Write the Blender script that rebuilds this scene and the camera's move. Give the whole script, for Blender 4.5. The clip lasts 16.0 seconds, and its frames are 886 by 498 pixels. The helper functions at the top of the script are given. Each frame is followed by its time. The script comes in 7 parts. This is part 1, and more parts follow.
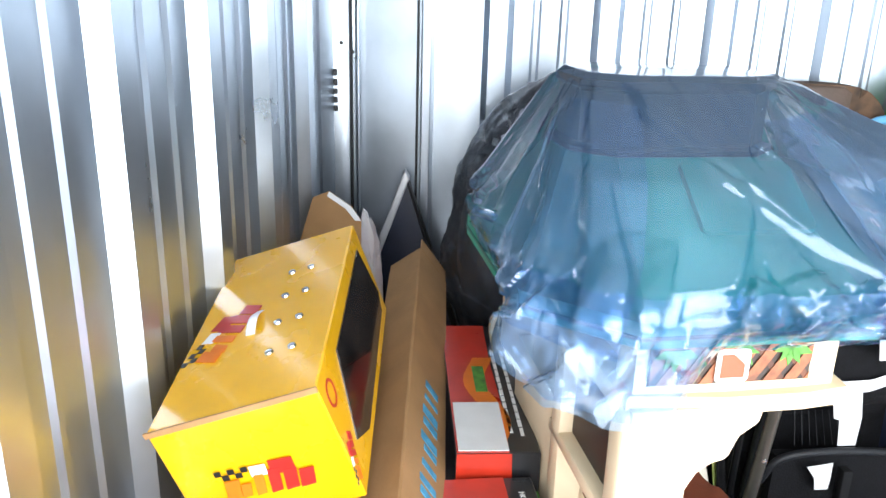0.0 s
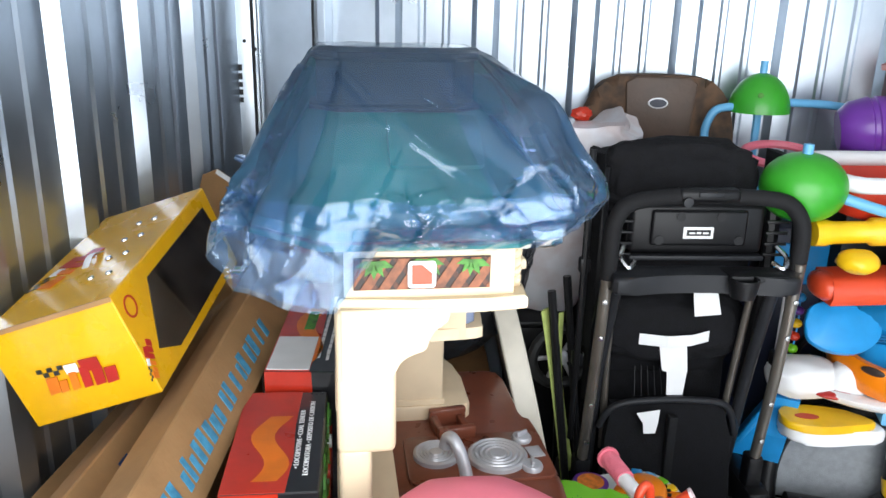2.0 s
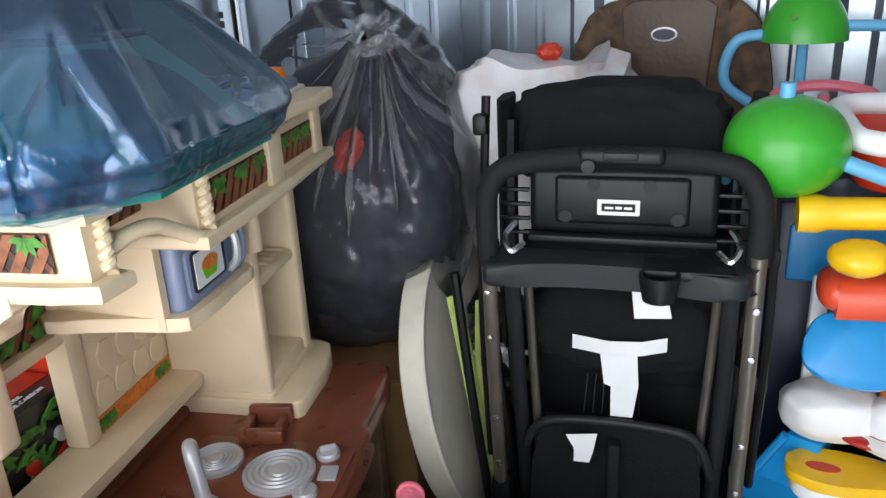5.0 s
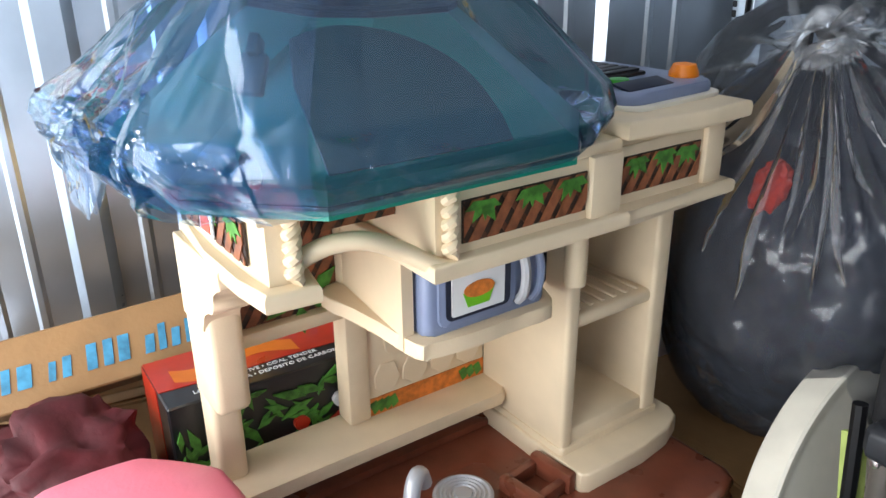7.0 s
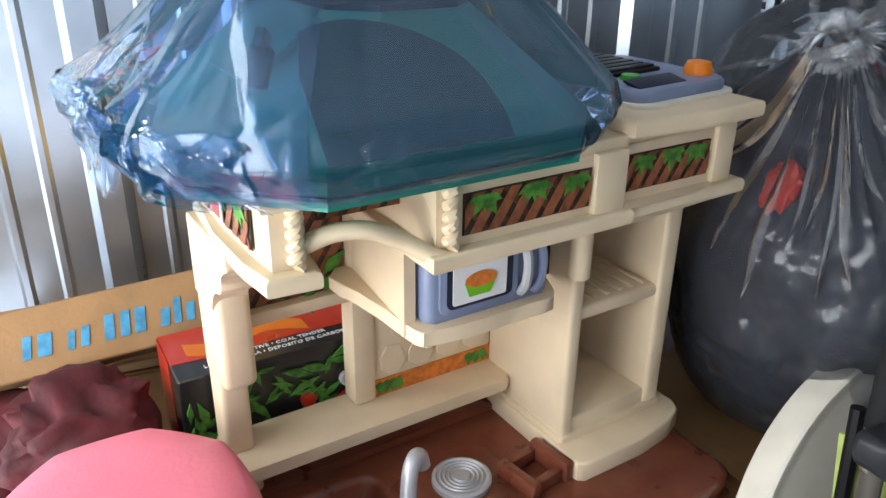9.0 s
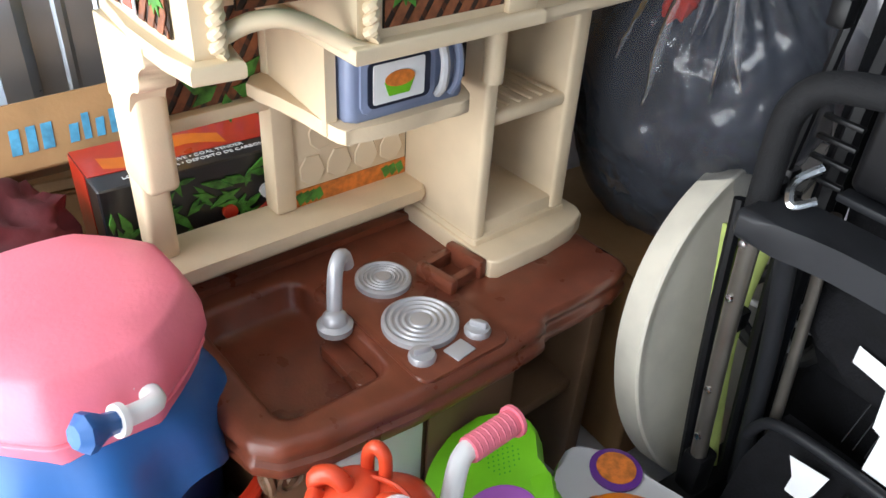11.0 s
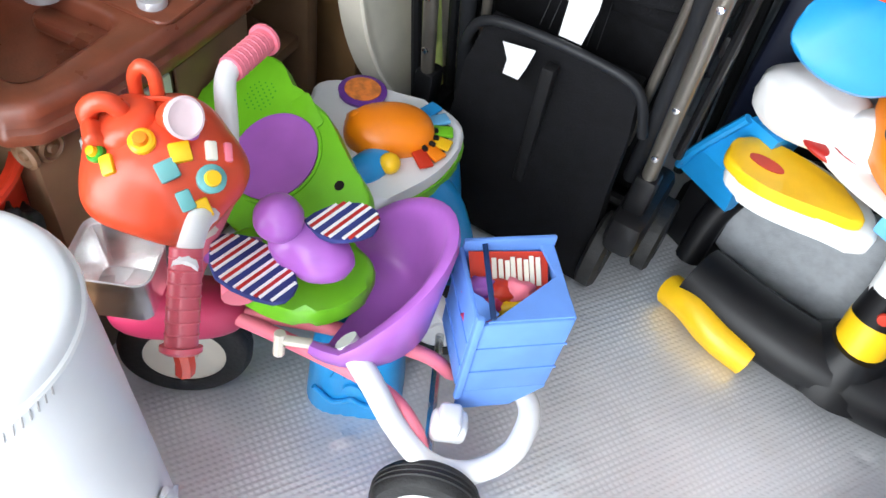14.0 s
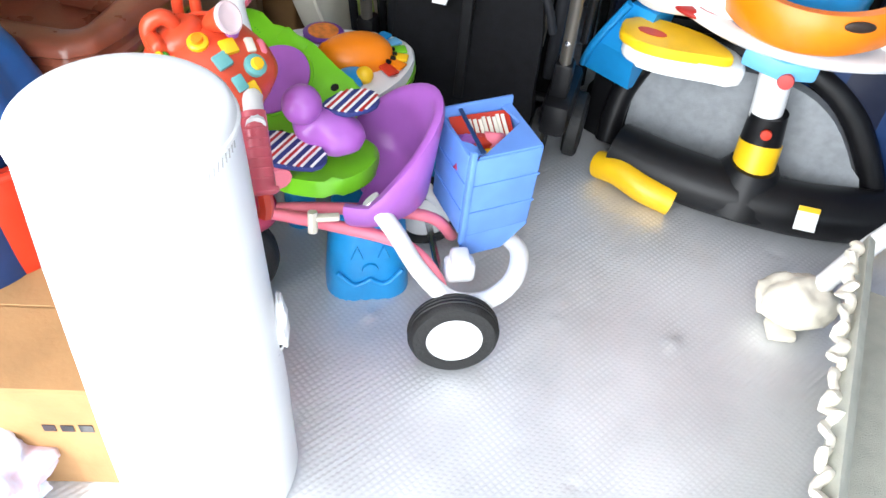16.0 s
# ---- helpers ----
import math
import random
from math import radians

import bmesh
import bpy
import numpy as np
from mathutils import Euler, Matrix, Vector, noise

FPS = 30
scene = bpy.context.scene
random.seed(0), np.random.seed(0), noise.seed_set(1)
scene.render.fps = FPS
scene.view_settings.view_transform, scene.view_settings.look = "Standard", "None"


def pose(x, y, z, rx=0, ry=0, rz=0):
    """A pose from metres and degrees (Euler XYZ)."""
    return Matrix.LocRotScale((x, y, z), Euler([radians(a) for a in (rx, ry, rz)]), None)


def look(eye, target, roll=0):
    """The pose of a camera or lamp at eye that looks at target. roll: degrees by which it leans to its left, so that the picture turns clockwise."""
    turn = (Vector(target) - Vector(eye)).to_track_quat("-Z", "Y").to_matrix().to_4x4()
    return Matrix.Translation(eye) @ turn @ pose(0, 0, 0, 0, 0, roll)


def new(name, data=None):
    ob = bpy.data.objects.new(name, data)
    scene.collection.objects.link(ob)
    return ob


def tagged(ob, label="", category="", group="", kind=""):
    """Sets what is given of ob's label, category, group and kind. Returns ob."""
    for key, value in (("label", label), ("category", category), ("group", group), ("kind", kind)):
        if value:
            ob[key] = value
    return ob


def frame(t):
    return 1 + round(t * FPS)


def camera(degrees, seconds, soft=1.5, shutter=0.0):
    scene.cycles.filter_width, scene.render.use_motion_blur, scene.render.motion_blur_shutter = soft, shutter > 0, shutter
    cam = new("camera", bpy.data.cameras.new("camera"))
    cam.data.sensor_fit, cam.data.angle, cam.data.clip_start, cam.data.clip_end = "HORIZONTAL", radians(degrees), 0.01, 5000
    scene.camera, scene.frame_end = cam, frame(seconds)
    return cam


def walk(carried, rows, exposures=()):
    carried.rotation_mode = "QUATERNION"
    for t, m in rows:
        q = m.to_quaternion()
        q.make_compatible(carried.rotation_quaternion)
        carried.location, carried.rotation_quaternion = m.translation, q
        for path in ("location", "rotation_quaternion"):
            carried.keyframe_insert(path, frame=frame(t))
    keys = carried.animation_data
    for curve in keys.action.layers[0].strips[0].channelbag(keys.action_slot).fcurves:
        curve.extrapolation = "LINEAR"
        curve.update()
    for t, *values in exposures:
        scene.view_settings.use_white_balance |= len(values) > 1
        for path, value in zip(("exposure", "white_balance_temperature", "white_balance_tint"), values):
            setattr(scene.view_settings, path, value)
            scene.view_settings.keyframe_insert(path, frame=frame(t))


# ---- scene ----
cam = camera(59.5, 16.0)

PATH = [
    (0, (0.228, 0.102, 1.5), (0.076, 1.996, 0.875), 1.6),
    (0.5, (0.262, 0.098, 1.507), (0.095, 1.99, 0.881), 1.7),
    (1, (0.336, 0.061, 1.498), (0.147, 1.957, 0.892), 1.0),
    (1.5, (0.46, -0.012, 1.491), (0.303, 1.897, 0.916), 1.2),
    (2, (0.642, -0.127, 1.472), (0.451, 1.774, 0.88), 1.3),
    (2.5, (0.77, -0.16, 1.464), (0.606, 1.731, 0.834), 1.2),
    (3, (0.912, -0.075, 1.433), (0.751, 1.819, 0.813), 0.9),
    (5.5, (1.412, 0.549, 1.388), (0.284, 2.034, 0.666), -2.7),
    (6, (1.399, 0.687, 1.387), (-0.029, 1.882, 0.658), -1.4),
    (6.5, (1.393, 0.82, 1.396), (-0.238, 1.705, 0.65), -1.5),
    (7, (1.391, 0.902, 1.402), (-0.336, 1.565, 0.644), -0.6),
    (7.5, (1.379, 0.928, 1.449), (-0.445, 1.418, 0.791), -2.2),
    (8, (1.391, 0.939, 1.475), (-0.448, 1.442, 0.871), -1.2),
    (8.5, (1.398, 0.94, 1.456), (-0.401, 1.499, 0.782), 0.1),
    (9, (1.413, 0.929, 1.425), (-0.318, 1.514, 0.612), 0.7),
    (11.5, (1.509, 0.878, 1.365), (0.082, 1.671, 0.211), 3.4),
    (12, (1.539, 0.87, 1.338), (0.159, 1.73, 0.174), 2.2),
    (12.5, (1.539, 0.845, 1.299), (0.291, 1.722, 0.006), 4.9),
    (13, (1.563, 0.833, 1.277), (0.512, 1.758, -0.151), 8.1),
    (13.5, (1.567, 0.786, 1.273), (0.709, 1.712, -0.279), 9.7),
    (14, (1.586, 0.712, 1.255), (0.909, 1.835, -0.254), 11.6),
    (14.5, (1.598, 0.573, 1.226), (1.081, 1.874, -0.202), 10.5),
    (15, (1.603, 0.473, 1.237), (1.201, 1.805, -0.199), 8.5),
    (15.5, (1.633, 0.39, 1.237), (1.163, 1.756, -0.147), 6.6),
    (16, (1.68, 0.276, 1.228), (1.16, 1.604, -0.174), 6.6),
]
walk(cam, [(t, look(eye, target, roll)) for t, eye, target, roll in PATH], exposures=[(0,.52),(.5,.22),(1,.04),(1.5,-.2),(2,-.25),(3,-.31),(5.5,-.48),(6,-.2),(6.5,-.02),(8,.05),(9,-.05),(11.5,.15),(12.5,.35),(14,.4),(15,.62),(15.5,.62),(16,.40)])

# ---- world and light ----
world = bpy.data.worlds.new("world")
scene.world = world
world.use_nodes = True
wn = world.node_tree
sky = wn.nodes.new("ShaderNodeTexSky")
sky.sky_type = 'NISHITA'
sky.sun_disc = False
sky.sun_elevation, sky.sun_rotation = radians(48), radians(200)
wn.nodes["Background"].inputs[1].default_value = 0.12
wn.links.new(sky.outputs[0], wn.nodes["Background"].inputs[0])
sun = new("sun", bpy.data.lights.new("sun", 'SUN'))
sun.data.energy, sun.data.angle, sun.data.color = 3.0, radians(1.0), (1.0, 0.96, 0.9)
sun.matrix_world = look((1.0, -6.0, 8.0), (1.3, -0.6, 0.0))
# daylight of the sky standing in the open door
door_light = new("door_daylight", bpy.data.lights.new("door_daylight", 'AREA'))
door_light.data.shape, door_light.data.size, door_light.data.size_y = 'RECTANGLE', 2.5, 2.0
door_light.data.energy, door_light.data.color = 115.0, (0.93, 0.97, 1.0)
door_light.matrix_world = look((1.2, -0.55, 1.12), (1.2, 2.0, 0.6))

# ---- materials ----
def material(name, color, rough=0.45, metal=0.0, vary=0.12, scale=14.0, bump=0.0, bump_scale=60.0, second=None, coat=0.0, spec=0.5, stains=0.0):
    m = bpy.data.materials.new(name)
    m.use_nodes = True
    nt = m.node_tree
    b = nt.nodes["Principled BSDF"]
    b.inputs["Metallic"].default_value = metal
    b.inputs["Specular IOR Level"].default_value = spec
    b.inputs["Coat Weight"].default_value = coat
    tc = nt.nodes.new("ShaderNodeTexCoord")
    n1 = nt.nodes.new("ShaderNodeTexNoise")
    n1.inputs["Scale"].default_value, n1.inputs["Detail"].default_value = scale, 6
    nt.links.new(tc.outputs["Object"], n1.inputs["Vector"])
    mix = nt.nodes.new("ShaderNodeMix")
    mix.data_type = 'RGBA'
    dark = second or tuple(c * (1 - vary * 2.0) for c in color)
    mix.inputs[6].default_value = (*dark, 1)
    mix.inputs[7].default_value = (*[min(1, c * (1 + vary * 0.6)) for c in color], 1)
    ramp = nt.nodes.new("ShaderNodeMapRange")
    ramp.inputs[1].default_value, ramp.inputs[2].default_value = 0.3, 0.62
    nt.links.new(n1.outputs[0], ramp.inputs[0])
    nt.links.new(ramp.outputs[0], mix.inputs[0])
    colour = mix.outputs[2]
    if stains:
        n3 = nt.nodes.new("ShaderNodeTexNoise")
        n3.inputs["Scale"].default_value, n3.inputs["Detail"].default_value = 3.0, 8
        nt.links.new(tc.outputs["Object"], n3.inputs["Vector"])
        r3 = nt.nodes.new("ShaderNodeMapRange")
        r3.inputs[1].default_value, r3.inputs[2].default_value, r3.inputs[4].default_value = 0.52, 0.75, stains
        nt.links.new(n3.outputs[0], r3.inputs[0])
        mx = nt.nodes.new("ShaderNodeMix")
        mx.data_type = 'RGBA'
        mx.inputs[7].default_value = (0.16, 0.13, 0.10, 1)
        nt.links.new(r3.outputs[0], mx.inputs[0])
        nt.links.new(colour, mx.inputs[6])
        colour = mx.outputs[2]
    nt.links.new(colour, b.inputs["Base Color"])
    rr = nt.nodes.new("ShaderNodeMapRange")
    rr.inputs[3].default_value, rr.inputs[4].default_value = max(0.02, rough - 0.08), min(1, rough + 0.1)
    nt.links.new(n1.outputs[0], rr.inputs[0])
    nt.links.new(rr.outputs[0], b.inputs["Roughness"])
    if bump:
        n2 = nt.nodes.new("ShaderNodeTexNoise")
        n2.inputs["Scale"].default_value, n2.inputs["Detail"].default_value = bump_scale, 4
        nt.links.new(tc.outputs["Object"], n2.inputs["Vector"])
        bp = nt.nodes.new("ShaderNodeBump")
        bp.inputs["Strength"].default_value, bp.inputs["Distance"].default_value = bump, 0.01
        nt.links.new(n2.outputs[0], bp.inputs["Height"])
        nt.links.new(bp.outputs[0], b.inputs["Normal"])
    return m


def film_material(name, tint, body=0.12, rough=0.12, scale=9.0, clear_tint=0.25, relief=0.5, ior=1.5, sheen=0.0):
    """Thin plastic film: mostly clear, a little tinted, with shiny creases."""
    m = bpy.data.materials.new(name)
    m.use_nodes = True
    nt = m.node_tree
    nt.nodes.remove(nt.nodes["Principled BSDF"])
    out = nt.nodes["Material Output"]
    clear = nt.nodes.new("ShaderNodeBsdfTransparent")
    clear.inputs[0].default_value = (*[1 - clear_tint + clear_tint * c for c in tint], 1)
    haze = nt.nodes.new("ShaderNodeBsdfDiffuse")
    haze.inputs[0].default_value = (*[0.2 + 0.8 * c for c in tint], 1)
    tc = nt.nodes.new("ShaderNodeTexCoord")
    n = nt.nodes.new("ShaderNodeTexNoise")
    n.noise_type = 'RIDGED_MULTIFRACTAL'
    n.inputs["Scale"].default_value, n.inputs["Detail"].default_value, n.inputs["Distortion"].default_value = scale, 3, 0.6
    nt.links.new(tc.outputs["Object"], n.inputs["Vector"])
    bp = nt.nodes.new("ShaderNodeBump")
    bp.inputs["Strength"].default_value, bp.inputs["Distance"].default_value = relief, 0.012
    nt.links.new(n.outputs[0], bp.inputs["Height"])
    mix = nt.nodes.new("ShaderNodeMixShader")
    cloud = nt.nodes.new("ShaderNodeMapRange")
    cloud.inputs[1].default_value, cloud.inputs[2].default_value = 0.3, 1.7
    cloud.inputs[3].default_value, cloud.inputs[4].default_value = body * 0.45, min(1, body * 2.4)
    nt.links.new(n.outputs[0], cloud.inputs[0])
    nt.links.new(cloud.outputs[0], mix.inputs[0])
    nt.links.new(clear.outputs[0], mix.inputs[1])
    nt.links.new(haze.outputs[0], mix.inputs[2])
    gl = nt.nodes.new("ShaderNodeBsdfGlossy")
    gl.inputs["Roughness"].default_value = rough
    nt.links.new(bp.outputs[0], gl.inputs["Normal"])
    fr = nt.nodes.new("ShaderNodeFresnel")
    fr.inputs["IOR"].default_value = ior
    nt.links.new(bp.outputs[0], fr.inputs["Normal"])
    top = nt.nodes.new("ShaderNodeMixShader")
    nt.links.new(fr.outputs[0], top.inputs[0])
    nt.links.new(mix.outputs[0], top.inputs[1])
    nt.links.new(gl.outputs[0], top.inputs[2])
    if not sheen:
        nt.links.new(top.outputs[0], out.inputs[0])
        return m
    wide = nt.nodes.new("ShaderNodeBsdfGlossy")
    wide.inputs["Roughness"].default_value = 0.30
    wide.inputs["Color"].default_value = (0.55, 0.80, 1.0, 1)
    nt.links.new(bp.outputs[0], wide.inputs["Normal"])
    both = nt.nodes.new("ShaderNodeMixShader")
    both.inputs[0].default_value = sheen
    nt.links.new(top.outputs[0], both.inputs[1])
    nt.links.new(wide.outputs[0], both.inputs[2])
    nt.links.new(both.outputs[0], out.inputs[0])
    return m


M_WALL = material("galvanised steel", (0.47, 0.525, 0.59), 0.3, 0.9, 0.08, 5.0, 0.05, 25.0, stains=0.12)
M_FLOOR = material("silver foil insulation", (0.74, 0.75, 0.77), 0.44, 0.5, 0.08, 4.0, stains=0.08)
M_CONC = material("concrete", (0.45, 0.44, 0.42), 0.85, 0, 0.12, 6.0, 0.3, 80.0)
M_CEIL = material("painted steel ceiling", (0.7, 0.7, 0.7), 0.5, 0.2, 0.05)
M_CREAM = material("cream plastic", (0.74, 0.59, 0.40), 0.42, 0, 0.05, 9.0, 0.05, 300.0, stains=0.04)
M_BROWN = material("brown plastic", (0.185, 0.052, 0.027), 0.29, 0, 0.12, 18.0, 0.05, 200.0)
M_TAN = material("tan plastic", (0.17, 0.095, 0.05), 0.5, 0, 0.1, 12.0, 0.05, 200.0)
M_SLATE = material("blue grey plastic", (0.20, 0.24, 0.36), 0.38, 0, 0.06)
M_SILVER = material("silver plastic", (0.50, 0.50, 0.52), 0.34, 0.35, 0.06)
M_GREEN = material("dark green plastic", (0.002, 0.24, 0.165), 0.35, 0, 0.1, 8.0)
# darker copy of the roof green; on the gable it is painted shade
M_DKGREEN = material("darker green plastic and gable shade", (0.002, 0.075, 0.070), 0.4, 0, 0.1, 8.0)
M_NAVY = material("dark navy plastic", (0.010, 0.014, 0.034), 0.4, 0, 0.1)
M_FILM = film_material("clear blue plastic film", (0.07, 0.46, 1.0), 0.115, 0.08, 5.0, 0.34, 0.05, 1.62, 0.03)
M_BASKET = film_material("frosted clear plastic", (0.92, 0.92, 0.94), 0.75, 0.25, 12.0, 0.15, 0.1, 1.5)
M_BUNCH = film_material("bunched clear film", (0.80, 0.83, 0.88), 0.22, 0.25, 14.0, 0.1, 0.2, 1.45)
M_BAGCLEAR = film_material("clear bin bag film", (0.52, 0.58, 0.72), 0.10, 0.16, 15.0, 0.15, 0.85, 1.5)
M_BAGWHITE = material("white carrier bag film", (0.74, 0.73, 0.76), 0.32, 0, 0.06, 9.0, 0.95, 13.0, second=(0.62, 0.50, 0.48))
M_DARKCLOTH = material("dark folded clothes", (0.014, 0.017, 0.027), 0.8, 0, 0.3, 9.0, 0.4, 30.0)
M_RED = material("red plastic", (0.55, 0.035, 0.012), 0.35, 0, 0.08)
M_REDCARD = material("red printed card", (0.52, 0.03, 0.012), 0.3, 0, 0.08, 20.0, coat=0.3)
M_BLACKCARD = material("black printed card", (0.014, 0.014, 0.016), 0.3, 0, 0.1, coat=0.3)
M_WHITECARD = material("white printed card", (0.78, 0.78, 0.78), 0.4, 0, 0.04)
M_CARD = material("corrugated cardboard", (0.34, 0.185, 0.075), 0.8, 0, 0.09, 12.0, 0.1, 120.0, stains=0.12)
M_INK = material("blue ink", (0.06, 0.28, 0.46), 0.7, 0, 0.2, 50.0)
M_YELLOWCARD = material("yellow printed card", (0.80, 0.42, 0.004), 0.26, 0, 0.07, 6.0, coat=0.4)
M_ORANGEINK = material("orange ink", (0.75, 0.18, 0.01), 0.4)
M_REDINK = material("red ink", (0.45, 0.02, 0.015), 0.4)
M_WINDOW = material("dark clear window", (0.022, 0.018, 0.016), 0.1, 0, 0.4, 10.0, coat=0.5)
M_LEAF = material("green printed leaf", (0.07, 0.24, 0.03), 0.5, 0, 0.3, 60.0)
M_SLAT = material("brown printed slat", (0.26, 0.085, 0.034), 0.5, 0, 0.25, 60.0)
M_SLATDARK = material("darker printed slat", (0.10, 0.032, 0.014), 0.5, 0, 0.25, 60.0)
M_SHADE = material("dark print", (0.035, 0.02, 0.014), 0.5, 0, 0.2)
M_PINK = material("pink plastic", (0.84, 0.20, 0.27), 0.45, 0, 0.06, 8.0, 0.06, 150.0)
M_GRIP = material("deep rose rubber", (0.56, 0.09, 0.12), 0.28, 0, 0.08)
M_HOTPINK = material("deep pink plastic", (0.55, 0.04, 0.12), 0.4, 0, 0.06)
M_BLUE = material("blue plastic", (0.012, 0.105, 0.34), 0.42, 0, 0.1, 10.0)
M_DKBLUE = material("dark blue plastic", (0.006, 0.03, 0.11), 0.45, 0, 0.1)
M_LTBLUE = material("light blue plastic", (0.012, 0.27, 0.62), 0.35, 0, 0.06)
M_SKY = material("pale blue plastic tube", (0.13, 0.40, 0.66), 0.4, 0, 0.05)
M_FOAMBLUE = material("blue foam sheet", (0.12, 0.27, 0.68), 0.6, 0, 0.06)
M_WHITE = material("white plastic", (0.80, 0.80, 0.80), 0.35, 0, 0.03, 6.0)
M_OFFWHITE = material("off white vinyl", (0.74, 0.75, 0.77), 0.4, 0, 0.05, 3.0, 0.12, 8.0)
M_IVORY = material("ivory plastic", (0.74, 0.69, 0.58), 0.45, 0, 0.05)
M_LIME = material("lime green plastic", (0.16, 0.50, 0.015), 0.35, 0, 0.06)
M_GRASS = material("green plastic", (0.035, 0.32, 0.02), 0.3, 0, 0.06)
M_PALEGREEN = material("pale green fabric", (0.42, 0.50, 0.14), 0.8, 0, 0.1, 30.0)
M_PURPLE = material("purple plastic", (0.37, 0.115, 0.47), 0.3, 0, 0.06)
M_DKPURPLE = material("dark purple plastic", (0.13, 0.03, 0.28), 0.3, 0, 0.08)
M_ROSE = material("pale rose plastic", (0.80, 0.62, 0.64), 0.35)
M_CORAL = material("coral red plastic", (0.66, 0.07, 0.025), 0.3, 0, 0.06)
M_ORANGE = material("orange plastic", (0.85, 0.22, 0.004), 0.32, 0, 0.05)
M_YELLOW = material("yellow plastic", (0.85, 0.50, 0.01), 0.35, 0, 0.05)
M_TEAL = material("teal plastic", (0.14, 0.42, 0.42), 0.4)
M_BLACK = material("black plastic", (0.006, 0.006, 0.007), 0.4, 0, 0.15)
M_RUBBER = material("black rubber", (0.014, 0.014, 0.014), 0.6, 0, 0.2, 40.0, 0.2, 90.0)
M_FABRIC = material("black fabric", (0.0045, 0.0045, 0.006), 0.85, 0, 0.3, 40.0, 0.25, 220.0)
M_FOAM = material("black foam grip", (0.009, 0.009, 0.010), 0.75, 0, 0.1, 60.0, 0.2, 400.0)
M_CHAR = material("charcoal plastic", (0.018, 0.019, 0.022), 0.45, 0, 0.1)
M_TAUPE = material("taupe metal tube", (0.20, 0.18, 0.155), 0.32, 0.7, 0.08)
for dull in (M_BLACK, M_FABRIC, M_FOAM, M_CHAR):
    dull.node_tree.nodes["Principled BSDF"].inputs["Specular IOR Level"].default_value = 0.28
M_SEAM = material("grey thread", (0.34, 0.33, 0.33), 0.8, 0, 0.1)
M_GREY = material("grey mesh fabric", (0.27, 0.285, 0.30), 0.8, 0, 0.08, 40.0, 0.25, 300.0)
M_STEEL = material("bright steel", (0.6, 0.6, 0.6), 0.25, 1.0, 0.05)
M_TAG = material("white care label", (0.82, 0.82, 0.82), 0.6, 0, 0.03)
M_LEATHER = material("brown leatherette", (0.075, 0.045, 0.030), 0.5, 0, 0.12, 14.0, 0.15, 90.0)
M_CAMO = material("brown patterned fabric", (0.10, 0.055, 0.03), 0.8, 0, 0.3, 22.0, second=(0.02, 0.014, 0.01))
M_STRIPE = material("navy cloth", (0.02, 0.03, 0.16), 0.75, 0, 0.1)
M_REDCLOTH = material("dark red cloth", (0.10, 0.008, 0.012), 0.75, 0, 0.25, 10.0, 0.3, 30.0)
M_MESHCLOTH = material("beige net cloth", (0.42, 0.42, 0.36), 0.8, 0, 0.06, 30.0, 0.3, 400.0)
M_QUILT = material("patterned blue cloth", (0.45, 0.55, 0.70), 0.8, 0, 0.2, 16.0, 0.3, 20.0, second=(0.5, 0.28, 0.3))
M_CARROT = material("orange print", (0.70, 0.20, 0.03), 0.5, 0, 0.2, 70.0)


# ---- building helpers ----
def part(name, bm, mat, parent=None, label="", smooth=40):
    me = bpy.data.meshes.new(name)
    bmesh.ops.recalc_face_normals(bm, faces=bm.faces)
    bm.to_mesh(me)
    bm.free()
    me.materials.append(mat)
    if smooth:
        me.polygons.foreach_set("use_smooth", [True] * len(me.polygons))
        me.set_sharp_from_angle(angle=radians(smooth))
    ob = new(name, me)
    if parent is not None:
        ob.parent = parent
    return tagged(ob, label)


def thing(name, m, label, category, group=""):
    ob = new(name)
    ob.empty_display_size = 0.05
    ob.matrix_world = m
    return tagged(ob, label, category, group)


def joined(*bms):
    out = bmesh.new()
    me = bpy.data.meshes.new("tmp")
    for b in bms:
        b.to_mesh(me)
        out.from_mesh(me)
        b.free()
    bpy.data.meshes.remove(me)
    return out


def moved(bm, m):
    bm.transform(m)
    return bm


def box(x0, x1, y0, y1, z0, z1, bevel=0.0, seg=2):
    bm = bmesh.new()
    bmesh.ops.create_cube(bm, size=1)
    bm.transform(Matrix.Translation(((x0 + x1) / 2, (y0 + y1) / 2, (z0 + z1) / 2)) @ Matrix.Diagonal((x1 - x0, y1 - y0, z1 - z0, 1)))
    if bevel:
        bmesh.ops.bevel(bm, geom=bm.edges[:], offset=bevel, segments=seg, affect='EDGES', profile=0.5)
    return bm


def loft(rings, cap=True, closed=True):
    bm = bmesh.new()
    vs = [[bm.verts.new(p) for p in r] for r in rings]
    n = len(vs[0])
    for a, b in zip(vs, vs[1:]):
        for i in range(n if closed else n - 1):
            j = (i + 1) % n
            bm.faces.new((a[i], a[j], b[j], b[i]))
    if cap and closed:
        bm.faces.new(vs[0][::-1])
        bm.faces.new(vs[-1])
    return bm


def lathe(profile, n=32, cap=True):
    """Turned about z from (radius, height) pairs."""
    return loft([[(r * math.cos(2 * math.pi * i / n), r * math.sin(2 * math.pi * i / n), z) for i in range(n)] for r, z in profile], cap)


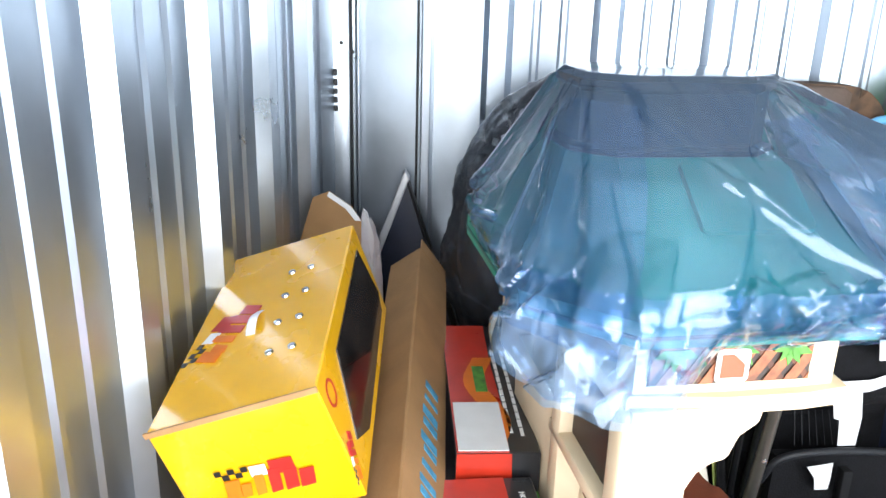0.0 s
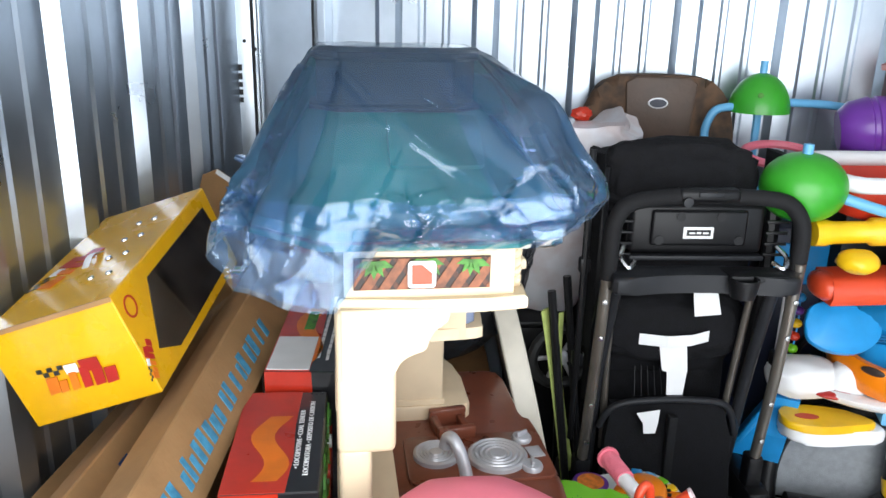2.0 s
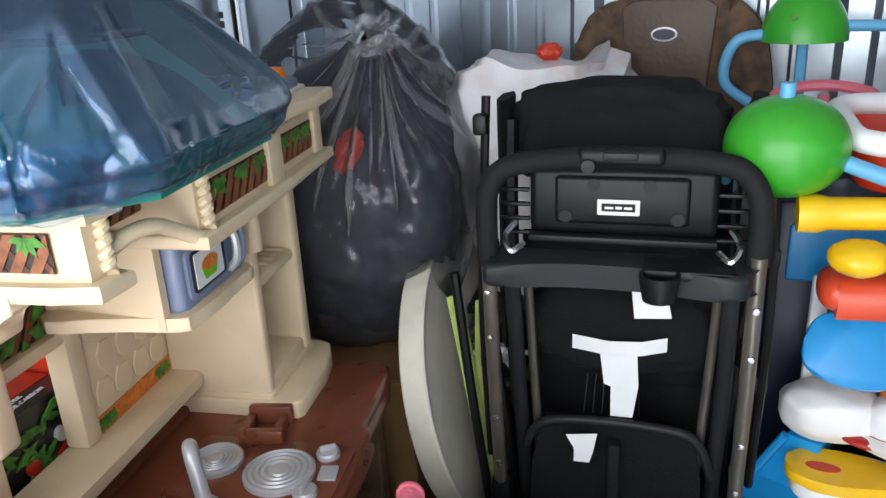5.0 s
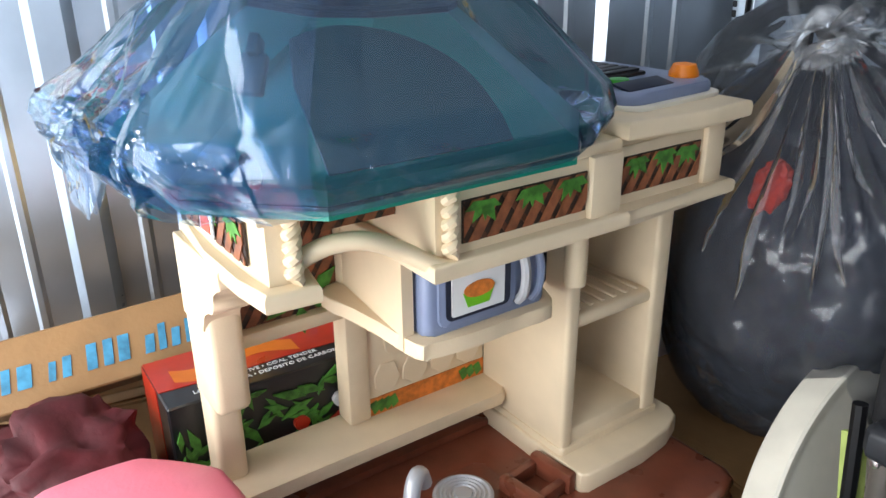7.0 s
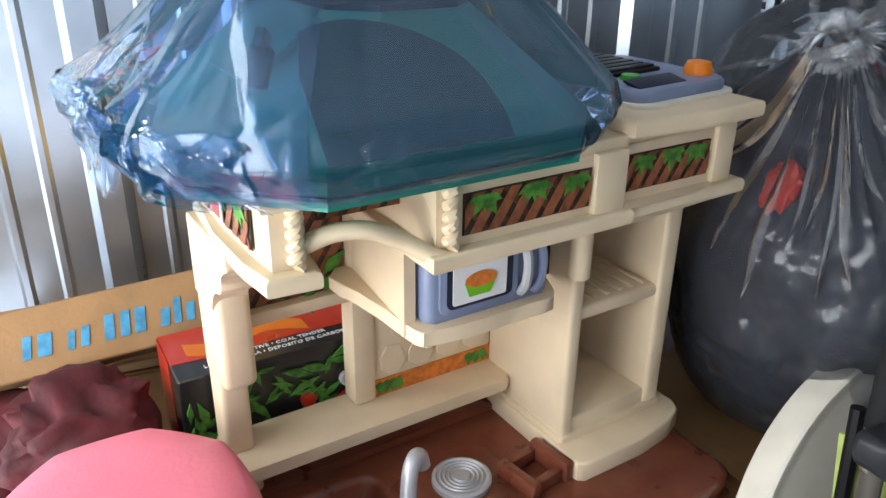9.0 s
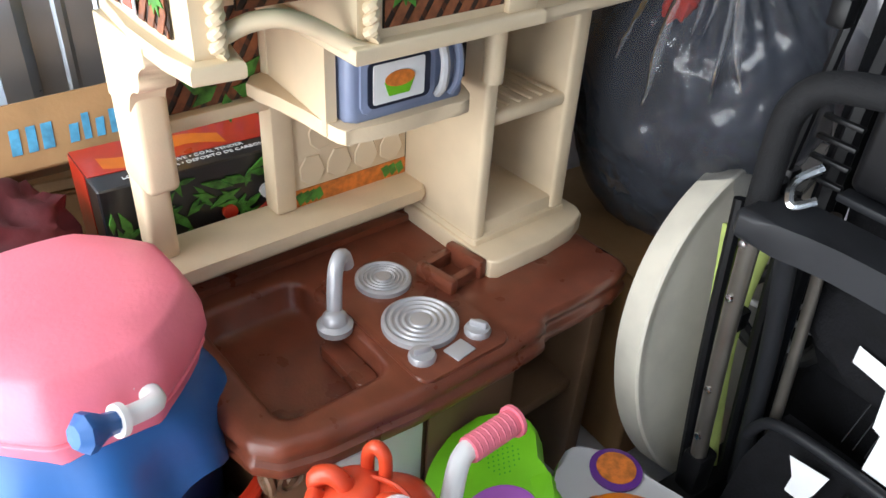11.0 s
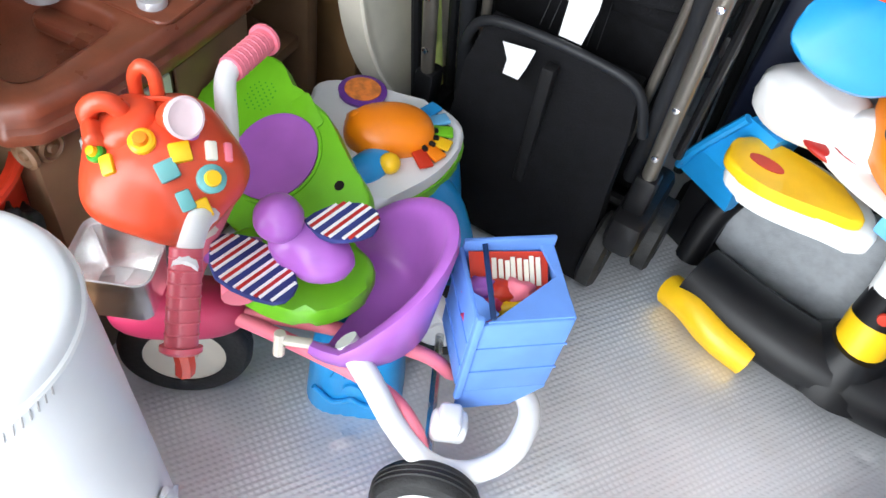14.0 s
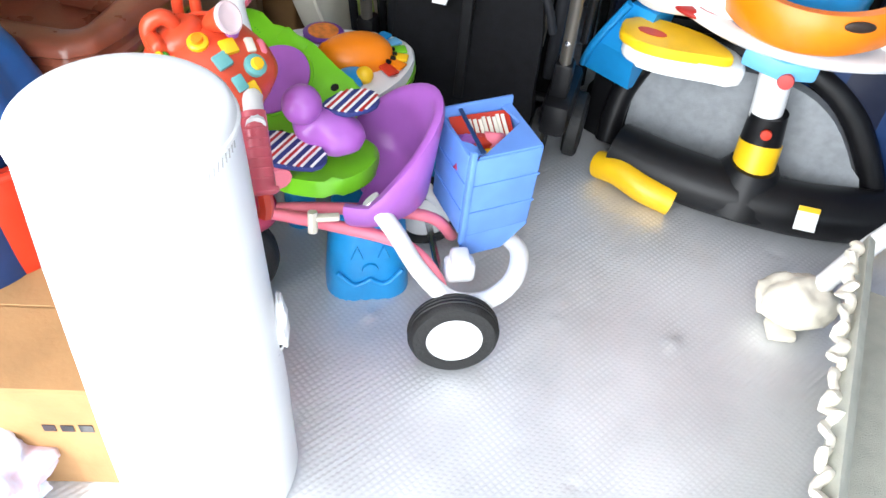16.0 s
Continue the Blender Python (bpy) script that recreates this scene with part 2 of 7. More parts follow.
def outline(points, steps=6, closed=True):
    """A smooth line (Catmull-Rom) through points of 2 or 3 coordinates."""
    pts = [Vector(p) for p in points]
    n, out = len(pts), []
    for i in range(n if closed else n - 1):
        p0, p1 = pts[(i - 1) % n if closed else max(i - 1, 0)], pts[i]
        p2, p3 = pts[(i + 1) % n], pts[(i + 2) % n if closed else min(i + 2, n - 1)]
        for s in range(steps):
            t = s / steps
            out.append(0.5 * ((2 * p1) + (p2 - p0) * t + (2 * p0 - 5 * p1 + 4 * p2 - p3) * t * t + (3 * p1 - p0 - 3 * p2 + p3) * t ** 3))
    if not closed:
        out.append(pts[-1])
    return out


def tube(points, r, n=10, steps=6, closed=False, smooth=True, flat=1.0):
    """A tube of radius r (or one radius for each end) along points."""
    pts = outline(points, steps, closed) if smooth else [Vector(p) for p in points]
    rings, side = [], None
    m = len(pts)
    for i, p in enumerate(pts):
        t = (pts[(i + 1) % m] - pts[i - 1]) if closed or 0 < i < m - 1 else (pts[1] - pts[0] if i == 0 else pts[-1] - pts[-2])
        t.normalize()
        if side is None:
            side = t.orthogonal().normalized() if abs(t.z) > 0.9 else t.cross(Vector((0, 0, 1))).normalized()
        side = (side - t * side.dot(t)).normalized()
        up = t.cross(side)
        rad = r if isinstance(r, (int, float)) else r[0] + (r[1] - r[0]) * i / (m - 1)
        rings.append([p + side * rad * math.cos(2 * math.pi * k / n) + up * rad * flat * math.sin(2 * math.pi * k / n) for k in range(n)])
    if closed:
        rings.append(rings[0])
        bm = loft(rings, False)
        bmesh.ops.remove_doubles(bm, verts=bm.verts, dist=1e-6)
        return bm
    return loft(rings)


def prism(pts, z0, z1, bevel=0.0, seg=2):
    """A flat outline in x and y raised from z0 to z1, its rims rounded."""
    pts = [Vector((p[0], p[1])) for p in pts]
    bm = bmesh.new()
    lo = [bm.verts.new((p.x, p.y, z0)) for p in pts]
    hi = [bm.verts.new((p.x, p.y, z1)) for p in pts]
    n = len(pts)
    for i in range(n):
        j = (i + 1) % n
        bm.faces.new((lo[i], lo[j], hi[j], hi[i]))
    f1, f2 = bm.faces.new(lo[::-1]), bm.faces.new(hi)
    if bevel:
        es = list({e for f in (f1, f2) for e in f.edges})
        bmesh.ops.bevel(bm, geom=es, offset=bevel, segments=seg, affect='EDGES', profile=0.5)
    return bm


def rounded(x0, x1, y0, y1, r, n=5):
    out = []
    for cx, cy, a in ((x1 - r, y1 - r, 0), (x0 + r, y1 - r, 90), (x0 + r, y0 + r, 180), (x1 - r, y0 + r, 270)):
        for i in range(n + 1):
            t = radians(a + 90 * i / n)
            out.append((cx + r * math.cos(t), cy + r * math.sin(t)))
    return out


def blob(sx, sy, sz, rough=0.0, freq=2.0, sub=4, seed=0.0, power=1.0):
    """An ellipsoid, squarer with a lower power, with uneven bulges."""
    bm = bmesh.new()
    bmesh.ops.create_icosphere(bm, subdivisions=sub, radius=1)
    for v in bm.verts:
        p = v.co.copy()
        if power != 1.0:
            p = Vector([math.copysign(abs(c) ** power, c) for c in p])
        k = 1 + rough * noise.noise(v.co * freq + Vector((seed, seed * 0.7, 0))) + 0.5 * rough * noise.noise(v.co * freq * 2.7 + Vector((0, seed, seed)))
        v.co = Vector((p.x * sx, p.y * sy, p.z * sz)) * k
    return bm


def dome(r, h, n=32, rings=10, base=0.0):
    prof = [(r * math.cos(math.pi / 2 * i / rings), base + h * math.sin(math.pi / 2 * i / rings)) for i in range(rings)]
    return lathe(prof + [(0.001, base + h)], n)


def ry(a):
    return pose(0, 0, 0, 0, a, 0)


def rx(a):
    return pose(0, 0, 0, a, 0, 0)


def frame3(origin, xdir, up):
    """A pose at origin whose z looks along up and whose x lies near xdir."""
    z = Vector(up).normalized()
    x = (Vector(xdir) - z * z.dot(Vector(xdir))).normalized()
    y = z.cross(x)
    m = Matrix((x, y, z)).transposed().to_4x4()
    m.translation = origin
    return m


def lettering(text, size, m, mat, name, parent=None, depth=0.0006):
    cu = bpy.data.curves.new("tmp", 'FONT')
    cu.body, cu.size, cu.extrude, cu.resolution_u = text, size, depth, 2
    tmp = bpy.data.objects.new("tmp", cu)
    me = bpy.data.meshes.new_from_object(tmp)
    bpy.data.objects.remove(tmp)
    me.transform(m)
    me.materials.clear()
    me.materials.append(mat)
    me.name = name
    ob = new(name, me)
    if parent is not None:
        ob.parent = parent
    return ob


def bars(n, w, h, gap, m, seed=1, jag=0.3):
    """Plain bars in place of writing, in the xy plane of m."""
    rnd = random.Random(seed)
    out, x = [], 0.0
    for _ in range(n):
        ww = w * (1 + jag * (rnd.random() - 0.5))
        out.append(moved(box(x, x + ww, 0, h * (1 - jag * 0.6 * rnd.random()), 0, 0.0012), m))
        x += ww + gap
    return joined(*out)


# ---- the storage unit ----
X0, X1, Y0, Y1, ZC = -0.285, 2.76, -0.58, 2.49, 2.45


def ribbed(a, b, first, pitch, z0, z1, thick=0.03):
    """A sheet along x from a to b in the plane y = 0, with tall ribs and two low ones between them, bulging towards -y."""
    prof = [(a, 0.0)]
    k = math.ceil((a + 0.09 - first) / pitch)
    while first + k * pitch + 0.24 < b:
        c = first + k * pitch
        prof += [(c - 0.045, 0), (c - 0.026, -0.028), (c + 0.026, -0.028), (c + 0.045, 0)]
        for o in (0.11, 0.19):
            prof += [(c + o - 0.014, 0), (c + o - 0.006, -0.006), (c + o + 0.006, -0.006), (c + o + 0.014, 0)]
        k += 1
    prof.append((b, 0.0))
    bm = bmesh.new()
    front = [[bm.verts.new((x, y, z)) for x, y in prof] for z in (z0, z1)]
    back = [[bm.verts.new((x, y + thick, z)) for x, y in prof] for z in (z0, z1)]
    for rows, flip in ((front, False), (back, True)):
        for i in range(len(prof) - 1):
            bm.faces.new((rows[0][i], rows[0][i + 1], rows[1][i + 1], rows[1][i]))
    for r in (0, 1):
        for i in range(len(prof) - 1):
            bm.faces.new((front[r][i], front[r][i + 1], back[r][i + 1], back[r][i]))
    for i in (0, -1):
        bm.faces.new((front[0][i], front[1][i], back[1][i], back[0][i]))
    return bm


def setting(name, bm, mat, label, category, smooth=0):
    return tagged(part(name, bm, mat, None, label, smooth), label, category, "", "structure")


setting("wall_north", moved(ribbed(-0.03, X1, 0.183, 0.318, 0, ZC), pose(0, Y1, 0)), M_WALL, "ribbed galvanised steel back wall of a storage unit", "wall")
setting("wall_west", moved(ribbed(0, Y1 - Y0 - 0.1, 0.105, 0.308, 0, ZC), pose(X0, Y0, 0, 0, 0, 90)), M_WALL, "ribbed galvanised steel side wall with bright reflections", "wall")
setting("wall_east", moved(ribbed(0, Y1 - Y0, 0.15, 0.308, 0, ZC), pose(X1, Y1, 0, 0, 0, -90)), M_WALL, "ribbed galvanised steel side wall of the unit", "wall")
setting("wall_south", joined(box(X0 - 0.1, -0.15, Y0 - 0.1, Y0, 0, ZC), box(2.6, X1 + 0.1, Y0 - 0.1, Y0, 0, ZC), box(-0.15, 2.6, Y0 - 0.1, Y0, 2.15, ZC)), M_WALL, "plain steel front wall round the open door", "wall")
setting("ceiling", box(X0 - 0.1, X1 + 0.1, Y0 - 0.1, Y1 + 0.1, ZC, ZC + 0.05), M_CEIL, "plain pale steel ceiling", "ceiling")
# flat end panel and the punched corner post
setting("wall_panel", box(-0.24, -0.034, Y1 - 0.09, Y1 - 0.06, 0, ZC, 0.002), M_WALL, "flat galvanised end panel beside the corner post", "wall panel")
setting("wall_return", box(-0.033, -0.005, Y1 - 0.10, Y1 - 0.002, 0, ZC, 0.003), M_WALL, "narrow folded steel edge of the panel", "trim")
# thin charcoal strips put in as the shadow gaps either side of the panel
setting("wall_gap_shade", box(-0.237, -0.229, 2.350, 2.362, 0, ZC, 0.001), M_CHAR, "dark strip drawing the shadow gap beside the corner post", "trim")
setting("wall_gap_shade", box(-0.047, -0.040, 2.382, 2.389, 0, ZC, 0.001), M_CHAR, "dark strip drawing the shadow line at the panel edge", "trim")
post = tagged(new("corner_post"), "galvanised steel corner post with punched holes", "post", "", "structure")
post.matrix_world = pose(-0.268, 2.37, 0, 0, 0, 12)
part("post_face", box(-0.045, 0.045, -0.012, 0.012, 0, ZC, 0.003), M_WALL, post)
part("post_flange", box(-0.055, -0.049, -0.03, 0.02, 0, ZC, 0.002), M_WALL, post)
part("post_flange", box(0.049, 0.055, -0.03, 0.02, 0, ZC, 0.002), M_WALL, post)
for z, x in ((1.36, 0.004), (1.335, 0.036), (1.98, 0.004), (0.7, 0.004)):
    part("punched_hole", moved(lathe([(0.006, 0), (0.006, 0.0015)], 12), pose(x, -0.0125, z, 90)), M_BLACK, post)
part("stamped_mark", bars(5, 0.018, 0.02, 0.008, frame3((-0.008, -0.0125, 1.165), (0, 0, 1), (0, -1, 0)), 4), M_CHAR, post)


def floor_sheet():
    """Dimpled foil lying slightly uneven over the slab."""
    nx, ny = 430, 420
    xs, ys = np.linspace(0.45, 2.45, nx), np.linspace(0.0, 2.1, ny)
    gx, gy = np.meshgrid(xs, ys, indexing="ij")
    a = (gx * 0.94 + gy * 0.34) * 2 * np.pi / 0.016
    b = (-gx * 0.34 + gy * 0.94) * 2 * np.pi / 0.016
    z = 0.0034 * np.cos(a) * np.cos(b)
    z += 0.002 * np.sin(gx * 7.1 + 1.3 * np.sin(gy * 5.0)) * np.sin(gy * 6.3 + 0.8)
    rnd = np.random.RandomState(3)
    for _ in range(26):
        cx, cy, s, h = rnd.uniform(1.0, 2.4), rnd.uniform(0.3, 1.9), rnd.uniform(0.012, 0.03), rnd.uniform(-0.004, 0.007)
        z += h * np.exp(-(((gx - cx) / s) ** 2 + ((gy - cy) / (s * rnd.uniform(0.6, 1.6))) ** 2))
    edge = np.minimum.reduce([gx - 0.45, 2.45 - gx, gy, 2.1 - gy]) / 0.05
    z = z * np.clip(edge, 0, 1) - 0.0005
    verts = np.stack([gx, gy, z], -1).reshape(-1, 3)
    i = np.arange(nx * ny).reshape(nx, ny)
    faces = np.stack([i[:-1, :-1], i[1:, :-1], i[1:, 1:], i[:-1, 1:]], -1).reshape(-1, 4)
    me = bpy.data.meshes.new("floor")
    me.from_pydata(verts.tolist(), [], faces.tolist())
    outer = bmesh.new()
    outer.from_mesh(me)
    for x0, x1, y0, y1 in ((X0, 0.45, Y0, Y1), (2.45, X1, Y0, Y1), (0.45, 2.45, Y0, 0.0), (0.45, 2.45, 2.1, Y1)):
        outer.faces.new([outer.verts.new((x, y, -0.0005)) for x, y in ((x0, y0), (x1, y0), (x1, y1), (x0, y1))])
    bpy.data.meshes.remove(me)
    return outer


setting("floor", floor_sheet(), M_FLOOR, "dimpled silver foil insulation covering the floor", "floor", 60)
setting("slab", box(X0 - 0.1, X1 + 0.1, Y0 - 0.1, Y1 + 0.1, -0.12, -0.008), M_CONC, "concrete slab under the foil", "floor")
setting("ground", box(-60, 60, -80, Y0 - 0.1, -0.2, -0.04), M_CONC, "pale concrete yard outside the door", "ground")

# ---- play kitchen ----
K = pose(0.402, 0.939, 0, 0, 0, 14)
kitchen = thing("play_kitchen", K, "cream and brown plastic toy kitchen with sink and stove", "toy kitchen")


def lattice(parent, w, h, m, seed, leaves=3):
    """A printed picture of crossed slats and leaves, w by h, in the xy plane of m."""
    rnd = random.Random(seed)
    part("picture", moved(box(0, w, 0, h, 0, 0.002), m), M_SHADE, parent, "printed picture of brown lattice and leaves", 0)
    def slat(xa, xb, bw, z, mat):
        lo, hi = 0.001, w - 0.001
        quad, cutq = [(xa, 0.001), (xa + bw, 0.001), (xb + bw, h - 0.001), (xb, h - 0.001)], []
        for edge, sign in ((lo, 1), (hi, -1)):
            cutq = []
            for p, q in zip(quad, quad[1:] + quad[:1]):
                a, b = (p[0] - edge) * sign, (q[0] - edge) * sign
                if a >= 0:
                    cutq.append(p)
                if a * b < 0:
                    cutq.append((edge, p[1] + (q[1] - p[1]) * a / (a - b)))
            quad = cutq
            if len(quad) < 3:
                return
        part("slat", moved(prism(quad, z, z + 0.001), m), mat, parent, "", 0)

    x = -h * 0.9
    while x < w:
        slat(x + h * 0.8, x, 0.010, 0.0022, M_SLATDARK)
        x += 0.034
    x = -h * 0.9
    while x < w:
        slat(x, x + h * 0.62, 0.0165, 0.0034, M_SLAT)
        x += 0.027
    spots = [(0.03, h - 0.004), (w * 0.52, h - 0.002), (w - 0.03, h - 0.004)][:leaves]
    for cx, cy in spots:
        bms = []
        for k in range(5):
            a = radians(-160 + 35 * k + rnd.uniform(-6, 6))
            L = min(h, 0.06) * rnd.uniform(0.46, 0.66)
            d, s = Vector((math.cos(a), math.sin(a))), Vector((-math.sin(a), math.cos(a)))
            c = Vector((cx, cy))
            q = [c, c + d * L * 0.5 + s * L * 0.2, c + d * L, c + d * L * 0.5 - s * L * 0.2]
            q = [(min(max(p.x, 0.001), w - 0.001), min(max(p.y, 0.001), h - 0.001)) for p in q]
            bms.append(moved(prism(q, 0.0045, 0.0055), m))
        part("leaf", joined(*bms), M_LEAF, parent, "", 0)


def polar_ring(c, poly, n):
    """Where rays from c meet a closed outline, at n even angles."""
    out = []
    for k in range(n):
        a = 2 * math.pi * k / n
        d = Vector((math.cos(a), math.sin(a)))
        best = None
        for i in range(len(poly)):
            p, q = Vector(poly[i][:2]) - c, Vector(poly[(i + 1) % len(poly)][:2]) - c
            e = q - p
            den = d.x * e.y - d.y * e.x
            if abs(den) < 1e-9:
                continue
            t = (p.x * e.y - p.y * e.x) / den
            u = (p.x * d.y - p.y * d.x) / den
            if t > 0 and -1e-6 <= u <= 1 + 1e-6 and (best is None or t > best):
                best = t
        out.append(c + d * best)
    return out


def counter():
    edge = [(-0.03, -0.03), (0.0, -0.05), (0.30, -0.055), (0.355, -0.045), (0.388, -0.015), (0.405, 0.05), (0.418, 0.2), (0.418, 0.40), (0.412, 0.465), (0.392, 0.475),
            (0.395, 0.52), (0.392, 0.66), (0.385, 0.70), (0.36, 0.715), (-0.03, 0.715)]
    sink = rounded(0.075, 0.345, 0.012, 0.192, 0.03)
    c = Vector((0.21, 0.10))
    n = 160
    o, s = polar_ring(c, edge, n), polar_ring(c, sink, n)

    def at(ring, z, k=0.0):
        return [(p.x + (c.x - p.x) / max((c - p).length, 1e-6) * k, p.y + (c.y - p.y) / max((c - p).length, 1e-6) * k, z) for p in ring]

    rings = [at(o, 0.515, 0.02), at(o, 0.515, 0.004), at(o, 0.522), at(o, 0.536, 0.001), at(o, 0.541, 0.009), at(o, 0.553, 0.010), at(o, 0.559, 0.002), at(o, 0.57, 0.004), at(o, 0.577, 0.014),
             at(o, 0.579, 0.022), at(s, 0.579, -0.014), at(s, 0.575, -0.004), at(s, 0.567), at(s, 0.535, 0.008), at(s, 0.527, 0.016), at(s, 0.524, 0.05)]
    return loft(rings)


part("countertop", counter(), M_BROWN, kitchen, "dark brown moulded countertop with sink basin", 50)
part("backsplash_step", prism(rounded(-0.02, 0.035, -0.02, 0.47, 0.012), 0.576, 0.592, 0.005), M_BROWN, kitchen)
part("stove_plate", prism(rounded(0.11, 0.408, 0.208, 0.385, 0.02), 0.577, 0.585, 0.004), M_BROWN, kitchen)
part("drain_step", prism(rounded(0.21, 0.335, 0.15, 0.185, 0.012), 0.53, 0.552, 0.006), M_BROWN, kitchen)
for name, x, y, r in (("burner", 0.299, 0.285, 0.062), ("burner", 0.173, 0.303, 0.048)):
    rr = [(r, 0.585), (r, 0.594), (r - 0.004, 0.597)]
    for k in range(4):
        a = r - 0.006 - k * (r - 0.02) / 4
        rr += [(a, 0.597), (a - 0.003, 0.594), (a - 0.006, 0.594), (a - 0.008, 0.597)]
    part(name, moved(lathe(rr + [(0.006, 0.597)], 40), pose(x, y, 0)), M_SILVER, kitchen, "silver ringed toy burner")
for x, y, a in ((0.365, 0.348, 30), (0.362, 0.24, 80)):
    knob = part("knob", moved(lathe([(0.021, 0.584), (0.022, 0.590), (0.019, 0.596), (0.004, 0.597)], 24), pose(x, y, 0)), M_SILVER, kitchen, "silver stove knob")
    part("grip", moved(box(-0.014, 0.014, -0.003, 0.003, 0.595, 0.607, 0.002), pose(x, y, 0, 0, 0, a)), M_SILVER, knob)
part("dial_plate", moved(box(-0.016, 0.016, -0.02, 0.02, 0.585, 0.588, 0.001), pose(0.382, 0.297, 0, 0, 0, 8)), M_SILVER, kitchen)
faucet = part("faucet", moved(lathe([(0.028, 0.577), (0.029, 0.588), (0.021, 0.594), (0.02, 0.603), (0.015, 0.609), (0.006, 0.615)], 24), pose(0.222, 0.176, 0)), M_SILVER, kitchen, "silver plastic toy faucet")
part("spout", tube([(0.218, 0.178, 0.60), (0.210, 0.184, 0.640), (0.200, 0.193, 0.670), (0.190, 0.207, 0.683), (0.182, 0.220, 0.675), (0.180, 0.226, 0.655)], 0.0125, 12), M_SILVER, faucet)
# toaster-like socket
part("utensil_socket", moved(joined(box(-0.042, 0.042, -0.046, -0.028, 0.578, 0.610, 0.005), box(-0.042, 0.042, 0.028, 0.046, 0.578, 0.616, 0.005), box(-0.042, -0.026, -0.03, 0.03, 0.578, 0.606, 0.004), box(0.018, 0.034, -0.03, 0.03, 0.578, 0.602, 0.004)), pose(0.222, 0.412, 0, 0, 0, 8)), M_BROWN, kitchen)
# base unit
part("base_cabinet", box(0.0, 0.365, -0.02, 0.45, 0.0, 0.515, 0.012), M_TAN, kitchen, "tan brown plastic base cabinet")
part("base_back", box(-0.02, 0.02, 0.45, 0.70, 0.0, 0.515, 0.008), M_TAN, kitchen)
part("base_leg", box(0.06, 0.36, 0.655, 0.70, 0.0, 0.515, 0.012), M_TAN, kitchen)
part("base_shelf", box(0.02, 0.34, 0.45, 0.655, 0.26, 0.29, 0.006), M_TAN, kitchen)
part("cabinet_door", box(0.366, 0.376, 0.05, 0.24, 0.06, 0.47, 0.006), M_WHITE, kitchen, "white toy cabinet door")
part("cabinet_door", box(0.366, 0.376, 0.25, 0.44, 0.06, 0.47, 0.006), M_TAN, kitchen)
for z in (0.49,):
    part("rosette", moved(lathe([(0.022, 0), (0.022, 0.006), (0.017, 0.009), (0.014, 0.005), (0.008, 0.005), (0.006, 0.010), (0.001, 0.010)], 20), pose(0.355, -0.021, z, 90)), M_TAN, kitchen)
    part("rosette", moved(lathe([(0.022, 0), (0.022, 0.006), (0.017, 0.009), (0.014, 0.005), (0.008, 0.005), (0.006, 0.010), (0.001, 0.010)], 20), pose(0.366, 0.005, z, 0, 90, 0)), M_TAN, kitchen)

# back panel pieces of the upper unit
part("ledge_riser", box(-0.03, 0.012, -0.02, 0.47, 0.59, 0.648, 0.004), M_CREAM, kitchen)
for k in range(12):
    part("dentil", box(0.012, 0.018, 0.17 + 0.024 * k, 0.185 + 0.024 * k, 0.612, 0.634, 0.002), M_CREAM, kitchen)
part("ledge", prism(rounded(-0.03, 0.075, -0.03, 0.472, 0.012), 0.645, 0.668, 0.007, 3), M_CREAM, kitchen)
part("window_rail", box(-0.03, 0.012, -0.0, 0.25, 0.862, 0.885, 0.006), M_CREAM, kitchen)
part("window_rail", box(-0.03, 0.010, -0.0, 0.47, 1.03, 1.06, 0.006), M_CREAM, kitchen)
part("mullion", box(-0.03, 0.014, 0.198, 0.238, 0.668, 1.04, 0.007), M_CREAM, kitchen)
part("stone_panel", box(-0.025, 0.006, 0.238, 0.472, 0.70, 0.92, 0.004), M_CREAM, kitchen)
# raised stones on the panel
rnd = random.Random(5)
for k in range(4):
    for j in range(3):
        y0, z0 = 0.248 + 0.055 * k + (0.02 if j % 2 else 0), 0.706 + 0.062 * j
        hexa = [(y0 + rnd.uniform(-.003, .003), z0 + 0.014), (y0 + 0.016, z0), (y0 + 0.036, z0 + rnd.uniform(0, .004)), (y0 + 0.049, z0 + 0.024), (y0 + 0.038, z0 + 0.054), (y0 + 0.012, z0 + 0.056), (y0 - 0.001, z0 + 0.036)]
        if y0 + 0.05 < 0.472:
            part("stone", moved(prism(hexa, 0, 0.0035, 0.0015, 1), frame3((0.006, 0, 0), (0, 1, 0), (1, 0, 0))), M_CREAM, kitchen)
part("carrot_picture", box(-0.02, 0.005, 0.238, 0.472, 0.668, 0.70), M_CARROT, kitchen, "printed strip of carrots and leaves", 0)
for k in range(7):
    y = (0.246, 0.258, 0.27, 0.282, 0.425, 0.44, 0.456)[k]
    part("leaf", moved(prism([(0, 0), (0.011, 0.008), (0.005, 0.025), (-0.008, 0.02)], 0, 0.002), frame3((0.005, y, 0.671), (0, 1, 0), (1, 0, 0))), M_LEAF, kitchen, "", 0)
lattice(kitchen, 0.178, 0.145, frame3((-0.008, 0.02, 0.885), (0, 1, 0), (1, 0, 0)), 7, 2)
part("plant", joined(*[moved(prism([(0, 0), (0.014, 0.02), (0.004, 0.048), (-0.01, 0.022)], 0, 0.002), frame3((-0.002, 0.10 + 0.012 * k, 0.90 + 0.008 * (k % 3)), (0, math.cos(1.1 * k), math.sin(1.1 * k)), (1, 0, 0))) for k in range(6)]), M_LEAF, kitchen, "", 0)
